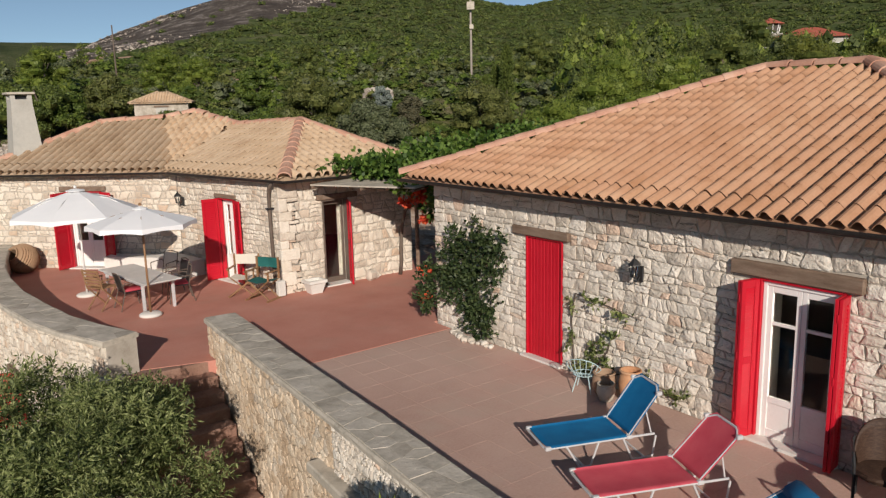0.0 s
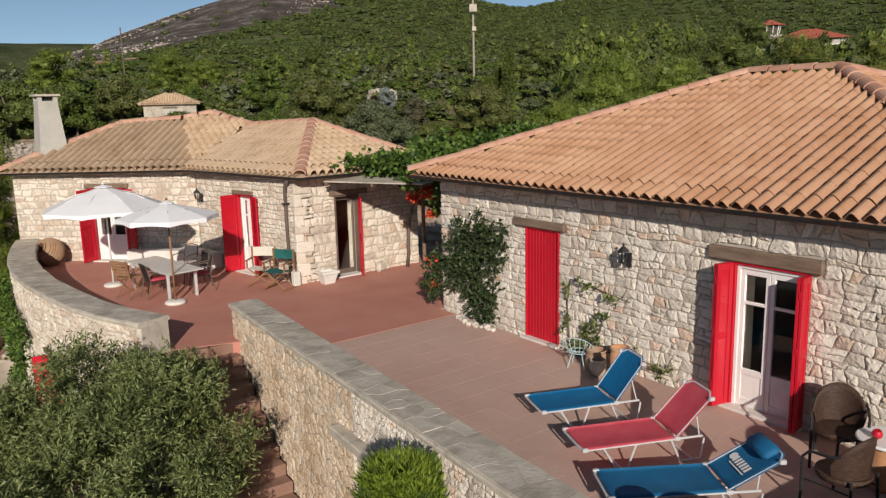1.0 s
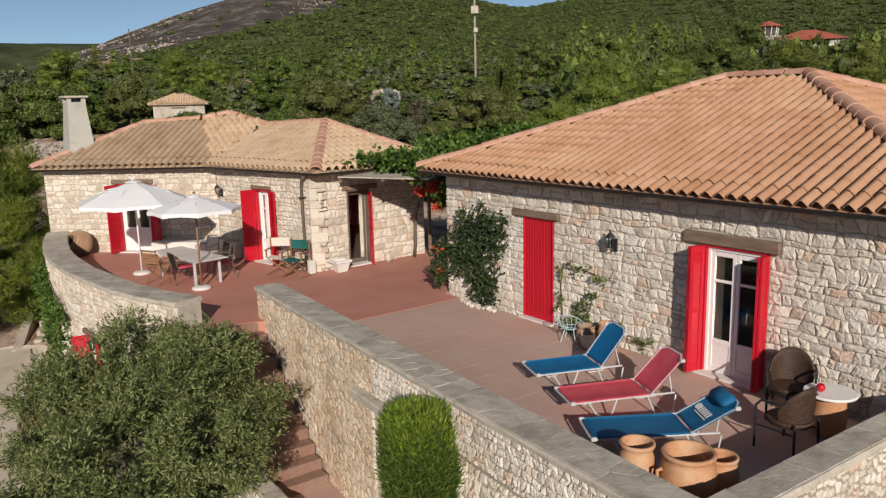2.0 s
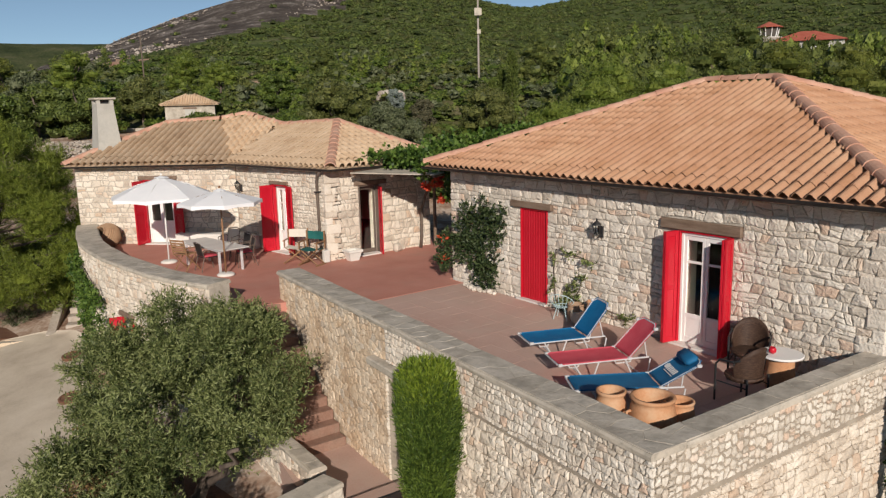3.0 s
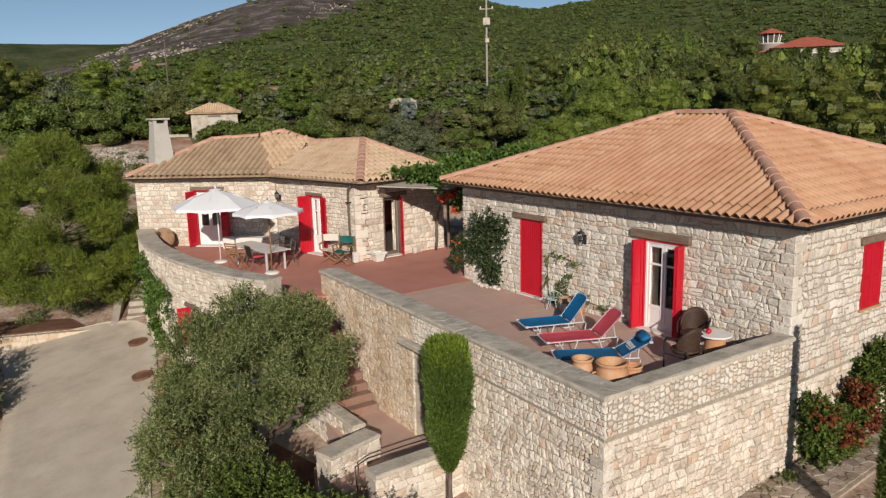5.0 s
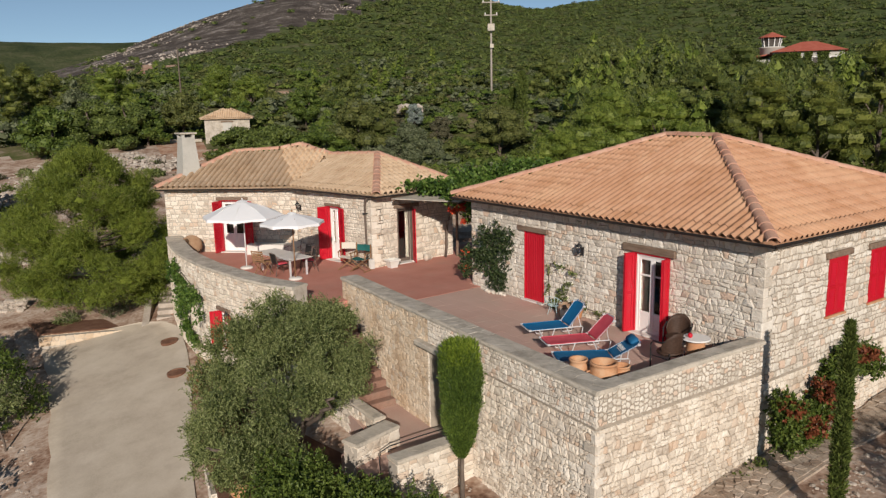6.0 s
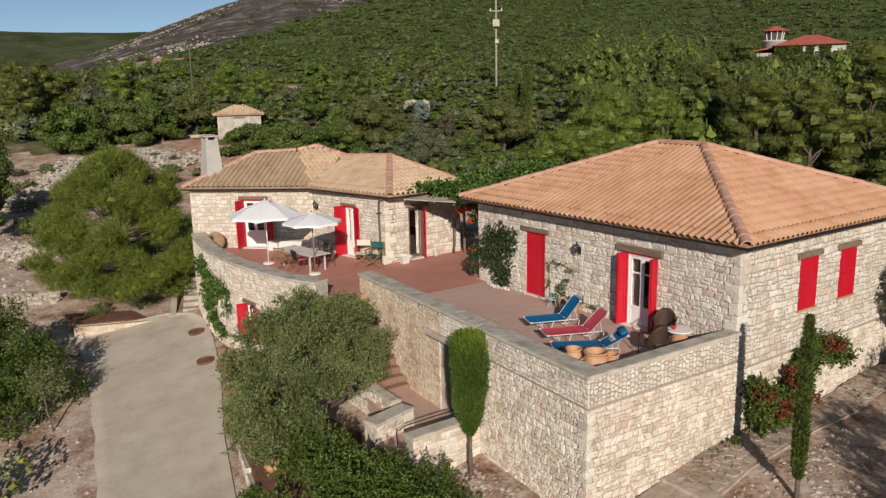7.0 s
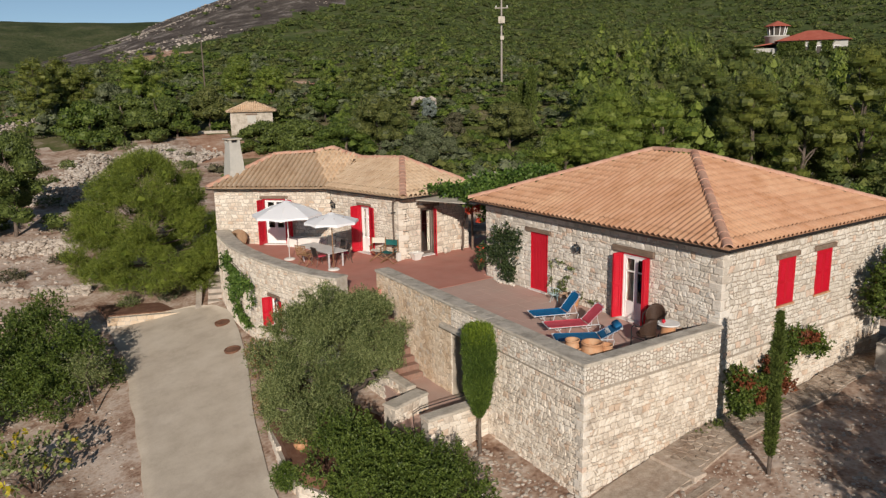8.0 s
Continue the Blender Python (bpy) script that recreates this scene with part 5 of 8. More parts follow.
def director_chair(x, y, rz, cloth, label):
    ob = thing("director_chair", label, "chair", x, y, 0, rz, "folding canvas chairs")
    for sy in (-1, 1):
        Geo().tube([(-0.27, sy * 0.2, 0.02), (0.27, sy * 0.2, 0.44)], 0.016, 6).make("cross_leg", M_WOOD, ob)
        Geo().tube([(0.27, sy * 0.17, 0.02), (-0.27, sy * 0.17, 0.44)], 0.016, 6).make("cross_leg", M_WOOD, ob)
    for sx in (-1, 1):
        Geo().box(sx * 0.28 - 0.018, sx * 0.28 + 0.018, -0.26, 0.26, 0.0, 0.035, None, 0.004).make("runner", M_WOOD, ob)
        Geo().box(sx * 0.28 - 0.028, sx * 0.28 + 0.028, -0.26, 0.24, 0.62, 0.645, None, 0.006).make("armrest", M_WOOD, ob)
        Geo().box(sx * 0.28 - 0.014, sx * 0.28 + 0.014, -0.2, -0.16, 0.44, 0.62).make("arm_post", M_WOOD, ob)
        Geo().box(sx * 0.28 - 0.016, sx * 0.28 + 0.016, 0.19, 0.23, 0.44, 0.90).make("back_post", M_WOOD, ob)
    for nm, pts in (("seat", [(-0.27, 0.44), (0, 0.40), (0.27, 0.44)]),):
        vs = [(px, yy, zz) for px, zz in pts for yy in (-0.21, 0.19)] + [(px, yy, zz - 0.006) for px, zz in pts for yy in (-0.21, 0.19)]
        Geo().add(vs, [(0, 2, 3, 1), (2, 4, 5, 3), (6, 7, 9, 8), (8, 9, 11, 10), (0, 1, 7, 6), (4, 10, 11, 5), (0, 6, 8, 2), (2, 8, 10, 4), (1, 3, 9, 7), (3, 5, 11, 9)]).make(nm, cloth, ob, "canvas seat")
    vs = [(-0.28, 0.235, 0.66), (0, 0.262, 0.66), (0.28, 0.235, 0.66), (-0.28, 0.235, 0.88), (0, 0.265, 0.88), (0.28, 0.235, 0.88)]
    vs += [(a, b - 0.006, c) for a, b, c in vs]
    Geo().add(vs, [(0, 1, 4, 3), (1, 2, 5, 4), (6, 9, 10, 7), (7, 10, 11, 8), (0, 6, 7, 1), (1, 7, 8, 2), (3, 4, 10, 9), (4, 5, 11, 10), (0, 3, 9, 6), (2, 8, 11, 5)]).make("backrest", cloth, ob, "canvas back")
    return ob


director_chair(6.24, 14.50, -60, M_GREENCL, "wooden director chair with green canvas")
director_chair(6.08, 15.12, -42, M_CREAM, "wooden director chair with cream canvas")


# built-in bench in the bend of the facade
bench = thing("masonry_bench", "low whitewashed masonry bench along the facade", "bench")
_b, _c = Vector((*FB, 0)), F_2.at(3.35, 0, 0.02)
_a = F_1.at(1.9 if F_1.p.y < F_1.q.y else F_1.w - 1.9, 0, 0.02)
_n1, _n2 = F_1.n * 0.48, F_2.n * 0.48
Geo().prism([(p.x, p.y) for p in (_a, _a + _n1, _b + (_n1 + _n2) * 0.62, _c + _n2, _c, _b + (_n1 + _n2) * 0.03)], 0.0, 0.40).make("seat_block", M_BENCH, bench)


def pithos():
    ob = thing("storage_jar", "big ribbed clay jar lying tilted against the wall", "jar", 2.60, 21.45, 0.32, -55)
    ob.scale = (0.78, 0.78, 0.78)
    prof = [(0.16, 0.0)]
    for k in range(1, 25):
        t = k / 25
        r = 0.17 + 0.31 * math.sin(math.pi * min(1.0, 0.08 + t * 0.86)) ** 0.8
        prof.append((r + (0.036 if k % 2 else 0.0), t * 0.86))
    prof += [(0.22, 0.87), (0.25, 0.89), (0.25, 0.92), (0.20, 0.92), (0.18, 0.86), (0.18, 0.6)]
    b = Geo().lathe(prof, 28, (0, 0, -0.42)).make("body", M_JAR, ob)
    b.matrix_basis = pose(0, 0, 0.05, 62, 0, 0)
    Geo().box(-0.2, 0.2, -0.12, 0.16, -0.40, -0.30, None, 0.04).make("wedge_stone", M_STONE, ob)


pithos()


# ---------- loungers ----------
def lounger(x, y, rz, cloth, label, back_deg, seat=1.0, back=0.62, pillow=False, marks=False):
    """Foot end at the origin, lying along +x."""
    ob = thing("sun_lounger", label, "sun lounger", x, y, 0, rz, "sun loungers")
    h, w, r = 0.29, 0.29, 0.014
    for sy in (-1, 1):
        Geo().tube([(0.0, sy * w, h), (seat + 0.32, sy * w, h)], r, 7).make("side_rail", M_ALU, ob, "aluminium tube")
        Geo().tube([(0.22, sy * w, h), (0.38, sy * w, 0.02), (0.44, sy * w, 0.013), (0.52, sy * w, 0.02), (0.62, sy * w, h)], r * 0.9, 6).make("leg", M_ALU, ob)
        Geo().tube([(seat - 0.08, sy * w, h), (seat + 0.04, sy * w, 0.02), (seat + 0.10, sy * w, 0.013), (seat + 0.30, sy * w, 0.02), (seat + 0.34, sy * w, h * 0.9)], r * 0.9, 6).make("leg", M_ALU, ob)
    Geo().tube([(0.0, -w, h), (-0.03, -w * 0.8, h), (-0.03, w * 0.8, h), (0.0, w, h)], r, 7).make("foot_rail", M_ALU, ob)
    for xx in (0.44, seat + 0.2):
        Geo().tube([(xx, -w, 0.014), (xx, w, 0.014)], r * 0.9, 6).make("cross_bar", M_ALU, ob)
    a = radians(back_deg)
    bx, bz = math.cos(a), math.sin(a)
    p, q = seat + back * bx, h + 0.01 + back * bz
    for sy in (-1, 1):
        Geo().tube([(seat, sy * (w - 0.02), h + 0.01), (seat + back * 0.88 * bx, sy * (w - 0.02), h + 0.01 + back * 0.88 * bz)], r * 0.9, 7).make("back_rail", M_ALU, ob)
        Geo().tube([(seat + back * 0.55 * bx, sy * (w - 0.04), h + back * 0.55 * bz), (seat + 0.30, sy * (w - 0.04), h)], r * 0.7, 6).make("prop", M_ALU, ob)
        for ux, uz in ((0.0, h), (seat, h), (seat + back * 0.9 * bx, h + 0.01 + back * 0.9 * bz)):
            Geo().box(ux - 0.035, ux + 0.035, sy * w - 0.022, sy * w + 0.022, uz - 0.02, uz + 0.026, None, 0.008).make("corner_joint", M_ALU, ob, "grey corner joint")
    hc = back * 0.12
    Geo().tube([(p - hc * bx, -(w - 0.02), q - hc * bz), (p - 0.02 * bx, -(w - 0.09), q - 0.02 * bz), (p, -(w - 0.13), q), (p, w - 0.13, q), (p - 0.02 * bx, w - 0.09, q - 0.02 * bz), (p - hc * bx, w - 0.02, q - hc * bz)], r, 7).make("head_rail", M_ALU, ob)

    def sling(name, p0, p1, sag, wd, taper=0.0):
        vs, fs = [], []
        n, k = 12, 8
        d = Vector((p1[0] - p0[0], 0, p1[1] - p0[1]))
        nn = Vector((-d.z, 0, d.x)).normalized()
        for i in range(n + 1):
            for j in range(k + 1):
                s, t = i / n, j / k
                ww = wd - taper * max(0.0, (s - 0.80) / 0.20) ** 1.6
                b = Vector((p0[0], (t - 0.5) * 2 * ww, p0[1])) + d * s
                b -= nn * sag * math.sin(math.pi * t) * (0.6 + 0.4 * math.sin(math.pi * s))
                vs.append(b)
        m = len(vs)
        vs += [v - nn * 0.006 for v in vs]
        for i in range(n):
            for j in range(k):
                a0 = i * (k + 1) + j
                fs.append((a0, a0 + k + 1, a0 + k + 2, a0 + 1))
                fs.append((m + a0, m + a0 + 1, m + a0 + k + 2, m + a0 + k + 1))
        for i in range(n):
            for j in (0, k):
                a0 = i * (k + 1) + j
                fs.append((a0, m + a0, m + a0 + k + 1, a0 + k + 1))
        for i in (0, n):
            for j in range(k):
                a0 = i * (k + 1) + j
                fs.append((a0, a0 + 1, m + a0 + 1, m + a0))
        return Geo().add(vs, fs).make(name, cloth, ob, "stretched fabric", True)

    sling("seat_sling", (0.0, h + 0.018), (seat - 0.01, h + 0.018), 0.022, w + 0.012)
    sb = sling("back_sling", (seat + 0.01 * bx, h + 0.018 + 0.01 * bz), (p + 0.012 * bx, q + 0.012 + 0.012 * bz), 0.012, w + 0.004, 0.10)
    if pillow:
        m = pose(seat + (back - 0.11) * bx, 0, h + 0.03 + (back - 0.11) * bz, 0, -back_deg, 0)
        Geo().box(-0.10, 0.10, -0.21, 0.21, 0.0, 0.10, m, 0.04).make("pillow", M_NAVY, ob, "navy head pillow", True)
    if marks:
        # faded white print on the back: a round emblem and a row of letter-like bars
        m = pose(seat + back * 0.42 * bx, 0, h + 0.028 + back * 0.42 * bz, 0, -back_deg, 0)
        g = Geo()
        g.lathe([(0.05, 0.0), (0.05, 0.002), (0.02, 0.002)], 14)
        g.v = [tuple(m @ Vector((v[0] + 0.0, v[1] + 0.16, v[2]))) for v in g.v]
        for k in range(6):
            g.box(-0.05, 0.04, 0.085 - k * 0.05, 0.115 - k * 0.05, 0.0, 0.002, m)
        g.box(-0.085, -0.07, -0.18, 0.12, 0.0, 0.002, m)
        g.make("print", M_WHITE, ob, "faded white printed bars")
    return ob


lounger(5.575, 5.225, -21.5, M_BLUE, "blue fabric lounger with a raised back", 52, 1.0, 0.66)
lounger(5.20, 4.17, -23.5, M_CORAL, "coral red fabric lounger with a raised back", 45, 1.13, 0.66)
lounger(4.665, 3.26, -32.4, M_NAVY, "blue lounger with a head pillow and faded print", 28, 1.18, 0.66, True, True)


# ---------- wicker chairs, side table, pots ----------
def wicker_chair(x, y, rz, label):
    ob = thing("wicker_armchair", label, "chair", x, y, 0, rz, "wicker armchairs")
    ob.scale = (1.0, 1.0, 0.98)
    n = 22

    def shell(z0, z1, r0, r1, a0, a1, thick=0.02, top=None):
        vs, fs = [], []
        rows = 6
        for i in range(rows + 1):
            t = i / rows
            for k in range(n + 1):
                s = k / n
                a = radians(a0 + (a1 - a0) * s)
                zz = z0 + (z1 - z0) * t
                if top is not None:
                    zz = z0 + (z0 + (z1 - z0) * (0.35 + 0.65 * math.sin(math.pi * s) ** 0.7) - z0) * t
                r = r0 + (r1 - r0) * t
                vs.append((r * math.cos(a), r * math.sin(a) * 0.95, zz))
        m = len(vs)
        vs += [(p[0] * (1 - thick / 0.28), p[1] * (1 - thick / 0.28), p[2]) for p in vs]
        w = n + 1
        for i in range(rows):
            for k in range(n):
                q = i * w + k
                fs.append((q, q + 1, q + w + 1, q + w))
                fs.append((m + q, m + q + w, m + q + w + 1, m + q + 1))
        for k in range(n):
            q = rows * w + k
            fs.append((q, q + 1, m + q + 1, m + q))
        return vs, fs

    Geo().add(*shell(0.40, 0.88, 0.24, 0.28, 8, 172, 0.02, True)).make("backrest", M_RATTAN, ob, "woven dark wicker back", True)
    Geo().lathe([(0.25, 0.36), (0.27, 0.40), (0.26, 0.43), (0.10, 0.435)], 20, (0, 0, 0), True).make("seat", M_RATTAN, ob)
    for sx in (-1, 1):
        Geo().tube([(sx * 0.27, -0.27, 0.0), (sx * 0.28, -0.26, 0.55), (sx * 0.29, -0.18, 0.64), (sx * 0.29, 0.05, 0.66), (sx * 0.27, 0.14, 0.70)], 0.016, 7).make("arm", M_IRON, ob, "dark bent arm")
        Geo().tube([(sx * 0.22, 0.24, 0.0), (sx * 0.21, 0.22, 0.44)], 0.016, 7).make("leg", M_IRON, ob)
        Geo().tube([(sx * 0.27, -0.265, 0.30), (sx * 0.21, 0.22, 0.30)], 0.010, 6).make("stretcher", M_IRON, ob)
    return ob


wicker_chair(7.52, 2.33, -62, "dark wicker armchair against the stone wall")
wicker_chair(6.56, 1.80, 172, "dark wicker armchair with its back to the parapet")


def side_table():
    ob = thing("side_table", "round white tabletop resting on a terracotta pot", "table", 7.33, 1.72)
    Geo().lathe([(0.15, 0.0), (0.19, 0.05), (0.21, 0.25), (0.19, 0.42), (0.20, 0.50), (0.18, 0.53)], 20, (0, 0, 0), True).make("pot_base", M_TERRA, ob, "terracotta pot", True)
    Geo().lathe([(0.30, 0.53), (0.31, 0.54), (0.31, 0.555), (0.30, 0.565)], 28, (0, 0, 0), True).make("tabletop", M_WHITE, ob)
    cd = thing("glass_candle", "small round red glass candle holder", "candle holder", 7.22, 1.79, 0.566)
    Geo().lathe([(0.02, 0), (0.045, 0.02), (0.055, 0.05), (0.045, 0.085), (0.03, 0.10), (0.027, 0.085)], 14, (0, 0, 0), True).make("bowl", M_RED, cd, "", True)


side_table()


def clay_pot(x, y, r, h, label, ears=True, mat=None, name="clay_pot", group="terracotta pots", rz=0.0):
    ob = thing(name, label, "pot", x, y, 0, rz, group)
    prof = [(r * 0.62, 0.0), (r * 0.74, h * 0.10), (r * 0.98, h * 0.45), (r, h * 0.62), (r * 0.90, h * 0.84), (r * 0.84, h * 0.90), (r * 0.92, h * 0.93), (r * 0.96, h * 0.97), (r * 0.93, h), (r * 0.80, h), (r * 0.76, h * 0.92), (r * 0.86, h * 0.6), (r * 0.6, h * 0.15)]
    Geo().lathe(prof, 28, (0, 0, 0), True).make("body", mat or M_TERRA, ob, "", True)
    if ears:
        for s in (-1, 1):
            Geo().tube([(s * r * 0.95, 0, h * 0.74), (s * r * 1.12, 0, h * 0.72), (s * r * 1.13, 0, h * 0.60), (s * r * 0.97, 0, h * 0.54)], r * 0.07, 6).make("handle", mat or M_TERRA, ob, "", True)
    return ob


clay_pot(4.30, 2.22, 0.20, 0.62, "tall terracotta pot in the terrace corner", False)
clay_pot(4.46, 1.70, 0.29, 0.66, "big bellied terracotta jar with small handles", True, rz=150)
clay_pot(4.80, 1.56, 0.19, 0.56, "terracotta pot with loop handles", True, rz=20)


def wire_chair():
    ob = thing("wire_chair", "small pale blue wire shell chair", "chair", 7.62, 6.42, 0, 118)
    ob.scale = (0.8, 0.8, 0.72)
    for a in (45, 135, 225, 315):
        c, s = math.cos(radians(a)), math.sin(radians(a))
        Geo().tube([(0.24 * c, 0.24 * s, 0), (0.13 * c, 0.13 * s, 0.34)], 0.010, 5).make("leg", M_PALEBLUE, ob)
    Geo().tube([(0.2 * math.cos(radians(t)), 0.2 * math.sin(radians(t)), 0.35) for t in range(0, 360, 24)], 0.009, 5, None, True).make("seat_ring", M_PALEBLUE, ob)
    for k in range(9):
        a = radians(10 + k * 20)
        top = 0.40 + 0.34 * math.sin(a) ** 0.8
        Geo().tube([(0, 0.0, 0.345), (0.19 * math.cos(a), 0.19 * math.sin(a), 0.36), (0.29 * math.cos(a), 0.27 * math.sin(a), (0.36 + top) / 2 + 0.02), (0.32 * math.cos(a), 0.30 * math.sin(a), top)], 0.007, 5).make("spoke", M_PALEBLUE, ob)
    Geo().tube([(0.32 * math.cos(radians(10 + k * 10)), 0.30 * math.sin(radians(10 + k * 10)), 0.40 + 0.34 * math.sin(radians(10 + k * 10)) ** 0.8) for k in range(17)], 0.010, 5).make("rim", M_PALEBLUE, ob)


wire_chair()
clay_pot(7.70, 6.12, 0.17, 0.34, "weathered pot beside the wire chair", False, M_TERRA_OLD, group="old pots by the wall")
clay_pot(7.78, 5.72, 0.16, 0.46, "tall terracotta pot behind the blue lounger", False, group="old pots by the wall")
clay_pot(7.55, 5.95, 0.13, 0.26, "small grey weathered pot by the wall", False, M_CAP, group="old pots by the wall")


def stone_trough(x, y, rz):
    ob = thing("stone_planter", "square pale stone planter by the doorway", "planter", x, y, 0, rz)
    g = Geo()
    vs = []
    for r, z in ((0.11, 0.0), (0.16, 0.22), (0.19, 0.24), (0.19, 0.30), (0.15, 0.30), (0.14, 0.24)):
        vs += [(-r * 1.2, -r, z), (r * 1.2, -r, z), (r * 1.2, r, z), (-r * 1.2, r, z)]
    fs = [(i * 4 + k, i * 4 + (k + 1) % 4, (i + 1) * 4 + (k + 1) % 4, (i + 1) * 4 + k) for i in range(5) for k in range(4)]
    fs += [(3, 2, 1, 0), (20, 21, 22, 23)]
    g.add(vs, fs).make("body", M_BENCH, ob)


stone_trough(7.35, 14.25, 2)
for _x, _y, _s in ((8.95, 14.45, 0.16), (9.1, 14.5, 0.10)):
    rb = Geo().box(-_s, _s, -_s * .6, _s * .6, 0, _s * 1.6, None, _s * 0.4).make("loose_stone", M_STONE)
    rb.matrix_world = pose(_x, _y, 0, 0, 0, 20)
    tagged(rb, "rough pale stone set beside the doorway", "stone", group="stones by the doorway")
mb = Geo().box(-0.09, 0.09, -0.06, 0.06, 0, 0.34, None, 0.01).make("meter_box", M_BENCH)
mb.matrix_world = pose(6.62, 14.42, 0.02, 0, 0, 8)
tagged(mb, "small pale utility box at the house corner", "utility box")

# stones edging the climber's bed
_rnd = random.Random(4)
for k in range(12):
    s = _rnd.uniform(0.05, 0.10)
    ob = Geo().box(-s, s, -s * .7, s * .7, 0, s, None, s * 0.35).make("edging_stone", M_STONE)
    ob.matrix_world = pose(7.72 + 0.12 * abs(k - 5.5) / 5.5 + _rnd.uniform(-.03, .03), 8.72 + k * 0.095, 0, 0, 0, _rnd.uniform(0, 90))
    tagged(ob, "pale stone edging the climber's bed", "stone", group="edging stones")


# ---------- canopy roof between the houses ----------
aw = thing("canopy_roof", "thin grey sheet roof over the passage between houses", "canopy")
for k in range(4):
    t0, t1 = k / 4, (k + 1) / 4 - 0.008
    p0, p1 = Vector((7.35, 14.2, 2.40)), Vector((8.45, 11.75, 2.42))
    q0, q1 = Vector((8.6, 14.5, 2.46)), Vector((9.6, 12.2, 2.46))
    a, b, c, d = p0.lerp(p1, t0), p0.lerp(p1, t1), q0.lerp(q1, t1), q0.lerp(q1, t0)
    up = Vector((0, 0, 0.03))
    Geo().add([a, b, c, d, a + up, b + up, c + up, d + up], [(3, 2, 1, 0), (4, 5, 6, 7), (0, 1, 5, 4), (1, 2, 6, 5), (2, 3, 7, 6), (3, 0, 4, 7)]).make("sheet", M_CAP, aw)
for t in (0.02, 0.5, 0.97):
    a, b = Vector((7.35, 14.2, 2.36)).lerp(Vector((8.45, 11.75, 2.38)), t), Vector((8.6, 14.5, 2.42)).lerp(Vector((9.6, 12.2, 2.42)), t)
    Geo().tube([a, b], 0.035, 6).make("rafter", M_LINTEL, aw)
Geo().tube([(10.2, 14.3, 0), (10.2, 14.3, 2.4)], 0.05, 8).make("post", M_LINTEL, aw)

# ---------- drive, stairs, low walls ----------
def drive():
    ys = np.linspace(-30, 23.3, 60)
    lx = np.interp(ys, [-30, 2, 9, 13.5, 20, 23.3], [-13.5, -6.0, -4.8, -4.0, -3.0, -2.85])
    rx = np.interp(ys, [-30, 3, 7.5, 11, 15, 17.7, 20, 21.2, 22.4, 23.3], [-9.0, -2.6, -1.85, -0.95, 0.35, 1.05, 1.5, 1.55, 0.7, -1.4])
    vs, fs = [], []
    n = 10
    for y, a, b in zip(ys, lx, rx):
        for k in range(n + 1):
            x = a + (b - a) * k / n + (0.05 * math.sin(y * 2.3) if k == 0 else 0)
            vs.append((x, float(y), float(ground_z(x, y)) + 0.05))
    m = len(vs)
    vs += [(x, y, z - 0.25) for x, y, z in vs]
    w = n + 1
    for i in range(len(ys) - 1):
        for k in range(n):
            q = i * w + k
            fs.append((q, q + 1, q + w + 1, q + w))
        for k, s in ((0, 1), (n, -1)):
            q = i * w + k
            fs.append((q, q + w, m + q + w, m + q))
    ob = mesh_part("driveway", vs, fs, M_CONC, None, "", True)
    tagged(ob, "pale grey concrete driveway", "driveway", kind="structure")


drive()


def rubble_wall(name, label, pts, z_of, height, thick, seed, temps, cap=True, mat=None, first=40, cell=0.085):
    """A low wall along pts with stones on both sides; z_of gives its foot."""
    ob = struct(name, label)
    rnd = random.Random(seed)
    g = Geo()
    for i, (a, b) in enumerate(zip(pts, pts[1:])):
        f = Face(a, b)
        zt = (z_of(*a) + z_of(*b)) / 2
        wall_geo(g, f, zt - 0.5, zt + height - 0.03, thick - 0.06)
        lay_stones(ob, f, zt - 0.15, zt + height, [], cell, seed + i, temps, mat or M_STONE_WJ, first=first, big=(2, 5, 1, 3))
        fb = Face(f.at(f.w, 0, -thick).xy, f.at(0, 0, -thick).xy)
        lay_stones(ob, fb, zt - 0.15, zt + height, [], cell, seed + 50 + i, temps, mat or M_STONE_WJ, first=0, big=(2, 5, 1, 3))
        for end in (Face(f.at(0, 0, -thick).xy, f.at(0, 0).xy), Face(f.at(f.w, 0).xy, f.at(f.w, 0, -thick).xy)):
            lay_stones(ob, end, zt - 0.15, zt + height, [], cell, seed + 80 + i, temps, mat or M_STONE_WJ, first=0, big=(2, 4, 1, 3))
    g.make("wall_core", M_MORTAR, ob)
    if cap:
        for i, (a, b) in enumerate(zip(pts, pts[1:])):
            zt = (z_of(*a) + z_of(*b)) / 2
            coping([a, b], thick, zt + height, seed + i, ob)
    return ob


STEP_T = M_STONE_W
M_STEP = surface("worn_red_step", (0.16, 0.085, 0.06), (0.26, 0.15, 0.11), (0.36, 0.235, 0.18), 1.5, 30, 0.9, 0.3, 0.006, stain=(0.22, 0.17, 0.13), stain_scale=1.6, stain_amount=0.6)

# outside stair from the terrace to the landing
stair = thing("terrace_stair", "worn red concrete steps beside the retaining wall", "stairs", kind="structure")
for k in range(12):
    y1 = 11.55 - k * 0.27
    xr = 3.24 + 0.0679 * (y1 - 0.72) - 0.05
    g = Geo().box(2.55, xr, y1 - 0.29, y1, -3.0, -0.183 * k - 0.01, None, 0.012)
    g.make("step", M_STEP, stair)
landing = Geo().prism([(3.56, 5.3), (3.86, 8.6), (2.45, 8.6), (2.2, 7.0), (1.2, 6.6), (1.2, 5.35)], -3.2, -2.2).make("landing", M_TERR_PINK)
tagged(landing, "reddish concrete landing at the foot of the stair", "floor", kind="structure")
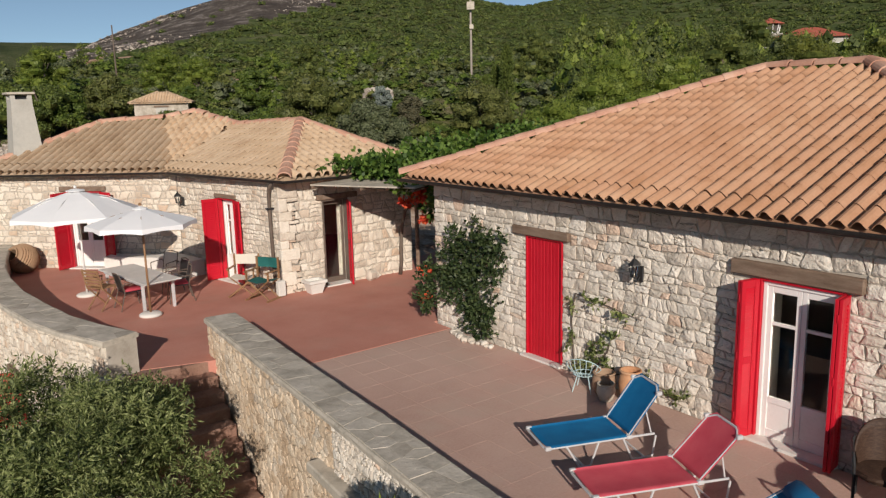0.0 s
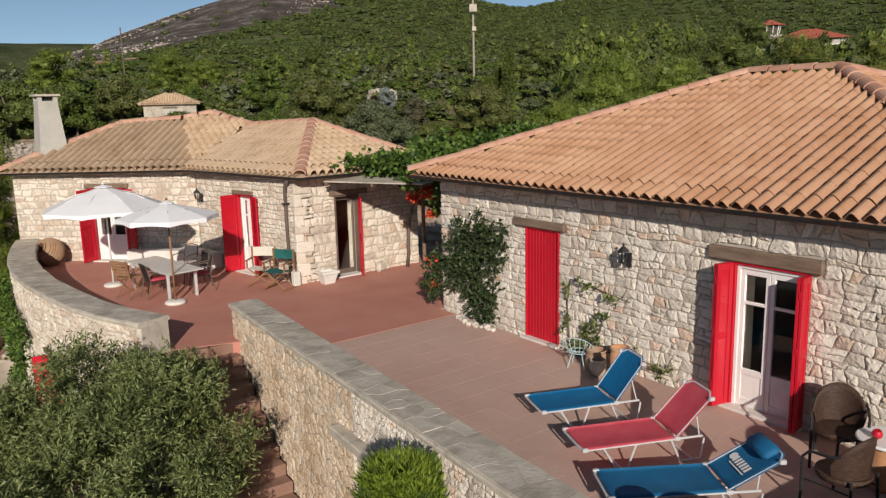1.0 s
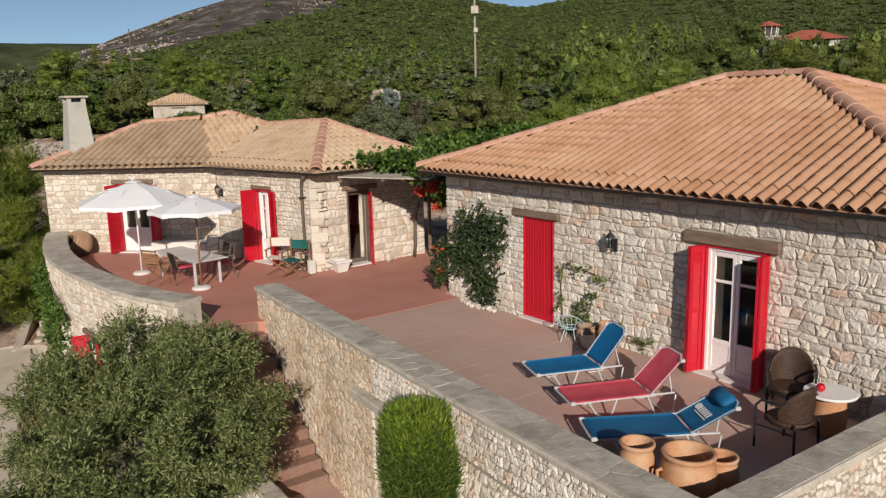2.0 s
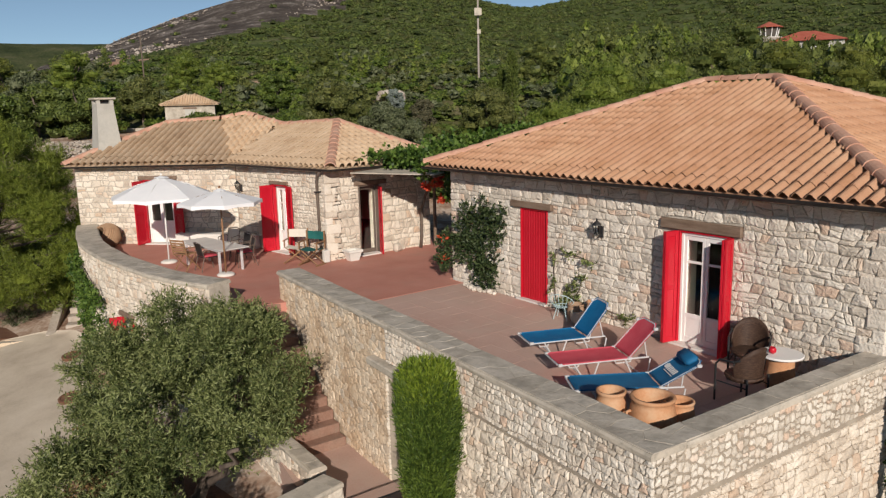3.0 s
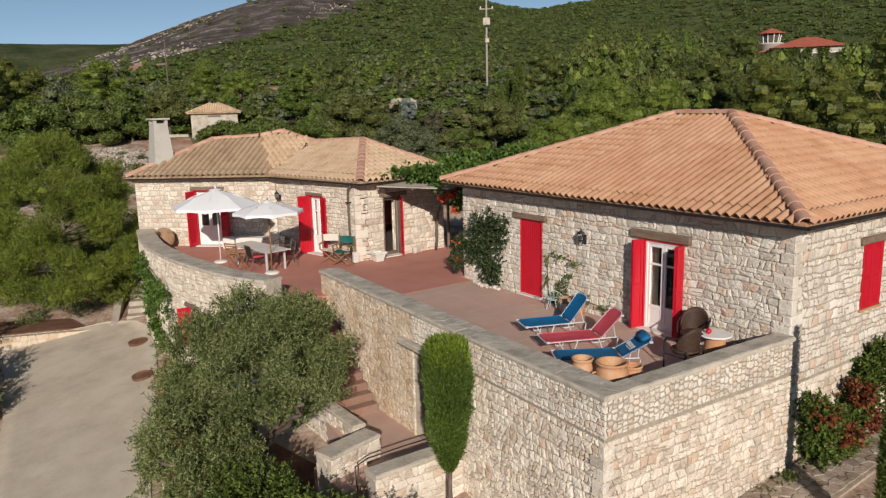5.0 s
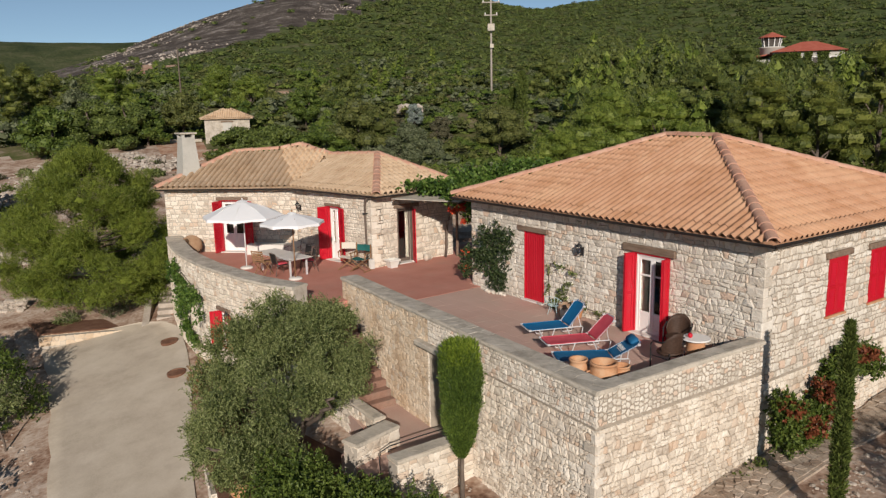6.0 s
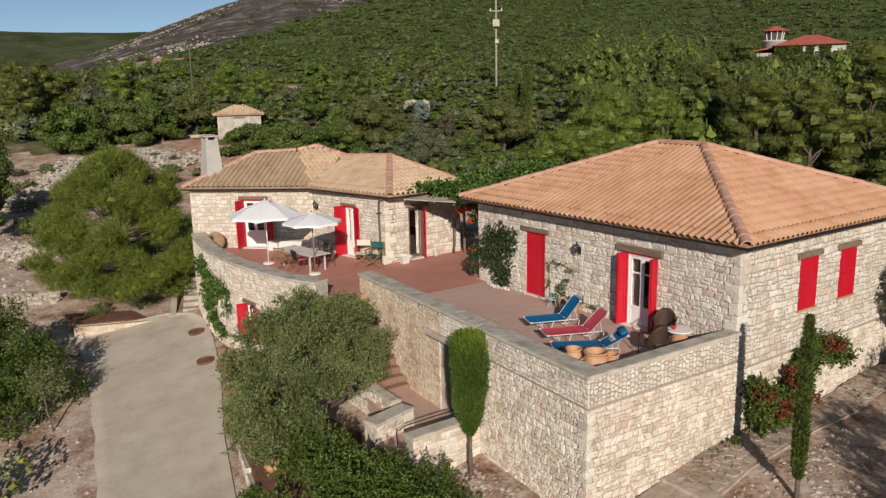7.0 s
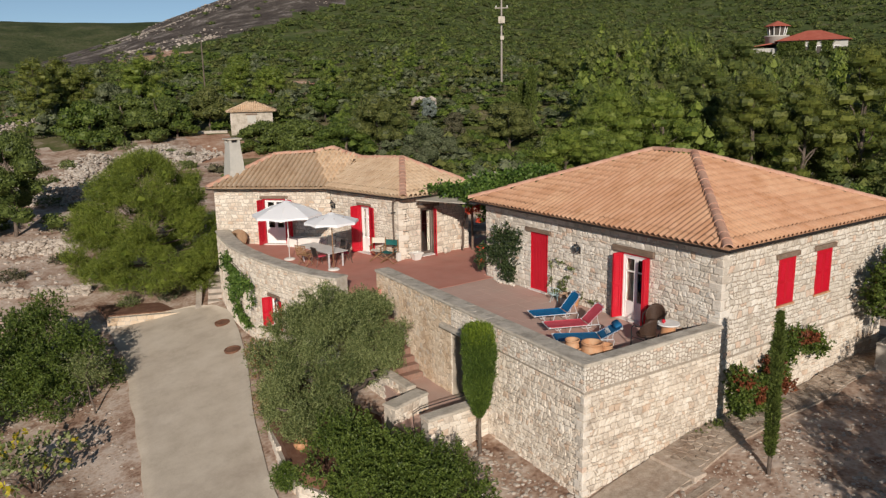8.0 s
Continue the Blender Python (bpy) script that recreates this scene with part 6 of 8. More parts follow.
rubble_wall("wall_landing_front", "low stone wall with a grey coping by the landing", [(3.50, 5.02), (1.50, 5.02)][::-1], lambda x, y: -3.1, 1.33, 0.40, 200, STEP_T, True)
rubble_wall("wall_landing_side", "short stone wall with a sloping grey coping", [(1.10, 6.28), (2.40, 6.62)][::1], lambda x, y: -3.1, 1.33, 0.48, 210, STEP_T, True)
rubble_wall("wall_stair_side", "stone wall flanking the stair below the olive", [(2.40, 7.1), (2.48, 10.9)], lambda x, y: -3.1, 1.2, 0.3, 220, STEP_T, True)
hose = thing("black_hose", "black hose lying along the low wall", "hose")
Geo().tube([(3.5, 5.36, -1.69), (2.6, 5.38, -1.69), (1.75, 5.36, -1.69), (1.42, 5.25, -1.72), (1.42, 5.2, -2.2)], 0.014, 6).make("tube", M_IRON, hose, "", True)

# kerb wall of the bed under the olive
rubble_wall("wall_bed_kerb", "low curved stone kerb wall beside the drive", [(-1.05, 9.6), (-1.35, 8.2), (-1.60, 7.0), (-1.62, 6.1), (-1.2, 5.2)][::-1], lambda x, y: float(ground_z(x, y)) - 0.05, 0.42, 0.28, 230, STEP_T, False)
bed = Geo().prism([(-0.95, 9.7), (-1.2, 8.2), (-1.45, 7.0), (-1.45, 6.1), (-1.0, 5.2), (1.2, 4.9), (2.3, 6.8), (2.3, 10.5), (0.9, 13.0), (0.2, 12.8)], -4.0, -2.86).make("olive_bed", M_SOIL)
tagged(bed, "raised soil bed under the olive tree", "bed", kind="structure")
pb = clay_pot(-0.95, 7.35, 0.20, 0.22, "shallow terracotta bowl on the bed", False, name="clay_bowl", group="bowls on the bed")
pb.location.z = -2.86

# soil bed of the young pine, with its front wall and steps
rubble_wall("wall_soil_bed", "low dry stone wall in front of the soil bed", [(0.78, 22.25), (-2.75, 23.55)][::-1], lambda x, y: float(ground_z(x, y)), 0.22, 0.35, 240, M_STONE_O, False, mat=M_STONE_OJ, first=60)
sb = Geo().prism([(-2.7, 23.75), (0.85, 22.55), (2.3, 26.3), (-1.2, 30.0), (-3.2, 28.6)], -4.0, -2.78).make("soil_bed", M_SOIL)
tagged(sb, "bed of bare red soil under the pine", "bed", kind="structure")
gs = thing("garden_steps", "pale stone steps climbing beside the house", "stairs", kind="structure")
for k in range(7):
    o = Vector((0.78, 21.75, 0)) + Vector((0.36, 0.93, 0)) * 0.42 * k
    m = Matrix.Translation((o.x, o.y, 0)) @ pose(0, 0, 0, 0, 0, -21)
    Geo().box(0.25, 1.0, 0.0, 0.45, -3.6, -2.62 + 0.17 * k, m, 0.015).make("step", M_ROCK, gs)
sw = struct("wall_garden_steps", "sloping rendered wall beside the garden steps", "wall")
_p = [(0.80, 21.8), (2.30, 26.0)]
g = Geo()
f = Face(*_p)
g.add([f.at(0, -3.6), f.at(f.w, -3.6), f.at(f.w, -1.35), f.at(0, -2.62), f.at(0, -3.6, .26), f.at(f.w, -3.6, .26), f.at(f.w, -1.35, .26), f.at(0, -2.62, .26)],
      [(0, 1, 2, 3), (7, 6, 5, 4), (3, 2, 6, 7), (0, 4, 5, 1), (0, 3, 7, 4), (1, 5, 6, 2)]).make("wall_core", M_ROCK, sw)
for x, y in ((0.25, 16.3), (0.85, 19.2)):
    g = Geo().lathe([(0.30, -0.08), (0.31, 0.02), (0.26, 0.03), (0.24, 0.0)], 18, (0, 0, 0), True)
    ob = g.make("planting_hole", M_SOIL)
    ob.matrix_world = pose(x, y, float(ground_z(x, y)) + 0.10, 1.5, -7, 0)
    tagged(ob, "round planting hole filled with red gravel in the drive", "planting hole", group="planting holes in the drive")

# stone-paved path along the end wall
M_PAVE = surface("trodden_stone", (0.24, 0.185, 0.14), (0.40, 0.325, 0.255), (0.56, 0.47, 0.385), 5.0, 30, 0.95, 0.9, 0.03, 0.4, stain=(0.28, 0.18, 0.12), stain_scale=2.2, stain_amount=0.6, spec=0.1)
def slab_path():
    ob = struct("path_south", "irregular stone paved path along the end wall", "path")
    cells = stone_cells(9.4, 0.95, [], 0.085, 17, (2, 4, 2, 3), 1.15)
    rs = np.random.RandomState(18)
    for poly in cells:
        cx, cy = sum(p[0] for p in poly) / len(poly), sum(p[1] for p in poly) / len(poly)
        t = cx / 9.4
        x, y = 5.6 + cx, -0.55 + 0.35 * t + cy * (1.05 - 0.35 * t) / 0.95
        z = float(ground_z(x, 0)) + 0.05
        g = Geo().prism([((p[0] - cx) * 0.90 + rs.uniform(-.014, .014), (p[1] - cy) * 0.90 + rs.uniform(-.014, .014)) for p in poly], 0.0, rs.uniform(0.012, 0.035))
        st = g.make("paving_stone", M_PAVE, ob)
        st.matrix_basis = pose(x, y, z, rs.uniform(-1.5, 1.5), rs.uniform(-1.5, 1.5), 0)
    g = Geo()
    vs = []
    xs = np.linspace(3.4, 15.2, 24)
    for x in xs:
        t = (x - 5.6) / 9.4
        z = float(ground_z(x, 0)) + 0.055
        vs += [(x, -0.62 + 0.35 * t, z - 0.5), (x, -0.62 + 0.35 * t, z), (x, 0.60, z), ]
    fs = []
    for i in range(len(xs) - 1):
        fs += [(i * 3, i * 3 + 3, i * 3 + 4, i * 3 + 1), (i * 3 + 1, i * 3 + 4, i * 3 + 5, i * 3 + 2)]
    g.add(vs, fs).make("path_bed", M_PAVE, ob)


slab_path()
cs = thing("lower_steps", "pale concrete steps at the foot of the retaining wall", "stairs", kind="structure")
for k in range(6):
    x = 5.9 - k * 0.42
    Geo().box(x - 0.44, x, -0.75, 0.62, -3.8, float(ground_z(5.9, 0)) + 0.05 - 0.13 * k, None, 0.02).make("step", M_PAVE, cs)
cw = Geo().box(-1.6, 1.6, -0.13, 0.13, -0.9, 0.06, pose(4.4, -0.95, float(ground_z(4.6, -0.9)) - 0.1, 0, -10, -3), 0.02).make("wall_steps_edge", M_PAVE)
tagged(cw, "pale cement edge wall beside the lower steps", "wall", kind="structure")
rubble_wall("wall_east_garden", "dry stone garden wall near the house corner", [(14.6, -0.25), (17.8, 0.1)], lambda x, y: -2.15, 1.15, 0.5, 260, STEP_T, False, first=60)


# ---------- loose rocks and dry walls on the open ground ----------
def rock_mesh(seed, n=7):
    rs = np.random.RandomState(seed)
    bm = bmesh.new()
    bmesh.ops.create_icosphere(bm, subdivisions=1, radius=1.0)
    vs = np.array([v.co for v in bm.verts])
    fs = [tuple(v.index for v in f.verts) for f in bm.faces]
    bm.free()
    vs = vs * rs.uniform(0.65, 1.15, size=(len(vs), 1)) * np.array([1.0, 0.8, 0.6])
    return vs, fs


ROCKS = [rock_mesh(400 + i) for i in range(8)]


def scatter_rocks(name, label, places, mat):
    """places: (x, y, z, size)"""
    rnd = random.Random(len(places))
    V, F = [], []
    for x, y, z, s in places:
        vs, fs = ROCKS[rnd.randrange(8)]
        a = rnd.uniform(0, 6.3)
        c, sn = math.cos(a), math.sin(a)
        n0 = len(V)
        V.extend((x + s * (c * p[0] - sn * p[1]), y + s * (sn * p[0] + c * p[1]), z + s * p[2]) for p in vs)
        F.extend(tuple(q + n0 for q in f) for f in fs)
    ob = mesh_part(name, V, F, mat)
    tagged(ob, label, "rocks", kind="stuff")
    return ob


def gz(x, y):
    return float(ground_z(x, y))


def open_ground():
    rnd = random.Random(77)
    pl = []
    # gravel and stones on the bare ground round the drive and south of the house
    for _ in range(2600):
        x, y = rnd.uniform(-11, -4.2), rnd.uniform(2, 21)
        if x > -4.3 - 0.09 * (14 - y):
            continue
        pl.append((x, y, gz(x, y), 0.02 + 0.08 * rnd.random() ** 3))
    for _ in range(5200):
        x, y = rnd.uniform(2.5, 18), rnd.uniform(-7, -0.7)
        pl.append((x, y, gz(x, y), 0.02 + 0.075 * rnd.random() ** 3))
    for _ in range(900):
        x, y = rnd.uniform(1.0, 3.2), rnd.uniform(-1.0, 4.9)
        pl.append((x, y, gz(x, y), 0.02 + 0.085 * rnd.random() ** 2.5))
    scatter_rocks("loose_stones", "loose pale stones on red soil", pl, M_ROCK)
    # tumbled dry walls on the old terraces
    pl = []
    lines = [((-2.7, 27.6), (-12, 32.4), 0.42, 420, 0.35), ((-1.7, 34.0), (-5.0, 35.5), 0.75, 300, 0.38), ((-5.0, 35.5), (-11, 38.4), 0.75, 420, 0.40),
             ((0.9, 44.7), (-1.3, 44.5), 1.1, 260, 0.55), ((-1.3, 44.5), (-4.0, 46.2), 1.15, 380, 0.6), ((-4.0, 46.2), (-10, 49.5), 1.0, 480, 0.6),
             ((0.3, 46.5), (3.4, 57.5), 0.35, 380, 3.0), ((6.8, 57.5), (11.0, 51.5), 0.35, 420, 3.0), ((-4.0, 72.0), (0.6, 74.8), 0.85, 170, 0.45), ((0.6, 74.8), (6.4, 78.4), 0.85, 190, 0.45),
             ((23.5, 81.0), (27.0, 83.5), 0.8, 90, 0.6), ((40.6, 20.0), (43.0, 15.2), 0.7, 260, 0.4)]
    for a, b, h, n, sp in lines:
        for _ in range(n * 2):
            t = rnd.random()
            o = rnd.gauss(0, sp * 0.4)
            dx, dy = b[0] - a[0], b[1] - a[1]
            ln = math.hypot(dx, dy)
            x, y = a[0] + dx * t - dy / ln * o, a[1] + dy * t + dx / ln * o
            pl.append((x, y, gz(x, y) + rnd.random() * h * max(0.1, 1 - abs(o) / sp), rnd.uniform(0.08, 0.24)))
    # rubble strewn over the bare terraces
    for _ in range(2600):
        x, y = rnd.uniform(-13, 3.5), rnd.uniform(28.5, 54)
        if float(wob(np.array(x), np.array(y), 2.6, 9.0)) < rnd.uniform(-0.4, 0.8):
            continue
        pl.append((x, y, gz(x, y) + 0.02, 0.05 + 0.16 * rnd.random() ** 2))
    scatter_rocks("dry_stone_walls", "tumbled pale dry stone walls on old terraces", pl, M_ROCK)
    pl = []
    for az, d in ((-9.2, 66), (-8.3, 67), (-4.6, 70), (-4.0, 71), (-11.2, 80), (-1.5, 34), (0.3, 35)):
        x, y = polar0(az, d)
        for _ in range(5):
            pl.append((x + rnd.uniform(-.6, .6), y + rnd.uniform(-.6, .6), gz(x, y) + 0.4 + rnd.random() * 0.8, rnd.uniform(0.4, 0.8)))
    scatter_rocks("pale_boulders", "pale boulders showing above the scrub", pl, M_ROCK)
    # white outcrops on the burnt hill
    pl = []
    for _ in range(15000):
        az, d = rnd.uniform(-26, -3), rnd.uniform(150, 330)
        x, y = polar0(az, d)
        z = gz(x, y)
        w = float(wob(np.array(x), np.array(y), 20.0, 5.0) + 0.6 * wob(np.array(x), np.array(y), 6.0, 2.0))
        if not burnt(x, y, z, 0.5) or w < rnd.uniform(-0.2, 1.9):
            continue
        pl.append((x, y, z + 0.05, 0.10 + 0.42 * rnd.random() ** 2.2))
    scatter_rocks("hill_outcrops", "white limestone outcrops on the burnt hillside", pl, M_ROCK)


def polar0(az, d):
    a = radians(VIEW_AZ + az)
    return -2 + d * math.sin(a), -3 + d * math.cos(a)


open_ground()


# ---------- far buildings and poles ----------
M_HUT = surface("rough_rubble", (0.22, 0.19, 0.15), (0.44, 0.39, 0.32), (0.60, 0.55, 0.47), 3.2, 9, 0.95, 1.0, 0.08)


def stone_hut():
    ob = thing("stone_hut", "small stone hut with a tiled pyramid roof", "house", 18.15, 60.2, 2.05, -22)
    ob.scale = (0.88, 0.88, 0.95)
    g = Geo()
    g.box(-2.2, 2.2, -1.7, -1.35, 0, 2.75)
    g.box(-2.2, 2.2, 1.35, 1.7, 0, 2.75)
    g.box(-2.2, -1.85, -1.35, 1.35, 0, 2.75)
    g.box(1.85, 2.2, -1.35, 1.35, 0, 2.75)
    g.make("wall", M_HUT, ob)
    e = 2.55
    Geo().add([(-e, -2.05, 2.70), (e, -2.05, 2.70), (e, 2.05, 2.70), (-e, 2.05, 2.70), (-0.3, 0, 3.55), (0.3, 0, 3.55), (-e, -2.05, 2.62), (e, -2.05, 2.62), (e, 2.05, 2.62), (-e, 2.05, 2.62)],
              [(0, 1, 5, 4), (1, 2, 5), (2, 3, 4, 5), (3, 0, 4), (6, 9, 8, 7), (0, 6, 7, 1), (1, 7, 8, 2), (2, 8, 9, 3), (3, 9, 6, 0)]).make("roof", M_TILE_PJ, ob, "pale clay tile roof")
    Geo().box(-0.45, 0.45, -1.76, -1.702, 1.55, 2.3, None, 0.01).make("shutter", M_PLASTER, ob, "faded grey shutter")
    Geo().box(-0.6, 0.6, -1.78, -1.702, 2.32, 2.46).make("lintel", M_LINTEL, ob)
    rubble = thing("yard_wall", "rough stone yard wall beside the hut", "wall", 14.6, 62.0, 2.0, -22)
    Geo().box(-2.0, 1.6, -0.25, 0.25, 0, 0.8, None, 0.05).make("stonework", M_HUT, rubble)
    return ob


hut = stone_hut()
HUT_SLOPES = [Slope([(-2.6, -2.1, 2.68), (2.6, -2.1, 2.68), (0.3, 0, 3.56), (-0.3, 0, 3.56)]), Slope([(2.6, -2.1, 2.68), (2.6, 2.1, 2.68), (0.3, 0, 3.56)]), Slope([(-2.6, 2.1, 2.68), (-2.6, -2.1, 2.68), (-0.3, 0, 3.56)])]


def hill_villa():
    ob = thing("hill_villa", "ivy-clad villa with red roofs and a round tower", "house", 121.0, 66.5, 8.7, -59)
    ob.scale = (0.9, 0.9, 0.9)
    # long side faces the camera: local x along the facade
    g = Geo().box(-4.0, 8.0, -4.5, 4.5, 0, 4.4)
    g.make("wall", M_PLASTER, ob)
    Geo().add([(-4.6, -5.2, 4.4), (8.7, -5.2, 4.4), (8.7, 5.2, 4.4), (-4.6, 5.2, 4.4), (1.0, 0, 6.4), (3.4, 0, 6.4)], [(0, 1, 5, 4), (1, 2, 5), (2, 3, 4, 5), (3, 0, 4), (3, 2, 1, 0)]).make("roof", M_ROOF_RED, ob, "red tiled hip roof")
    w = Geo()
    w.box(-11.0, -4.0, -3.5, 3.5, 0, 3.2)
    w.make("side_wing", M_PLASTER, ob)
    Geo().add([(-11.6, -4.1, 3.3), (-3.4, -4.1, 4.35), (-3.4, 4.1, 4.35), (-11.6, 4.1, 3.3), (-11.6, -4.1, 3.1), (-3.4, -4.1, 4.15), (-3.4, 4.1, 4.15), (-11.6, 4.1, 3.1)], [(0, 1, 2, 3), (7, 6, 5, 4), (0, 4, 5, 1), (1, 5, 6, 2), (2, 6, 7, 3), (3, 7, 4, 0)]).make("wing_roof", M_ROOF_RED, ob)
    t = Geo().lathe([(2.1, 0), (2.1, 5.4), (2.35, 5.5), (2.35, 5.75), (1.7, 5.8)], 20, (-4.4, 2.0, 0), True)
    t.make("tower", M_PLASTER, ob, "pale round tower", True)
    for k in range(10):
        a = 2 * math.pi * k / 10
        Geo().tube([(-4.4 + 1.55 * math.cos(a), 2.0 + 1.55 * math.sin(a), 5.75), (-4.4 + 1.85 * math.cos(a), 2.0 + 1.85 * math.sin(a), 7.5)], 0.09, 5).make("mullion", M_WHITE, ob)
    Geo().lathe([(1.45, 5.75), (1.75, 7.5)], 10, (-4.4, 2.0, 0), True).make("tower_glazing", M_ROOM_SHADE, ob)
    Geo().lathe([(2.5, 7.5), (2.5, 7.6), (0.05, 8.6)], 10, (-4.4, 2.0, 0), True).make("tower_roof", M_ROOF_RED, ob)
    for x in (1.0, 3.2, 6.2):
        fr = Geo().box(x - 0.55, x + 0.55, -4.56, -4.5, 1.4, 3.4).make("window", M_WHITE, ob, "white framed window")
        Geo().box(x - 0.4, x + 0.4, -4.6, -4.562, 1.55, 3.25).make("pane", M_ROOM_SHADE, fr)
    rs = np.random.RandomState(88)
    quads = []
    for x, z, a, b in ((-3.0, 2.0, 0.9, 2.0), (-1.2, 2.2, 1.2, 1.9), (-0.2, 3.4, 0.9, 0.8), (2.1, 2.4, 0.5, 1.8), (4.6, 2.6, 0.8, 1.6), (5.2, 1.0, 1.8, 0.9), (1.5, 0.7, 2.2, 0.7), (-7.5, 1.4, 2.6, 1.0)):
        n = int(650 * a * b)
        c = np.stack([x + a * rs.uniform(-1, 1, n), np.full(n, -4.62 if x > -4 else -3.75) - 0.25 * rs.rand(n), np.clip(z + b * rs.uniform(-1, 1, n), 0.05, 4.3)], 1)
        d = rs.normal(size=(n, 3)) * 0.22
        e = rs.normal(size=(n, 3)) * 0.12
        quads.append(np.stack([c - d, c + e, c + d, c - e], 1))
    ivy = new("ivy", quads_mesh("ivy", np.concatenate(quads), M_SHRUB))
    ivy.parent = ob
    ivy["label"] = "dark green ivy over the facade"
    for x in (-10.2, -7.4, -4.6):
        Geo().box(x - 0.25, x + 0.25, -4.0, -3.5, 0, 3.2).make("pillar", M_PLASTER, ob)
    return ob


hill_villa()


def power_pole(x, y, z, h, label, box=True, arms=2):
    ob = thing("power_pole", label, "pole", x, y, z, -38)
    Geo().tube([(0, 0, -0.5), (0, 0, h)], 0.16 if arms else 0.10, 8, 0.10 if arms else 0.06).make("pole", M_POLE if arms else M_BARK, ob, "", True)
    for k in range(arms):
        zz = h - 0.25 - k * 1.5
        Geo().box(-1.1 + 0.25 * k, 1.1 - 0.25 * k, -0.07, 0.07, zz, zz + 0.13).make("crossarm", M_POLE, ob)
        for s in (-1, 0, 1):
            Geo().lathe([(0.05, 0), (0.09, 0.05), (0.05, 0.12), (0.08, 0.17), (0.03, 0.25)], 8, (s * (0.95 - 0.25 * k), 0, zz + 0.13), True).make("insulator", M_WHITE, ob)
    if box:
        Geo().box(-0.42, 0.42, -0.75, -0.18, h - 3.6, h - 2.75, None, 0.05).make("transformer", M_CAP, ob, "grey transformer box")
        Geo().box(-0.15, 0.3, -0.35, -0.16, h - 5.6, h - 5.1, None, 0.03).make("switch_box", M_CAP, ob)


power_pole(54.4, 67.1, 3.0, 14.6, "tall grey utility pole with a transformer box")
power_pole(18.9, 76.2, 5.0, 6.9, "slim wooden utility pole on the slope", False, 0)

# ---------- plants ----------
def rng_of(seed):
    return np.random.RandomState(seed)


def unit(a):
    return a / np.maximum(np.linalg.norm(a, axis=-1, keepdims=True), 1e-9)


def sprays(blobs, count, per, length, width, rs, spray=0.25, shell=0.45, up=0.3, lump=0.25, flat=0.0):
    """Leaf quads in sprays: short twigs over the skins of a few ellipsoids, each with leaves along it."""
    blobs = np.array(blobs, float)
    wt = blobs[:, 3] * blobs[:, 4] + blobs[:, 4] * blobs[:, 5]
    pick = rs.choice(len(blobs), count, p=wt / wt.sum())
    b = blobs[pick]
    d = unit(rs.normal(size=(count, 3)))
    r = 1 - shell * rs.rand(count) ** 1.4
    lumps = 1 + lump * np.sin(d[:, 0] * 5.3 + pick * 1.7) * np.sin(d[:, 1] * 4.7 + 1 + pick) + 0.6 * lump * np.sin(d[:, 2] * 8.1 + d[:, 0] * 6 + pick)
    c = b[:, :3] + d * b[:, 3:] * (r * lumps)[:, None]
    tw = unit(d + rs.normal(size=(count, 3)) * 0.55 + np.array([0, 0, up]))
    t = rs.rand(count, per, 1)
    base = c[:, None, :] + tw[:, None, :] * (t - 0.4) * spray
    ax = unit(tw[:, None, :] * 0.9 + rs.normal(size=(count, per, 3)) * 0.75)
    side = unit(np.cross(ax, rs.normal(size=(count, per, 3)) + np.array([0, 0, 1.5 * flat])))
    ln = length * rs.uniform(0.7, 1.25, size=(count, per, 1))
    wd = width * rs.uniform(0.7, 1.25, size=(count, per, 1))
    q = np.stack([base, base + ax * ln * 0.5 + side * wd * 0.5, base + ax * ln, base + ax * ln * 0.5 - side * wd * 0.5], axis=2)
    return q.reshape(-1, 4, 3)


CUBE = [(ax, sg, i, j) for ax in range(3) for sg in (-1, 1) for i in (-1, 0) for j in (-1, 0)]
OCTA = np.array([[(0, 0, 1), (x, 0, 0), (0.55 * x, 0.55 * y, -0.3), (0, y, 0)] for x, y in ((1, 1), (-1, 1), (-1, -1), (1, -1))], float)


def cores(blobs, k, rs, coarse=False):
    """Small lumpy solids that fill the inside of each clump."""
    out = []
    for x, y, z, rx, ry, rz in blobs:
        if coarse:
            a = rs.uniform(0, 6.28)
            turn = np.array([[math.cos(a), -math.sin(a), 0], [math.sin(a), math.cos(a), 0], [0, 0, 1]])
            out.extend((OCTA @ turn.T) * k * np.array([rx, ry, rz]) + np.array([x, y, z]))
            continue
        wob3 = rs.uniform(-1, 1, 6)
        for ax, sg, i, j in CUBE:
            quad = []
            for a, b in ((i, j), (i + 1, j), (i + 1, j + 1), (i, j + 1)) if sg > 0 else ((i, j), (i, j + 1), (i + 1, j + 1), (i + 1, j)):
                p = [0.0, 0.0, 0.0]
                p[ax], p[(ax + 1) % 3], p[(ax + 2) % 3] = sg, a, b
                n = math.sqrt(p[0] ** 2 + p[1] ** 2 + p[2] ** 2)
                f = k / n * (1 + 0.16 * math.sin(3 * p[0] + 5 * wob3[0]) * math.sin(3 * p[1] + 5 * wob3[1]) + 0.1 * math.sin(4 * p[2] + 5 * wob3[2]))
                quad.append((x + p[0] * f * rx, y + p[1] * f * ry, z + p[2] * f * rz))
            out.append(quad)
    return np.array(out)


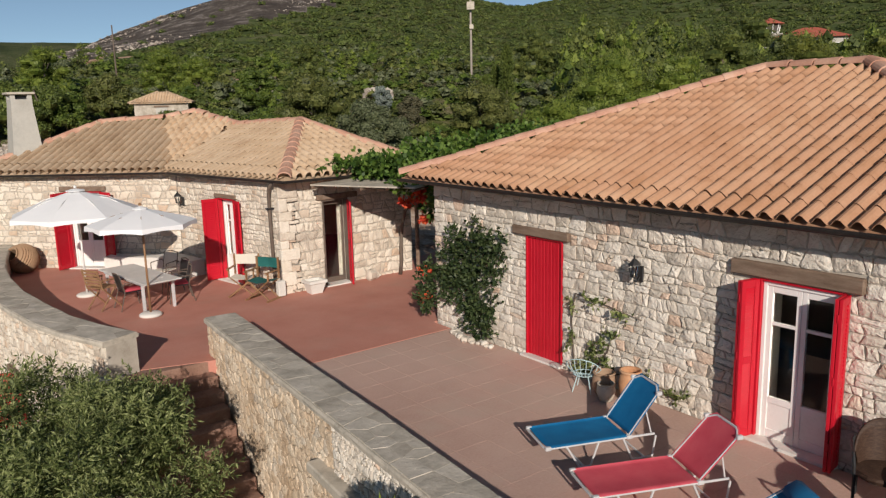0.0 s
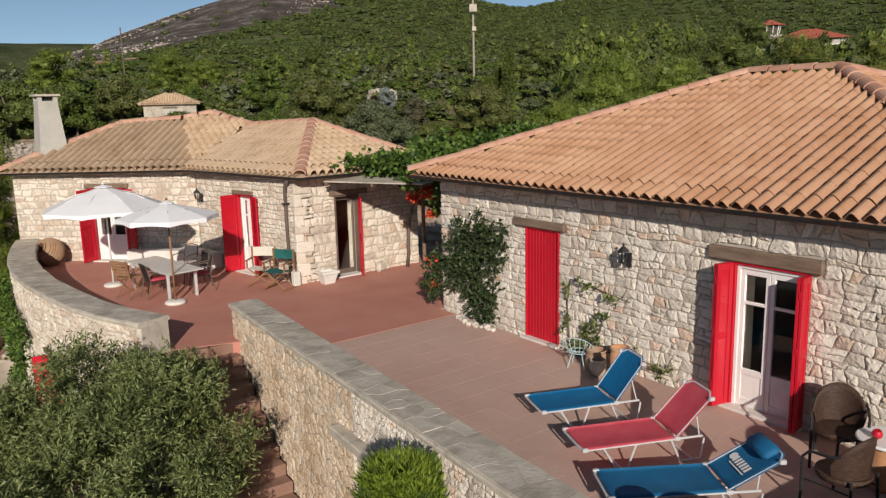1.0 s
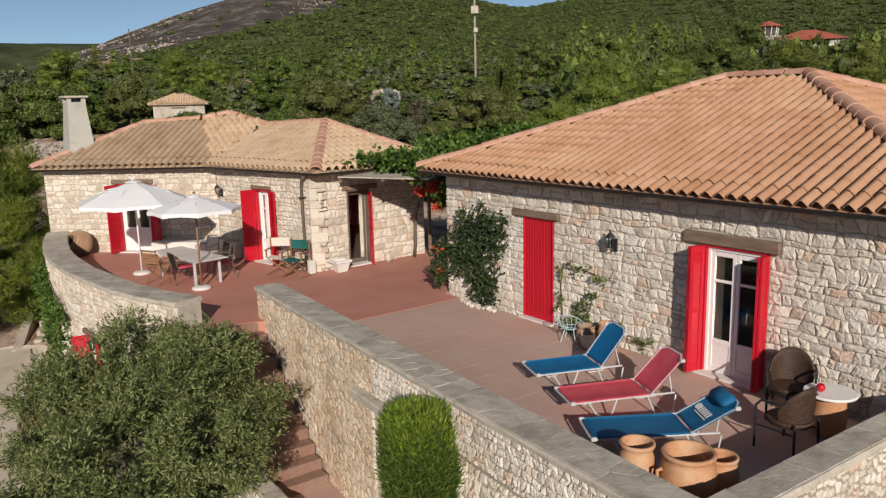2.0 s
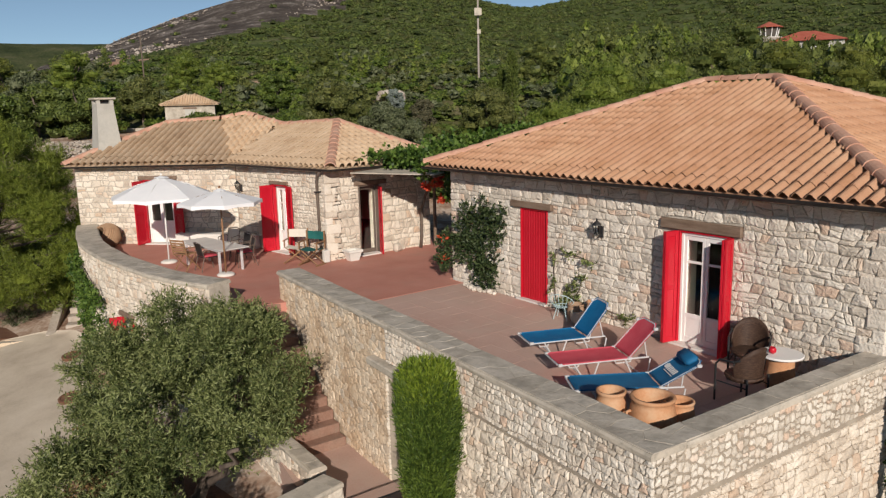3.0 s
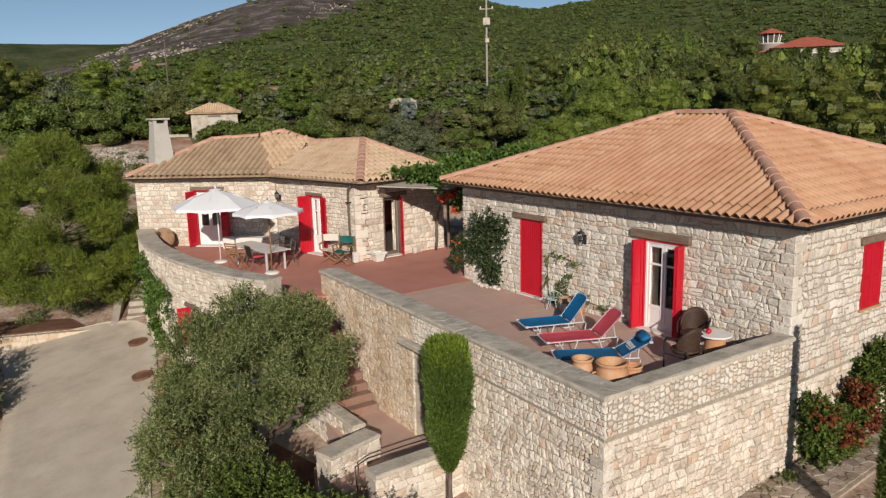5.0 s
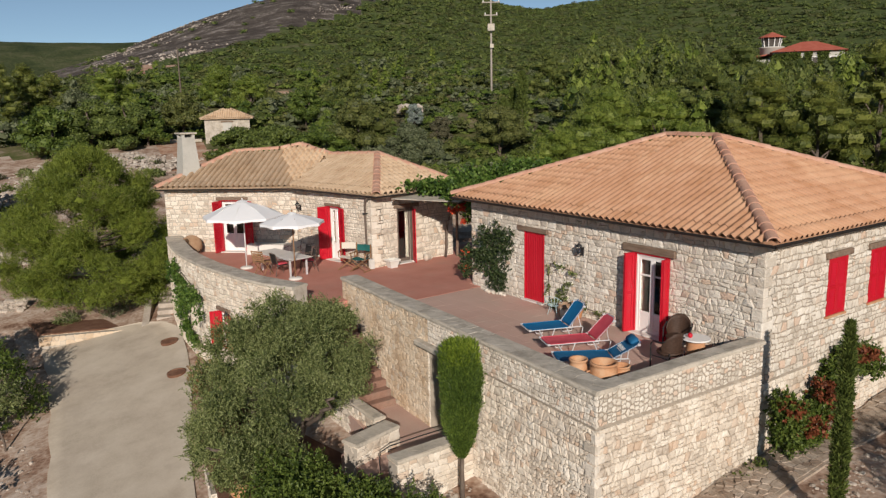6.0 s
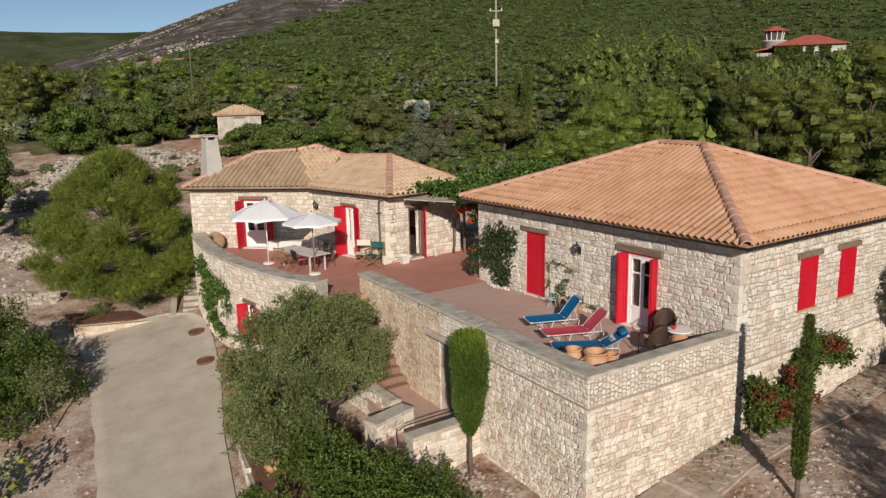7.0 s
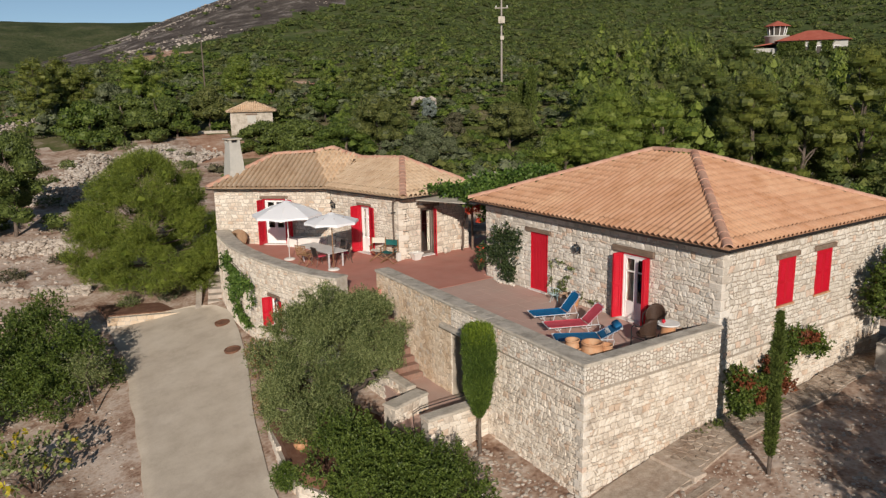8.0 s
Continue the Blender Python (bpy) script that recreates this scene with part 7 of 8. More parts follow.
def puffs(blobs, count, length, width, rs, tilt=0.55, core=0.80, shell=0.2, up=0.0, coarse=False):
    """Leaf tufts lying over the skins of clumps, so that each clump is lit as a rounded mass."""
    b0 = np.array(blobs, float)
    wt = b0[:, 3] * b0[:, 4] + b0[:, 4] * b0[:, 5]
    pick = rs.choice(len(b0), count, p=wt / wt.sum())
    b = b0[pick]
    d = unit(rs.normal(size=(count, 3)))
    d[:, 2] = np.where((d[:, 2] < -0.2) & (rs.rand(count) < 0.7), -d[:, 2], d[:, 2])
    r = 1.06 - shell * rs.rand(count) ** 1.5 + 0.10 * np.sin(d[:, 0] * 6 + pick) * np.sin(d[:, 1] * 5 + 2 * pick)
    c = b[:, :3] + d * b[:, 3:] * r[:, None]
    nrm = unit(unit(d / b[:, 3:]) + rs.normal(size=(count, 3)) * tilt)
    ax = unit(np.cross(nrm, rs.normal(size=(count, 3)) + np.array([0.0, 0.0, 0.0])) + np.array([0, 0, up]) + 0.3 * d)
    side = unit(np.cross(nrm, ax))
    ln = length * rs.uniform(0.6, 1.4, size=(count, 1))
    wd = width * rs.uniform(0.6, 1.4, size=(count, 1))
    q = np.stack([c - ax * ln * 0.5, c + side * wd * 0.5, c + ax * ln * 0.5, c - side * wd * 0.5], axis=1)
    return np.concatenate([q, cores(blobs, core, rs, coarse)]) if core else q


def crown(name, quads, mat, parent, label=""):
    ob = new(name, quads_mesh(name, quads, mat))
    ob.parent = parent
    if label:
        ob["label"] = label
    return ob


def clumps(blobs, per, size, rs):
    """Breaks big ellipsoids into smaller clumps over their skins."""
    out = []
    for x, y, z, rx, ry, rz in blobs:
        d = unit(rs.normal(size=(per, 3)))
        for q in d:
            k = rs.uniform(0.62, 0.9)
            s_ = size * rs.uniform(0.75, 1.25)
            out.append((x + q[0] * rx * k, y + q[1] * ry * k, z + q[2] * rz * k, s_ * rx, s_ * ry, s_ * rz))
    return out


def limb(g, pts, r0, r1, rs, wob_=0.06, sides=7, steps=4):
    """A crooked tapering limb through the given points."""
    out = []
    pts = [np.array(p, float) for p in pts]
    for a, b in zip(pts, pts[1:]):
        for k in range(steps):
            out.append(a + (b - a) * k / steps + (rs.normal(size=3) * wob_ if k else 0))
    out.append(pts[-1])
    n = len(out)
    g.tube(out, [r0 + (r1 - r0) * i / (n - 1) for i in range(n)], sides)


# olive tree below the terrace wall
def olive_tree():
    rs = rng_of(21)
    ob = thing("olive_tree", "spreading old olive tree with silvery green leaves", "tree", 0.60, 7.6, -2.75)
    g = Geo()
    limb(g, [(0, 0, -0.3), (-0.05, 0, 0.35), (-0.2, -0.1, 0.8)], 0.20, 0.15, rs, 0.03)
    limb(g, [(-0.2, -0.1, 0.75), (-0.55, -0.45, 0.75), (-0.8, -0.4, 1.25), (-1.2, -0.5, 1.9)], 0.12, 0.05, rs, 0.05)
    limb(g, [(-0.2, -0.1, 0.75), (0.25, 0.1, 1.0), (0.7, 0.3, 1.2), (1.0, 0.4, 2.2), (1.1, 0.4, 3.0)], 0.12, 0.04, rs, 0.05)
    limb(g, [(-0.2, -0.1, 0.8), (-0.2, 0.6, 1.6), (0.1, 1.2, 2.6)], 0.10, 0.04, rs)
    limb(g, [(-0.8, -0.4, 1.2), (-1.6, -0.6, 1.2), (-2.3, -0.6, 1.4)], 0.06, 0.03, rs)
    limb(g, [(0.25, 0.1, 1.0), (0.2, -1.0, 1.7), (0.2, -1.6, 2.2)], 0.07, 0.03, rs)
    g.make("trunk", M_BARK, ob, "gnarled grey-brown trunk", True)
    bl = [(0.55, 0.8, 2.98, 1.1, 1.15, 1.0), (0.2, 1.6, 2.85, 1.1, 1.0, 1.0), (-0.35, 0.9, 2.1, 1.2, 1.1, 1.0), (0.85, 0.0, 2.1, 0.9, 1.0, 0.95),
          (-0.45, -0.4, 2.2, 1.2, 1.0, 0.85), (-1.4, -0.3, 1.6, 1.15, 1.1, 0.9), (-2.0, -0.1, 1.4, 0.7, 0.65, 0.5), (0.75, -0.75, 2.45, 0.8, 0.7, 0.6),
          (-1.1, -1.1, 1.5, 0.6, 0.6, 0.45), (-1.6, 0.7, 1.4, 0.75, 0.8, 0.55), (1.45, 0.7, 2.15, 0.75, 0.8, 0.7), (1.3, 1.5, 2.5, 0.7, 0.7, 0.6), (1.5, 0.1, 2.5, 0.65, 0.65, 0.6), (1.15, 0.8, 3.15, 0.85, 0.85, 0.7), (1.5, 1.3, 2.95, 0.6, 0.7, 0.55), (0.8, 2.2, 2.85, 0.75, 0.8, 0.75), (0.2, 2.7, 2.75, 0.85, 0.85, 0.8), (-0.5, 2.2, 2.4, 0.9, 0.9, 0.9), (-1.75, -0.95, 0.95, 0.75, 0.75, 0.5), (-1.15, -1.35, 1.0, 0.7, 0.6, 0.5), (-2.1, -0.6, 1.05, 0.6, 0.6, 0.45)]
    crown("crown", sprays(clumps(bl, 15, 0.27, rs), 13600, 14, 0.078, 0.019, rs, 0.26, 0.8, 0.45, 0.25), M_OLIVE, ob)
    return ob


olive_tree()


def pine_tree(name, label, x, y, z, h, blobs, mat, seed, count, needle=0.16, per=16, spray=0.30, group="", width=0.011):
    rs = rng_of(seed)
    ob = thing(name, label, "tree", x, y, z, 0, group)
    g = Geo()
    limb(g, [(0, 0, -0.4), (0.05, 0.0, h * 0.5), (0, 0.05, h * 0.92)], 0.05 * h ** 0.6 + 0.03, 0.03, rs, 0.04)
    for bx, by, bz, rx, ry, rz in blobs:
        limb(g, [(0, 0, max(0.2, bz * 0.8)), (bx * 0.8, by * 0.8, bz)], 0.05, 0.02, rs, 0.04, 5, 3)
    g.make("trunk", M_BARK, ob, "", True)
    crown("crown", sprays(clumps(blobs, 14, 0.27, rs), count, per, needle, width, rs, spray, 0.6, 0.9, 0.2), mat, ob)
    return ob


def young_pine():
    rs = rng_of(31)
    ob = thing("pine_tree", "bushy bright green young pine in the soil bed", "tree", -0.08, 25.7, -2.8)
    g = Geo()
    limb(g, [(0, 0, -0.4), (0.05, 0.0, 3.0), (0, 0.05, 6.2)], 0.15, 0.03, rs, 0.04)
    bl = []
    for k in range(165):
        t = (k + rs.rand()) / 165
        z = 0.95 + 5.7 * t
        rmax = float(np.interp(t, [0, 0.12, 0.35, 0.6, 0.8, 1.0], [3.0, 3.75, 3.7, 3.05, 2.1, 0.6]))
        a = k * 2.4 + rs.uniform(-0.5, 0.5)
        rr = rmax * (0.45 + 0.5 * rs.rand() ** 0.6)
        s_ = rs.uniform(0.40, 0.70) * (1.0 - 0.30 * t)
        bl.append((rr * math.cos(a), rr * math.sin(a), z, s_ * 1.1, s_ * 1.1, s_ * 0.72))
        if k % 3 == 0:
            limb(g, [(0, 0, max(0.3, z - 0.6)), (rr * 0.9 * math.cos(a), rr * 0.9 * math.sin(a), z - 0.1)], 0.05, 0.02, rs, 0.04, 5, 3)
    g.make("trunk", M_BARK, ob, "", True)
    crown("crown", np.concatenate([sprays(bl, 23000, 11, 0.17, 0.014, rs, 0.24, 0.30, 1.6, 0.22), puffs(bl, 1500, 0.20, 0.022, rs, 0.7, 0.52, 0.6, 0.9, True)]), M_PINE_Y, ob)


young_pine()


def round_shrub(name, label, x, y, z, blobs, mat, seed, count, per=10, leaf=0.07, width=0.035, spray=0.25, category="shrub", group="", stems=True, flowers=None, shell=0.4, lumps=0):
    rs = rng_of(seed)
    ob = thing(name, label, category, x, y, z, 0, group)
    if stems:
        for bx, by, bz, rx, ry, rz in blobs[:6]:
            g = Geo()
            limb(g, [(bx * 0.15, by * 0.15, -0.15), (bx * 0.5, by * 0.5, bz * 0.5), (bx, by, bz)], 0.035, 0.012, rs, 0.03, 5, 3)
            g.make("stem", M_BARK, ob, "", True)
    skin = clumps(blobs, lumps, 0.34, rs) if lumps else blobs
    crown("foliage", sprays(skin, count, per, leaf, width, rs, spray, shell, 0.25, 0.22), mat, ob)
    if flowers:
        m2, cnt, lf = flowers
        crown("blossom", sprays(blobs, cnt, 8, lf, lf * 0.7, rs, 0.12, 0.12, 0.2, 0.22), m2, ob)
    return ob


round_shrub("lentisk_bush", "dense dark green bush below the retaining wall", -0.62, 3.68, -3.05,
            [(0, 0, 1.05, 1.3, 1.2, 1.0), (0.8, 0.5, 0.95, 0.85, 0.85, 0.8), (-0.7, 0.7, 1.15, 0.9, 0.9, 0.8), (0.7, -0.6, 0.9, 0.9, 0.9, 0.8), (-0.6, -0.7, 1.0, 0.9, 0.9, 0.9), (0.3, 1.2, 1.25, 0.8, 0.75, 0.75), (0.1, 1.9, 1.2, 0.75, 0.7, 0.7), (1.5, -0.6, 0.7, 0.85, 0.8, 0.7), (1.3, -1.5, 0.7, 0.9, 0.9, 0.7), (0.4, -1.6, 0.8, 0.9, 0.9, 0.8)],
            M_LENTISK, 41, 7000, 12, 0.072, 0.034, 0.22, lumps=14)
round_shrub("lentisk_bush", "large rounded dark green bush beside the drive", -6.3, 19.0, -4.1,
            [(0, 0, 1.75, 2.3, 2.2, 1.7), (1.2, -1.3, 1.3, 1.5, 1.4, 1.3), (-1.5, -0.6, 1.3, 1.8, 1.6, 1.3), (0.9, 1.0, 2.0, 1.6, 1.5, 1.5), (-1.6, 1.4, 1.9, 1.7, 1.6, 1.3), (0.1, -2.2, 0.9, 1.5, 1.2, 1.0), (-2.6, -1.8, 1.0, 1.5, 1.4, 1.1)],
            M_LENTISK, 42, 6200, 11, 0.10, 0.045, 0.28, lumps=15)


def clipped_cypress(x, y, z):
    rs = rng_of(51)
    ob = thing("columnar_cypress", "clipped column of bright green cypress on a bare stem", "tree", x, y, z)
    g = Geo()
    limb(g, [(0.02, 0, -0.2), (0, 0, 0.7), (0, 0, 2.2)], 0.06, 0.035, rs, 0.006)
    g.make("trunk", M_BARK, ob, "", True)
    n = 6500
    t = rs.rand(n) ** 0.9
    zz = 0.98 + t * 2.45
    prof = np.interp(t, [0, 0.08, 0.22, 0.45, 0.75, 0.9, 0.97, 1.0], [0.04, 0.13, 0.26, 0.33, 0.36, 0.34, 0.29, 0.18])
    a = rs.rand(n) * 2 * np.pi
    rr = prof * (1 - 0.5 * rs.rand(n) ** 2) * (1 + 0.08 * np.sin(a * 3 + zz * 4) + 0.06 * np.sin(a * 7 - zz * 9))
    c = np.stack([np.cos(a) * rr, np.sin(a) * rr, zz], 1)
    out = np.stack([np.cos(a), np.sin(a), np.zeros(n)], 1)
    per = 10
    tw = unit(out * 0.30 + np.array([0, 0, 1.0]) + rs.normal(size=(n, 3)) * 0.16)
    base = c[:, None, :] + tw[:, None, :] * rs.rand(n, per, 1) * 0.20 + rs.normal(size=(n, per, 3)) * 0.008
    ax = unit(tw[:, None, :] + rs.normal(size=(n, per, 3)) * 0.38)
    side = unit(np.cross(ax, rs.normal(size=(n, per, 3))))
    ln, wd = 0.085 * rs.uniform(0.7, 1.4, size=(n, per, 1)), 0.0075
    q = np.stack([base, base + ax * ln * 0.5 + side * wd, base + ax * ln, base + ax * ln * 0.5 - side * wd], axis=2)
    fresh = t + rs.normal(size=n) * 0.06 > 0.90
    crown("crown", q[~fresh].reshape(-1, 4, 3), M_CYP, ob)
    crown("new_growth", q[fresh].reshape(-1, 4, 3), M_LIME, ob, "lime green fresh growth at the top")
    return ob


clipped_cypress(2.78, 4.1, -2.8)


def slim_cypress(x, y, z, h, r, seed, n=2600, label="slender dark green young cypress", needle=0.10):
    rs = rng_of(seed)
    ob = thing("slender_cypress", label, "tree", x, y, z)
    g = Geo()
    limb(g, [(0, 0, -0.2), (0, 0, h * 0.5), (0, 0, h * 0.9)], 0.012 * h + 0.01, 0.012, rs, 0.01)
    g.make("trunk", M_BARK, ob, "", True)
    t = rs.rand(n)
    zz = h * (0.13 + 0.87 * t)
    prof = r * np.interp(t, [0, 0.1, 0.4, 0.7, 0.9, 1.0], [0.45, 0.8, 1.0, 0.8, 0.45, 0.05])
    a = rs.rand(n) * 2 * np.pi
    rr = prof * (1 - 0.4 * rs.rand(n) ** 2) * (1 + 0.25 * np.sin(a * 2 + zz * 3.1))
    c = np.stack([np.cos(a) * rr, np.sin(a) * rr, zz], 1)
    out = np.stack([np.cos(a), np.sin(a), np.zeros(n)], 1)
    per = 8
    base = c[:, None, :] + rs.normal(size=(n, per, 3)) * 0.02 * h / 4
    ax = unit(out[:, None, :] * 0.5 + np.array([0, 0, 1.0]) + rs.normal(size=(n, per, 3)) * 0.4)
    side = unit(np.cross(ax, rs.normal(size=(n, per, 3))))
    ln, wd = needle * rs.uniform(0.7, 1.3, size=(n, per, 1)), needle * 0.12
    q = np.stack([base, base + ax * ln * 0.5 + side * wd, base + ax * ln, base + ax * ln * 0.5 - side * wd], axis=2)
    crown("crown", q.reshape(-1, 4, 3), M_SHRUB, ob)
    return ob


slim_cypress(6.80, -1.75, float(ground_z(6.8, -1.75)) - 0.05, 3.95, 0.10, 52, 1700)


# plants on and against the walls
def wall_plant(name, label, face, patches, mat, seed, count, leaf, width, out=0.12, category="climber", stems=(), flowers=None, per=8):
    """A climber: leaf sprays in flat patches on a wall face, (u, z, half-width, half-height)."""
    rs = rng_of(seed)
    ob = thing(name, label, category)
    bl = []
    for u, z, a, b in patches:
        p = face.at(u, z, out)
        ax, ay = abs(face.d.x) * a + abs(face.n.x) * out, abs(face.d.y) * a + abs(face.n.y) * out
        bl.append((p.x, p.y, p.z, max(ax, 0.06), max(ay, 0.06), b))
    for st in stems:
        Geo().tube([face.at(u, z, 0.02) for u, z in st], 0.012, 5, 0.006).make("stem", M_BARK, ob, "", True)
    crown("foliage", sprays(bl, count, per, leaf, width, rs, 0.18, 0.7, 0.2, 0.3), mat, ob)
    if flowers:
        m2, cnt, lf, sub = flowers
        fb = []
        for u, z, a, b in sub:
            p = face.at(u, z, out + 0.1)
            fb.append((p.x, p.y, p.z, a, a, b))
        crown("blossom", sprays(fb, cnt, 8, lf, lf * 0.6, rs, 0.1, 0.7, 0.2, 0.2), m2, ob)
    return ob


wall_plant("climbing_jasmine", "dark glossy climber spread over the house wall", F_W,
           [(9.25, 1.25, 0.42, 0.55), (8.75, 1.35, 0.45, 0.6), (8.25, 1.45, 0.33, 0.5), (8.95, 0.75, 0.45, 0.5), (8.5, 0.55, 0.4, 0.45), (8.6, 0.2, 0.28, 0.25), (8.02, 1.85, 0.10, 0.26), (9.5, 0.8, 0.22, 0.35), (8.75, 1.9, 0.12, 0.22), (9.2, 1.75, 0.12, 0.2), (8.4, 1.85, 0.12, 0.2)],
           M_CREEPER, 61, 560, 0.085, 0.045, 0.10, stems=[[(8.5, 0.0), (8.6, 0.7), (8.8, 1.6)], [(8.45, 0.0), (8.3, 0.8), (8.2, 1.7)], [(8.55, 0), (8.9, 0.6), (9.2, 1.3)]], per=9)
wall_plant("sparse_climber", "thin green climber trailing along the stone wall", F_W,
           [(6.42, 0.55, 0.05, 0.22), (6.40, 1.05, 0.04, 0.12), (5.78, 0.62, 0.10, 0.07), (5.62, 0.74, 0.08, 0.10), (5.95, 0.42, 0.16, 0.07), (5.7, 0.30, 0.16, 0.05), (5.05, 0.27, 0.25, 0.035), (4.5, 0.22, 0.2, 0.03), (6.0, 1.22, 0.22, 0.03), (5.4, 1.12, 0.15, 0.03), (6.15, 0.15, 0.16, 0.12)],
           M_OLIVE, 62, 105, 0.07, 0.05, 0.05, stems=[[(6.35, 0), (6.42, 0.8), (6.35, 1.25), (5.7, 1.18), (5.1, 1.10)], [(6.0, 0.1), (5.7, 0.5), (5.6, 0.85)], [(6.0, 0.05), (5.3, 0.27), (4.4, 0.2)]], per=7)
wall_plant("hanging_creeper", "loose bright green creeper hanging down the curved wall", F_P2[5],
           [(1.5, 0.0, 0.5, 0.28), (0.9, -0.25, 0.4, 0.2), (0.35, -0.35, 0.4, 0.2), (-0.3, -0.4, 0.45, 0.18), (-1.0, -0.45, 0.35, 0.18), (-1.5, -0.5, 0.18, 0.35), (-1.65, -0.95, 0.12, 0.3), (0.6, -0.7, 0.25, 0.5), (0.45, -1.3, 0.22, 0.45), (0.15, -1.8, 0.35, 0.25), (-0.5, -1.95, 0.35, 0.14), (-1.0, -2.1, 0.25, 0.12), (-0.4, -0.6, 0.16, 0.4), (1.1, -1.1, 0.2, 0.7), (-0.1, -1.1, 0.10, 0.4)],
           M_VINE, 63, 820, 0.085, 0.055, 0.13, stems=[[(1.0, 0.1), (0.6, -0.6), (0.4, -1.4), (-0.5, -1.95), (-1.1, -2.1)], [(0.8, 0.0), (-0.2, -0.15), (-1.0, -0.25), (-1.6, -0.8)]])
wall_plant("trumpet_vine", "climber with orange trumpet flowers at the house corner", F_W,
           [(9.9, 0.95, 0.12, 0.3), (9.95, 0.6, 0.15, 0.2), (10.0, 0.4, 0.12, 0.15)], M_CREEPER, 64, 160, 0.08, 0.045, 0.2,
           flowers=(M_FLOWER, 16, 0.055, [(9.85, 1.05, 0.10, 0.12), (9.9, 0.55, 0.14, 0.10), (9.8, 0.85, 0.06, 0.05)]))
wall_plant("red_tinged_shrub", "arching shrub with green and rust-red leaves on the end wall", F_S,
           [(HX1 - 8.75, -1.35, 0.42, 0.55), (HX1 - 9.1, -1.8, 0.7, 0.4), (HX1 - 8.6, -0.9, 0.32, 0.35), (HX1 - 9.7, -1.5, 0.6, 0.5), (HX1 - 10.2, -1.0, 0.42, 0.4), (HX1 - 10.6, -0.6, 0.38, 0.36), (HX1 - 11.1, -0.35, 0.45, 0.3), (HX1 - 11.8, -0.4, 0.45, 0.3), (HX1 - 12.3, -0.75, 0.38, 0.32), (HX1 - 9.5, -2.0, 0.6, 0.28)],
           M_LENTISK, 65, 2300, 0.075, 0.045, 0.34, "shrub", flowers=(M_RUST, 620, 0.085, [(HX1 - 8.6, -0.9, 0.28, 0.2), (HX1 - 9.9, -0.8, 0.3, 0.25), (HX1 - 10.3, -1.4, 0.4, 0.2), (HX1 - 11.3, -0.25, 0.4, 0.12), (HX1 - 9.2, -1.4, 0.4, 0.2)]), per=10)
wall_plant("low_red_shrub", "low reddish shrub at the foot of the end wall", F_RS,
           [(0.35, -2.15, 0.4, 0.22), (0.9, -2.25, 0.3, 0.18)], M_SHRUB, 66, 320, 0.07, 0.045, 0.25, "shrub",
           flowers=(M_RUST, 60, 0.08, [(0.3, -2.25, 0.4, 0.12)]))


# shrubs round the drive and the lower walls
round_shrub("flowering_shrub", "loose green shrub with straw-brown dry tips beside the lower wall", 0.45, 12.6, -2.95,
            [(0, 0, 0.7, 0.75, 0.9, 0.6), (0.1, 1.1, 0.55, 0.6, 0.8, 0.5), (-0.2, -1.2, 0.55, 0.7, 0.8, 0.5), (0.3, 2.1, 0.45, 0.5, 0.6, 0.4)], M_OLIVE, 71, 1100, 10, 0.07, 0.03, 0.22, flowers=(M_STRAW, 150, 0.07))
round_shrub("straw_shrub", "small straw-coloured shrub at the edge of the drive", -0.55, 10.4, -3.1, [(0, 0, 0.35, 0.5, 0.6, 0.35), (0.1, 0.7, 0.3, 0.4, 0.4, 0.3)], M_STRAW, 72, 420, 8, 0.06, 0.022, 0.2)
round_shrub("round_bush", "small round green bush in a kerbed bed", -1.75, 6.6, -3.5, [(0, 0, 0.38, 0.34, 0.34, 0.34)], M_CYP, 73, 700, 10, 0.05, 0.02, 0.10)
round_shrub("fig_sapling", "young fig with broad yellowing leaves", -7.1, 11.9, -4.0,
            [(0, 0, 0.9, 0.9, 0.8, 0.6), (-0.8, -0.5, 0.8, 0.8, 0.7, 0.6), (0.7, 0.5, 0.6, 0.6, 0.6, 0.4), (-0.4, 0.9, 0.7, 0.7, 0.7, 0.5)], M_OLIVE, 74, 150, 4, 0.17, 0.10, 0.3, flowers=(M_YELLOW, 14, 0.16))


def sapling():
    rs = rng_of(75)
    ob = thing("young_tree", "thin young tree with a sparse grey-green crown", "tree", -4.75, 15.9, -3.98)
    g = Geo()
    limb(g, [(0, 0, -0.1), (-0.12, 0.1, 0.7), (-0.15, 0.15, 1.5)], 0.035, 0.02, rs, 0.01)
    for k in range(6):
        limb(g, [(-0.15, 0.15, 1.0 + k * 0.12), (-0.15 + rs.uniform(-0.5, 0.5), 0.15 + rs.uniform(-0.5, 0.5), 1.6 + k * 0.15)], 0.014, 0.006, rs, 0.02, 4, 3)
    g.make("trunk", M_BARK, ob, "pale slanting trunk", True)
    crown("crown", sprays([(-0.15, 0.15, 1.75, 0.65, 0.6, 0.6), (0.1, 0.3, 1.4, 0.5, 0.5, 0.35)], 420, 9, 0.07, 0.022, rs, 0.22, 0.8), M_OLIVE, ob)


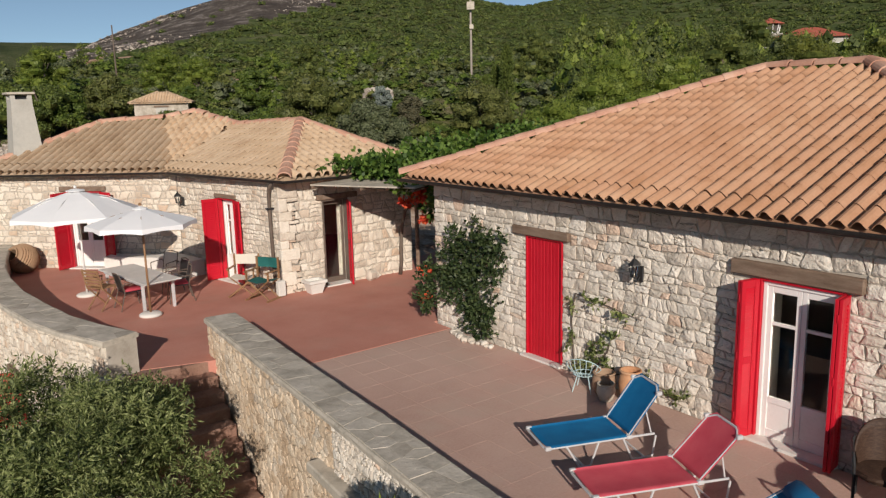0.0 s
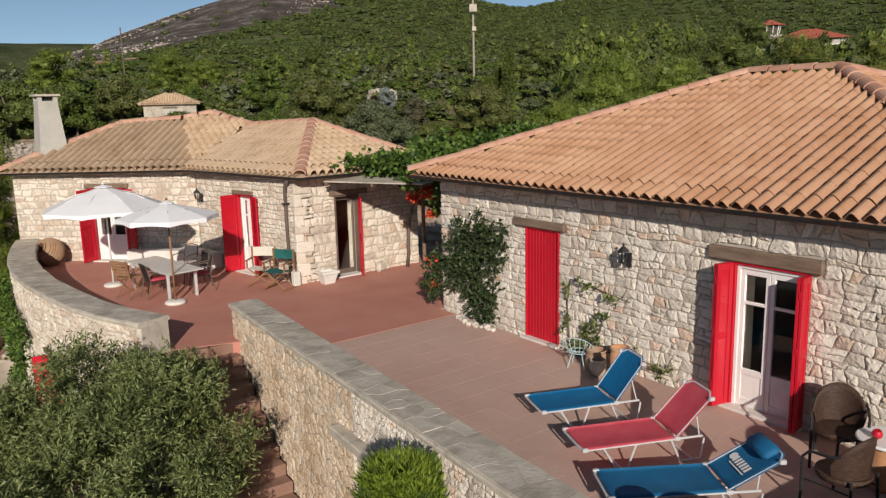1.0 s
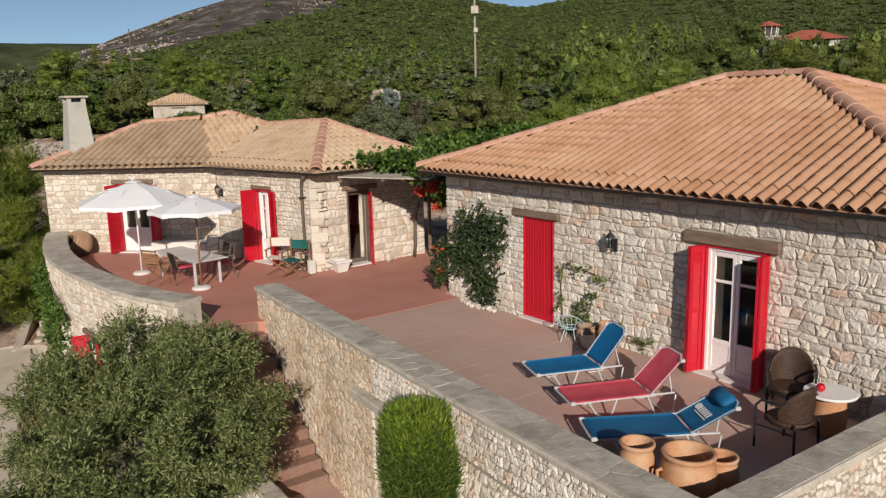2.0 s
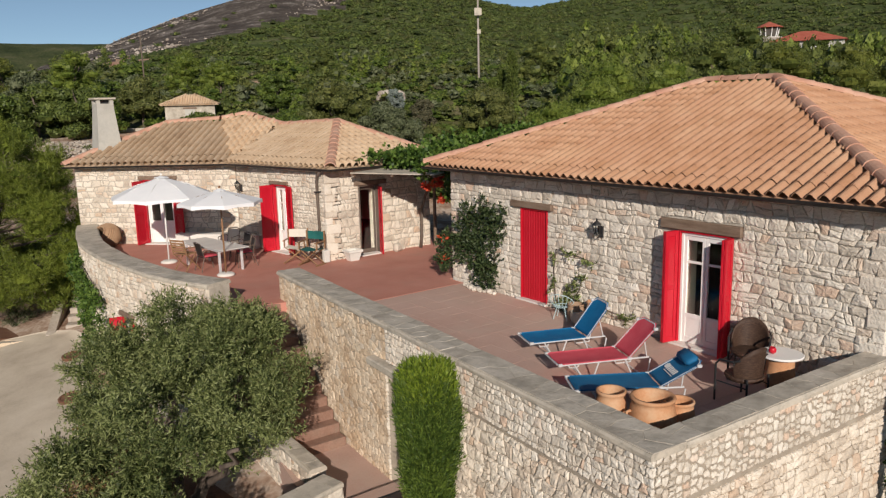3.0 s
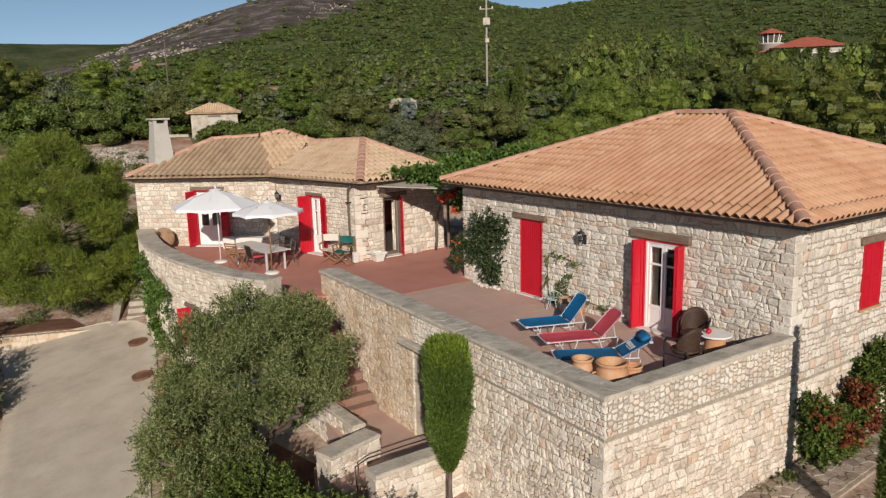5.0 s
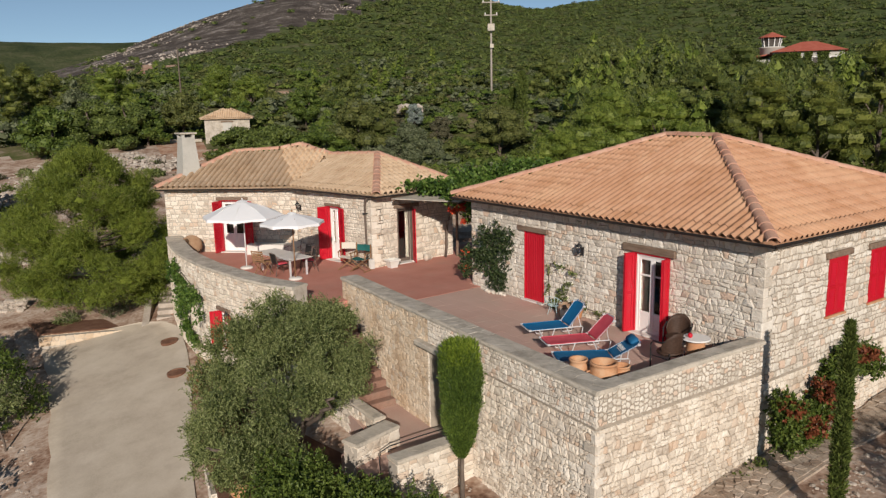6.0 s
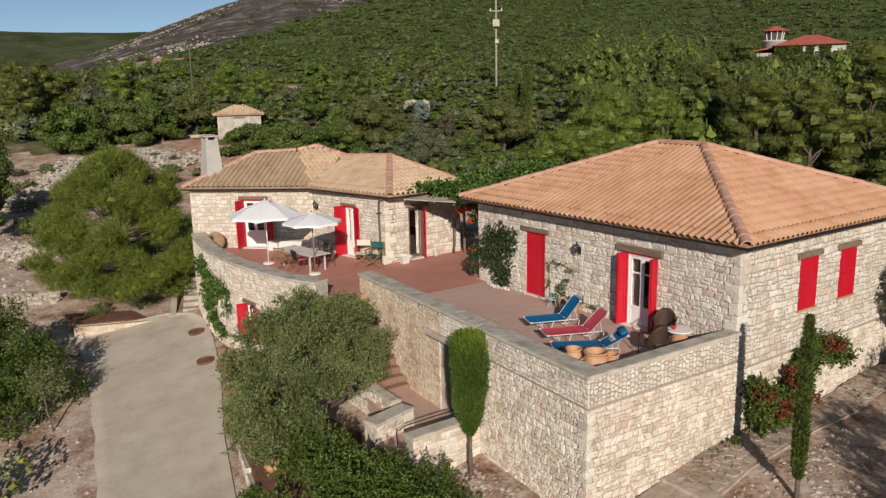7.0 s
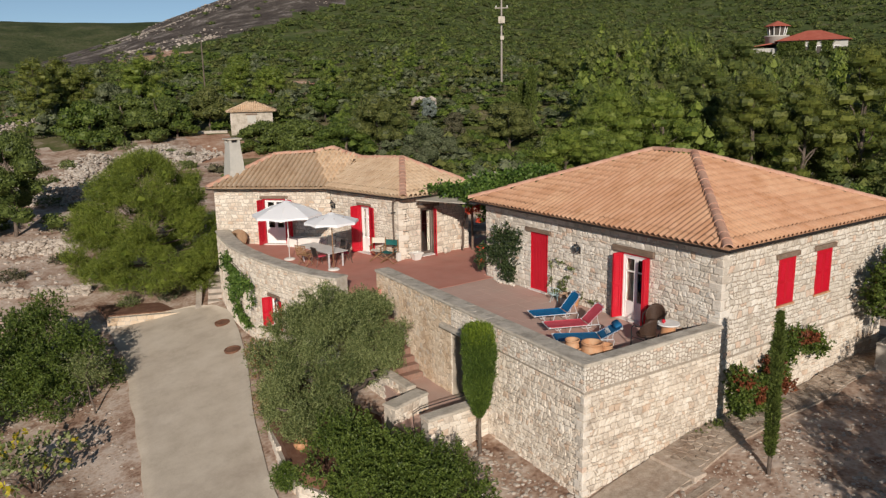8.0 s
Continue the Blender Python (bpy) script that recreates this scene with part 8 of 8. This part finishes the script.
sapling()
round_shrub("corner_tree", "leafy tree by the far corner of the near house", 14.9, -0.5, -2.1,
            [(0, 0, 2.9, 0.8, 0.7, 0.7), (0.5, 0.2, 2.2, 0.9, 0.8, 0.6), (0.9, -0.2, 3.2, 0.8, 0.7, 0.6), (1.3, 0.2, 2.5, 0.8, 0.8, 0.7), (0.1, -0.2, 3.3, 0.7, 0.6, 0.5), (0.8, 0.1, 3.6, 0.7, 0.6, 0.5)], M_LENTISK, 76, 2000, 10, 0.09, 0.05, 0.25, "tree")
for _i, (x, y, s) in enumerate(((1.1, 26.5, 0.5), (-1.6, 24.9, 0.45), (0.2, 24.6, 0.5), (-2.0, 27.5, 0.35))):
    round_shrub("bed_shrub", "low grey-green shrub in the red soil bed", x, y, -2.85, [(0, 0, 0.3 * s + 0.1, s, s, 0.6 * s)], M_GREY if _i % 2 == 0 else M_OLIVE, 80 + _i, 260, 8, 0.07, 0.025, 0.2, group="shrubs in the soil bed")


# pergola vine between the houses
def pergola_vine():
    rs = rng_of(91)
    ob = thing("grape_vine", "grape vine sprawling over the roof edge between the houses", "climber")
    bl = [(9.2, 13.0, 2.75, 0.9, 0.7, 0.35), (10.3, 13.3, 2.85, 1.0, 0.8, 0.4), (8.6, 13.9, 2.75, 0.7, 0.6, 0.25), (8.9, 12.2, 2.6, 0.6, 0.5, 0.3), (9.7, 11.7, 2.4, 0.7, 0.5, 0.5), (11.3, 12.8, 2.9, 0.9, 0.9, 0.5), (9.0, 11.5, 2.0, 0.35, 0.3, 0.5), (12.4, 12.6, 3.0, 1.0, 0.9, 0.5)]
    g = Geo()
    limb(g, [(9.8, 14.5, 0), (9.8, 14.2, 1.6), (9.6, 13.4, 2.5)], 0.05, 0.03, rs, 0.04)
    g.make("stem", M_BARK, ob, "", True)
    crown("foliage", sprays(bl, 1400, 9, 0.12, 0.10, rs, 0.3, 0.55, 0.3, 0.3, 0.6), M_VINE, ob)
    crown("blossom", sprays([(8.75, 12.05, 2.25, 0.14, 0.14, 0.14), (8.55, 12.3, 2.1, 0.12, 0.12, 0.08), (8.8, 11.9, 1.75, 0.12, 0.12, 0.1)], 60, 8, 0.09, 0.05, rs, 0.1, 0.7), M_FLOWER, ob)


pergola_vine()

# ---------- woods and hillsides ----------
def canopy(kind, seed, far=False):
    """Quads of one tree or bush of the woods, about 1 m in radius, base at the origin; the far ones have fewer, broader tufts."""
    rs = rng_of(seed)
    n, lf = (130, 0.19) if far else (330, 0.115)
    if kind == "bush":
        bl = [(rs.uniform(-.6, .6), rs.uniform(-.6, .6), rs.uniform(.22, .55), rs.uniform(.34, .52), rs.uniform(.34, .52), rs.uniform(.26, .4)) for _ in range(6)]
        return puffs(bl, n, lf, lf * 0.66, rs, 0.62, 0.84, 0.3, 0.2, True)
    if kind == "pine":
        bl = []
        for k in range(10):
            t, a = k / 9, rs.rand() * 6.28
            rr = (0.75 - 0.5 * t) * rs.uniform(0.4, 1)
            bl.append((rr * math.cos(a), rr * math.sin(a), 0.45 + 1.8 * t, 0.42 - 0.12 * t, 0.42 - 0.12 * t, 0.30))
        return puffs(bl, int(n * 2.6), lf * 0.72, lf * 0.34, rs, 0.6, 0.8, 0.4, 0.7, True)
    bl = [(rs.uniform(-.6, .6), rs.uniform(-.6, .6), rs.uniform(.5, 1.45), rs.uniform(.32, .5), rs.uniform(.32, .5), rs.uniform(.28, .42)) for _ in range(8)]
    return puffs(bl, int(n * 1.15), lf, lf * 0.66, rs, 0.62, 0.84, 0.32, 0.2, True)


def spread(quads, places):
    """Copies of one canopy at (x, y, z, size, height, turn)."""
    out = np.empty((len(places), *quads.shape), np.float32)
    for i, (x, y, z, s, h, a) in enumerate(places):
        c, sn = math.cos(a), math.sin(a)
        q = quads
        out[i, ..., 0] = x + s * (c * q[..., 0] - sn * q[..., 1])
        out[i, ..., 1] = y + s * (sn * q[..., 0] + c * q[..., 1])
        out[i, ..., 2] = z + h * q[..., 2]
    return out.reshape(-1, 4, 3)


def free_spot(x, y):
    """Whether the woods may grow here: off the houses, terraces, drive and the open ground to the west."""
    if -3 < x < 19.5 and y < 30 - 0.9 * max(0, x - 8):
        return False
    s = 0.45 * x + 0.89 * y
    if x < 10.5 and s < 62:
        return False
    if red_earth(x, y) or red_earth(x + 1.5, y - 1.5) or red_earth(x - 1.0, y - 2.0):
        return False
    if 11 < x < 20.5 and 44 < y < 62:
        return False
    return True


def polar(az, d):
    a = radians(VIEW_AZ + az)
    return -2 + d * math.sin(a), -3 + d * math.cos(a)


def far_woods():
    rnd = random.Random(9)
    kinds = [("maquis", M_SHRUB, "bush"), ("maquis_oak", M_OAK, "bush"), ("oak_wood", M_OAK, "tree"), ("lentisk_wood", M_LENTISK, "tree"), ("pine_wood", M_PINE, "pine"), ("dark_pine_wood", M_PINE_D, "pine"), ("dry_scrub", M_SAGE, "bush"), ("olive_grove", M_GREY, "tree"), ("lentisk_scrub", M_LENTISK, "bush")]
    sets = {}
    # maquis and trees from behind the houses to the foot of the hills
    for _ in range(7600):
        az, d = rnd.uniform(-37, 37), 30 + 105 * rnd.random() ** 0.85
        x, y = polar(az, d)
        if not free_spot(x, y) or (18 < az < 31 and d > 78):
            continue
        w = float(wob(np.array(x), np.array(y), 9.0, 3.0))
        z = float(ground_z(x, y)) - 0.2
        pick = rnd.random()
        if az > 9 and d > 44 and pick < 0.16:
            k, s = rnd.choice((4, 5, 5)), rnd.uniform(1.2, 2.0)
            h = s * rnd.uniform(1.0, 1.4)
        elif w > 0.4 and pick < 0.10:
            k = rnd.choice((4, 5, 7))
            s = h = rnd.uniform(1.0, 1.6)
        elif pick < 0.50:
            k, s = rnd.choice((0, 0, 1, 8, 8, 2, 3, 6, 7)), rnd.uniform(0.7, 1.6)
            h = s * rnd.uniform(0.65, 0.95)
        else:
            continue
        sets.setdefault((k, d > 64, rnd.randrange(2)), []).append((x, y, z, s, h, rnd.uniform(0, 6.3)))
    made = {}
    for (k, far, j), places in sorted(sets.items()):
        made.setdefault(k, []).append(spread(canopy(kinds[k][2], 100 + 10 * k + j, far), places))
    for k, q in made.items():
        ob = new(kinds[k][0], quads_mesh(kinds[k][0], np.concatenate(q), kinds[k][1]))
        tagged(ob, "dense green wood and scrub below the hills", "woodland", kind="stuff")
    # scrub over the hillsides
    for j, (mat, n, lab) in enumerate(((M_HILL, 6200, "green scrub covering the hillside"), (M_HILL_D, 3800, "dull green scrub covering the hillside"), (M_PINE_D, 1400, "pines and scrub scattered over the hillside"))):
        rs = rng_of(300 + j)
        pl = []
        while len(pl) < n:
            az, d = rs.uniform(-36, 36), 100 + 430 * rs.rand() ** 1.1
            x, y = polar(az, d)
            if az < -4 and d > 330 or (red_earth(x, y) or burnt(x, y, gz(x, y), 0.0)) and rs.rand() < 0.97:
                continue
            s = rs.uniform(0.7, 1.5) * (0.75 + d / 420)
            pl.append((x, y, float(ground_z(x, y)) - 0.3, s, s * rs.uniform(0.55, 1.0), rs.uniform(0, 6.3)))
        rs2 = rng_of(310 + j)
        bl = [(rs2.uniform(-.6, .6), rs2.uniform(-.6, .6), 0.4, .85, .75, .5) for _ in range(1)]
        q = puffs(bl, 34, 0.33, 0.22, rs2, 0.55, 0.85, 0.25, 0.1, True)
        ob = new("hillside_scrub", quads_mesh("hillside_scrub", spread(q, pl), mat))
        tagged(ob, lab, "scrub", kind="stuff")


far_woods()


def wild_tree(name, label, x, y, size, height, kind, mat, seed, group="trees behind the houses"):
    """A single tree that stands out from the woods: many rounded clumps on a forked trunk."""
    rs = rng_of(seed)
    z = float(ground_z(x, y)) - 0.2
    height += 0.2
    ob = thing(name, label, "tree", x, y, z, 0, group)
    g = Geo()
    bl = []
    n = 50 if kind == "pine" else 30
    for k in range(n):
        t = (k + rs.rand()) / n
        a = rs.rand() * 6.283
        if kind == "pine":
            rmax = size * float(np.interp(t, [0, 0.25, 0.6, 0.85, 1], [0.75, 1.0, 0.85, 0.5, 0.12]))
            zz, sq = height * (0.13 + 0.81 * t), 0.62
        elif kind == "bush":
            rmax = size * math.sqrt(max(0.05, 1 - (t * 0.95) ** 2))
            zz, sq = height * (0.12 + 0.74 * t), 0.8
        else:
            rmax = size * math.sqrt(max(0.05, 1 - (2 * t - 0.9) ** 2 * 0.8))
            zz, sq = height * (0.34 + 0.56 * t), 0.75
        rr = rmax * (0.25 + 0.65 * rs.rand() ** 0.6)
        s_ = size * rs.uniform(0.24, 0.38)
        bl.append((rr * math.cos(a), rr * math.sin(a), zz, s_, s_, min(s_ * sq, height * 0.13)))
        if k % 5 == 0 and kind != "bush":
            limb(g, [(0, 0, max(0.3, zz - 0.25 * height)), (rr * 0.9 * math.cos(a), rr * 0.9 * math.sin(a), zz)], 0.03 * size, 0.012 * size, rs, 0.04 * size, 5, 3)
    limb(g, [(0, 0, -0.3), (0.06 * size, 0, 0.45 * height), (0, 0.05, height * 0.9)], 0.055 * size, 0.02 * size, rs, 0.03 * size, 6)
    g.make("trunk", M_BARK, ob, "", True)
    # finer leaves on the nearer trees
    fine = 1.0 if math.hypot(x, y) > 52 else 0.68
    leaf = (0.075 + 0.03 * size) * fine
    more = 1.0 / fine ** 1.8
    if kind == "pine":
        q = np.concatenate([sprays(bl, int(1000 * more), 7, leaf * 1.5, leaf * 0.26, rs, 0.35, 0.4, 1.0, 0.25), puffs(bl, int(3400 * more), leaf * 1.15, leaf * 0.5, rs, 0.6, 0.70, 0.35, 0.6)])
    else:
        q = puffs(bl, int(6500 * more), leaf * 1.3, leaf * 0.8, rs, 0.6, 0.78, 0.3)
    crown("crown", q, mat, ob)
    return ob


# single trees that stand out
for _k, (_x, _y, _s, _h) in enumerate(((30.8, 26.2, 2.3, 5.8), (33.2, 23.6, 2.7, 5.7), (23.2, 22.5, 2.0, 4.2), (24.1, 20.2, 1.7, 4.4), (28.5, 24.5, 2.2, 4.9))):
    wild_tree("pine_tree", "broad sunlit pine behind the near house", _x, _y, _s, _h, "pine", M_PINE, 501 + _k)
for _k, (_x, _y, _s, _h) in enumerate(((37.4, 19.5, 2.3, 7.4), (38.2, 16.3, 2.4, 7.6), (42.0, 14.6, 2.8, 9.6), (44.4, 28.6, 2.6, 6.7), (41.0, 22.5, 2.4, 7.2))):
    wild_tree("pine_tree", "tall pine at the edge of the wood", _x, _y, _s, _h, "pine", (M_PINE_M, M_PINE_M, M_PINE_M, M_PINE_D, M_PINE_D)[_k], 511 + _k)
for _k, (_x, _y, _s, _h) in enumerate(((62.1, 38.3, 3.4, 6.8), (64.7, 57.3, 2.6, 6.2), (56.2, 58.8, 2.8, 5.3), (52.0, 36.0, 2.6, 6.0), (33.7, 66.4, 2.2, 5.2))):
    wild_tree("pine_tree", "dense dark pine standing above the scrub", _x, _y, _s, _h, "pine", M_PINE_D, 521 + _k)
for _k, (_x, _y, _s, _h) in enumerate(((1.8, 76.6, 2.0, 6.6), (4.7, 80.2, 2.0, 6.0), (6.8, 79.9, 1.8, 5.4), (14.0, 84.6, 2.7, 5.2), (27.2, 87.9, 1.9, 4.3), (26.0, 74.5, 2.4, 3.8), (23.5, 77.5, 2.0, 4.2))):
    wild_tree("pine_tree", "pine above the old hillside terraces", _x, _y, _s, _h, "pine", M_PINE_M if _k < 3 else M_PINE, 531 + _k)
wild_tree("olive_tree", "broad rounded oak behind the far house", 22.3, 43.0, 2.3, 4.9, "round", M_OAK, 541)
wild_tree("oak_tree", "compact round green tree in the scrub", 25.5, 59.4, 1.6, 4.3, "round", M_LENTISK, 542)
wild_tree("olive_tree", "dark spreading olive beside the stone hut", 15.1, 63.5, 2.1, 4.2, "round", M_OAK, 543)
wild_tree("olive_tree", "grey-green olive on the old terraces", 7.5, 67.6, 2.2, 5.0, "round", M_GREY, 544)
wild_tree("pale_tree", "pale yellowish tree in the scrub", 27.5, 39.7, 1.1, 3.7, "round", M_SAGE, 545)
wild_tree("silver_shrub", "silvery blue-grey shrub in the scrub", 32.3, 50.9, 0.7, 2.6, "round", M_SILVER, 546)
wild_tree("olive_tree", "grey-green olive above the near roof", 19.1, 30.9, 1.7, 3.9, "round", M_GREY, 547)
wild_tree("oak_tree", "rounded oak in the scrub", 32.1, 38.6, 2.2, 4.0, "round", M_OAK, 548)
for _k, (_az, _d, _h) in enumerate(((4.9, 60, 6.0), (3.4, 58, 4.0), (4.1, 62, 4.4))):
    _x, _y = polar(_az, _d)
    slim_cypress(_x, _y, gz(_x, _y) - 0.2, _h, 0.42, 550 + _k, 700, "dark slender cypress in the scrub", 0.3)
for _k, (_x, _y, _s, _h) in enumerate(((104.0, 56.0, 3.0, 1.9), (107.0, 51.0, 3.2, 2.1), (101.0, 61.0, 2.8, 1.8), (110.0, 47.0, 3.4, 3.4), (98.0, 66.0, 2.6, 2.0), (112.0, 52.5, 2.4, 2.2))):
    wild_tree("oak_tree", "dark rounded tree below the hill villa", _x, _y, _s, _h, "round", M_PINE_D, 580 + _k)
# big bushes on the old terraces and behind the houses
for _k, (_x, _y, _s, _h) in enumerate(((3.6, 60.7, 2.7, 4.4), (6.9, 62.3, 2.9, 4.4), (9.4, 61.1, 2.6, 4.0), (11.4, 61.6, 2.1, 3.4), (15.8, 51.5, 2.4, 2.7), (18.0, 48.9, 2.7, 2.9), (20.0, 44.6, 2.6, 3.0), (-4.6, 39.0, 2.4, 6.6), (-7.0, 58.0, 3.0, 2.8), (21.5, 4.4, 2.4, 4.6), (24.5, 2.5, 2.4, 4.8))):
    wild_tree("wild_bush", "dense dark green wild bush", _x, _y, _s, _h, "bush", M_SHRUB if _k % 3 else M_LENTISK, 560 + _k, "wild bushes")
_rnd2 = random.Random(31)
for _k in range(84):
    _x, _y = _rnd2.uniform(-13, 10), _rnd2.uniform(28.5, 60)
    if _x > -3.5 and _y < 32 or _x > 4 and _y < 42 or red_earth(_x, _y):
        continue
    _s = _rnd2.uniform(0.35, 0.8)
    round_shrub("low_scrub", "low dry scrub on the old terraces", _x, _y, gz(_x, _y) - 0.1, [(0, 0, _s * 0.4, _s, _s, _s * 0.5), (_s * 0.5, _s * 0.2, _s * 0.35, _s * 0.6, _s * 0.6, _s * 0.4)], (M_SAGE, M_SHRUB, M_OLIVE)[_k % 3], 600 + _k, 130, 8, 0.13, 0.05, 0.22, group="low scrub", stems=False)

for _k, (_x, _y) in enumerate(((6.6, -8.6), (11.2, -7.4))):
    round_shrub("carob_tree", "leafy tree whose shade falls on the stony ground", _x, _y, gz(_x, _y), [(0, 0, 2.6, 2.0, 1.6, 0.9), (1.3, 0.5, 2.2, 1.4, 1.2, 0.8), (-1.3, -0.3, 2.3, 1.4, 1.2, 0.8), (0.3, 0.8, 3.3, 1.2, 1.1, 0.6)], M_OAK, 590 + _k, 1500, 9, 0.13, 0.065, 0.3, "tree", "carob trees")

# ---------- pieces of roofs, walls and floors ----------
T_NEAR = tile_mesh(0.2, 0.385, M_TILE)
T_FAR = tile_mesh(0.225, 0.385, M_TILE_P, 1.0, 0.02, True)
lay_tiles(near_roof, RS[0], 0.2, 0.345, T_NEAR, M_TILE_J, 300, 1, 8.0)
lay_tiles(near_roof, RS[1], 0.2, 0.345, T_NEAR, M_TILE_J, 0, 2)
for a, b, k in (((EX0, EY0, EZ), (RX, RY0, RZ), 1), ((EX0, EY1, EZ), (RX, RY1, RZ), 2), ((RX, RY0, RZ), (RX, RY1, RZ), 3), ((EX1, EY0, EZ), (RX, RY0, RZ), 4), ((EX1, EY1, EZ), (RX, RY1, RZ), 5)):
    ridge_line(near_roof, a, b, M_RIDGE, k)
for i, s in enumerate(FS):
    lay_tiles(far_roof, s, 0.225, 0.345, T_FAR, M_TILE_PJ, 150 if i < 2 else 0, 10 + i, 2.5, 0.3)
for k, (a, b) in enumerate(((E_A, R1), (R1, PM), (PM, PK), (PK, PN), (PN, L1), (L1, E_C), (R1, E_D))):
    ridge_line(far_roof, a, b, M_RIDGE, 20 + k, 0.145, lift=0.045)

lay_stones(wall_west, F_W, -0.05, 2.70, [DOOR1, DOOR2, LINT1, LINT2], 0.06, 11, M_STONE, M_STONE_J, near=2.0, big=(1.8, 6, 1.6, 3.2), joint=0.008, proud=0.030)
lay_stones(wall_south, F_S, -0.35, 2.70, [EW1, EW2, (EW1[0] - .16, EW1[1] + .16, EW1[3], EW1[3] + .145), (EW2[0] - .16, EW2[1] + .16, EW2[3], EW2[3] + .145)], 0.068, 12, M_STONE, M_STONE_J, near=F_S.w, big=(1.8, 4, 1.8, 3), first=220, joint=0.018, proud=0.024)
lay_stones(wall_south, F_S, -2.6, -0.40, [], 0.06, 17, M_STONE_W, M_STONE_WJ, near=F_S.w, big=(1.5, 4, 1.5, 3), first=80, joint=0.008, proud=0.026)
lay_stones(retaining_west, F_RW, -3.6, -0.10, [NICHE], 0.06, 13, M_STONE_W, M_STONE_WJ, u1=5.9, near=0.0, big=(1.5, 4, 1.5, 3), first=220, joint=0.010, proud=0.036)
lay_stones(retaining_west, F_RW, -3.6, 0.56, [], 0.06, 18, M_STONE_O, M_STONE_OJ, u0=5.9, near=5.9, big=(2, 4, 2, 3), first=110, squash=1.25, joint=0.004, proud=0.022)
lay_stones(retaining_west, F_RW, -0.06, 0.56, [], 0.056, 14, M_STONE, M_STONE_J, u1=5.9, near=0.0, big=(1.5, 3, 1.4, 2.2), first=80, joint=0.008)
lay_stones(retaining_south, F_RS, -3.6, -0.10, [], 0.06, 15, M_STONE_W, M_STONE_WJ, near=F_RS.w, big=(1.5, 4, 1.5, 3), first=200, joint=0.010, proud=0.038)
lay_stones(retaining_south, F_RS, -0.05, 0.56, [], 0.058, 16, M_STONE, M_STONE_J, near=F_RS.w, big=(2, 2, 2, 2), first=100, squash=1.1, joint=0.017, proud=0.022)
for i, f in enumerate(F_P2):
    lay_stones(parapet_curved, f, -3.4, 0.56, LOWOPEN.get(i, []), 0.06, 30 + i, M_STONE_W, M_STONE_WJ, big=(1.8, 4, 1.8, 3), first=60 if i in (1, 2, 3) else 20, joint=0.014, proud=0.026)
lay_stones(far_wall, F_1, -0.05, 2.58, [FO1], 0.064, 41, M_STONE_W, M_STONE_WJ, big=(2, 5, 1.8, 3), first=110, near=F_1.w, joint=0.017, proud=0.024)
lay_stones(far_wall, F_2, -0.05, 2.58, [FO2], 0.064, 42, M_STONE_W, M_STONE_WJ, big=(2, 5, 1.8, 3), first=110, joint=0.017, proud=0.024)
lay_stones(far_wall, F_3, -0.05, 2.58, [FO3], 0.068, 43, M_STONE_W, M_STONE_WJ, big=(2, 5, 2, 4), first=80, near=F_3.w, joint=0.016, proud=0.030)

# corner stones of the houses and of the retaining wall
_r = random.Random(12)
for wall, cx, cy, top, mat, seed, big in ((wall_west, HX, HY0, 2.68, M_STONE, 1, 1.0), (far_wall, FA[0], FA[1], 2.5, M_STONE_W, 2, 1.15), (retaining_south, P1S[0], P1S[1], -0.12, M_STONE, 3, 0.8)):
    z = -0.02 if top > 0 else -3.3
    k = 0
    while z < top - 0.1:
        h = min(_r.uniform(0.16, 0.32) * big, top - z)
        a, b = (_r.uniform(0.26, 0.42), _r.uniform(0.14, 0.22)) if k % 2 else (_r.uniform(0.14, 0.22), _r.uniform(0.26, 0.42))
        g = Geo().box(-0.008, a * big, -0.008, b * big, 0.004, h - 0.004, None, 0.02)
        g.v = [(x + _r.uniform(-0.008, 0.008), y + _r.uniform(-0.008, 0.008), q + _r.uniform(-0.008, 0.008)) for x, y, q in g.v]
        ob = g.make("quoin", mat, wall)
        ob.matrix_basis = pose(cx, cy, z)
        z += h
        k += 1

# slabs of the worn part of the terrace
_r = random.Random(23)
rows = 18
for i in range(rows):
    y0, y1 = 1.06 + i * 0.498, 1.06 + (i + 1) * 0.498 - 0.004
    x0 = 3.74 + 0.047 * i * 0.5 + 0.02
    u = 3.5
    while u < 8.0:
        a, b = max(u, x0), min(u + 0.5, 7.99)
        if b - a > 0.04:
            Geo().box(a, b - 0.004, y0, y1, -0.012, _r.uniform(-0.0006, 0.0006)).make("slab", M_TERR_PINK, terrace_near)
        u += 0.5

for _s in HUT_SLOPES:
    lay_tiles(hut, _s, 0.225, 0.345, T_FAR, M_TILE_PJ, 0, 61, 0.0, 0.5)
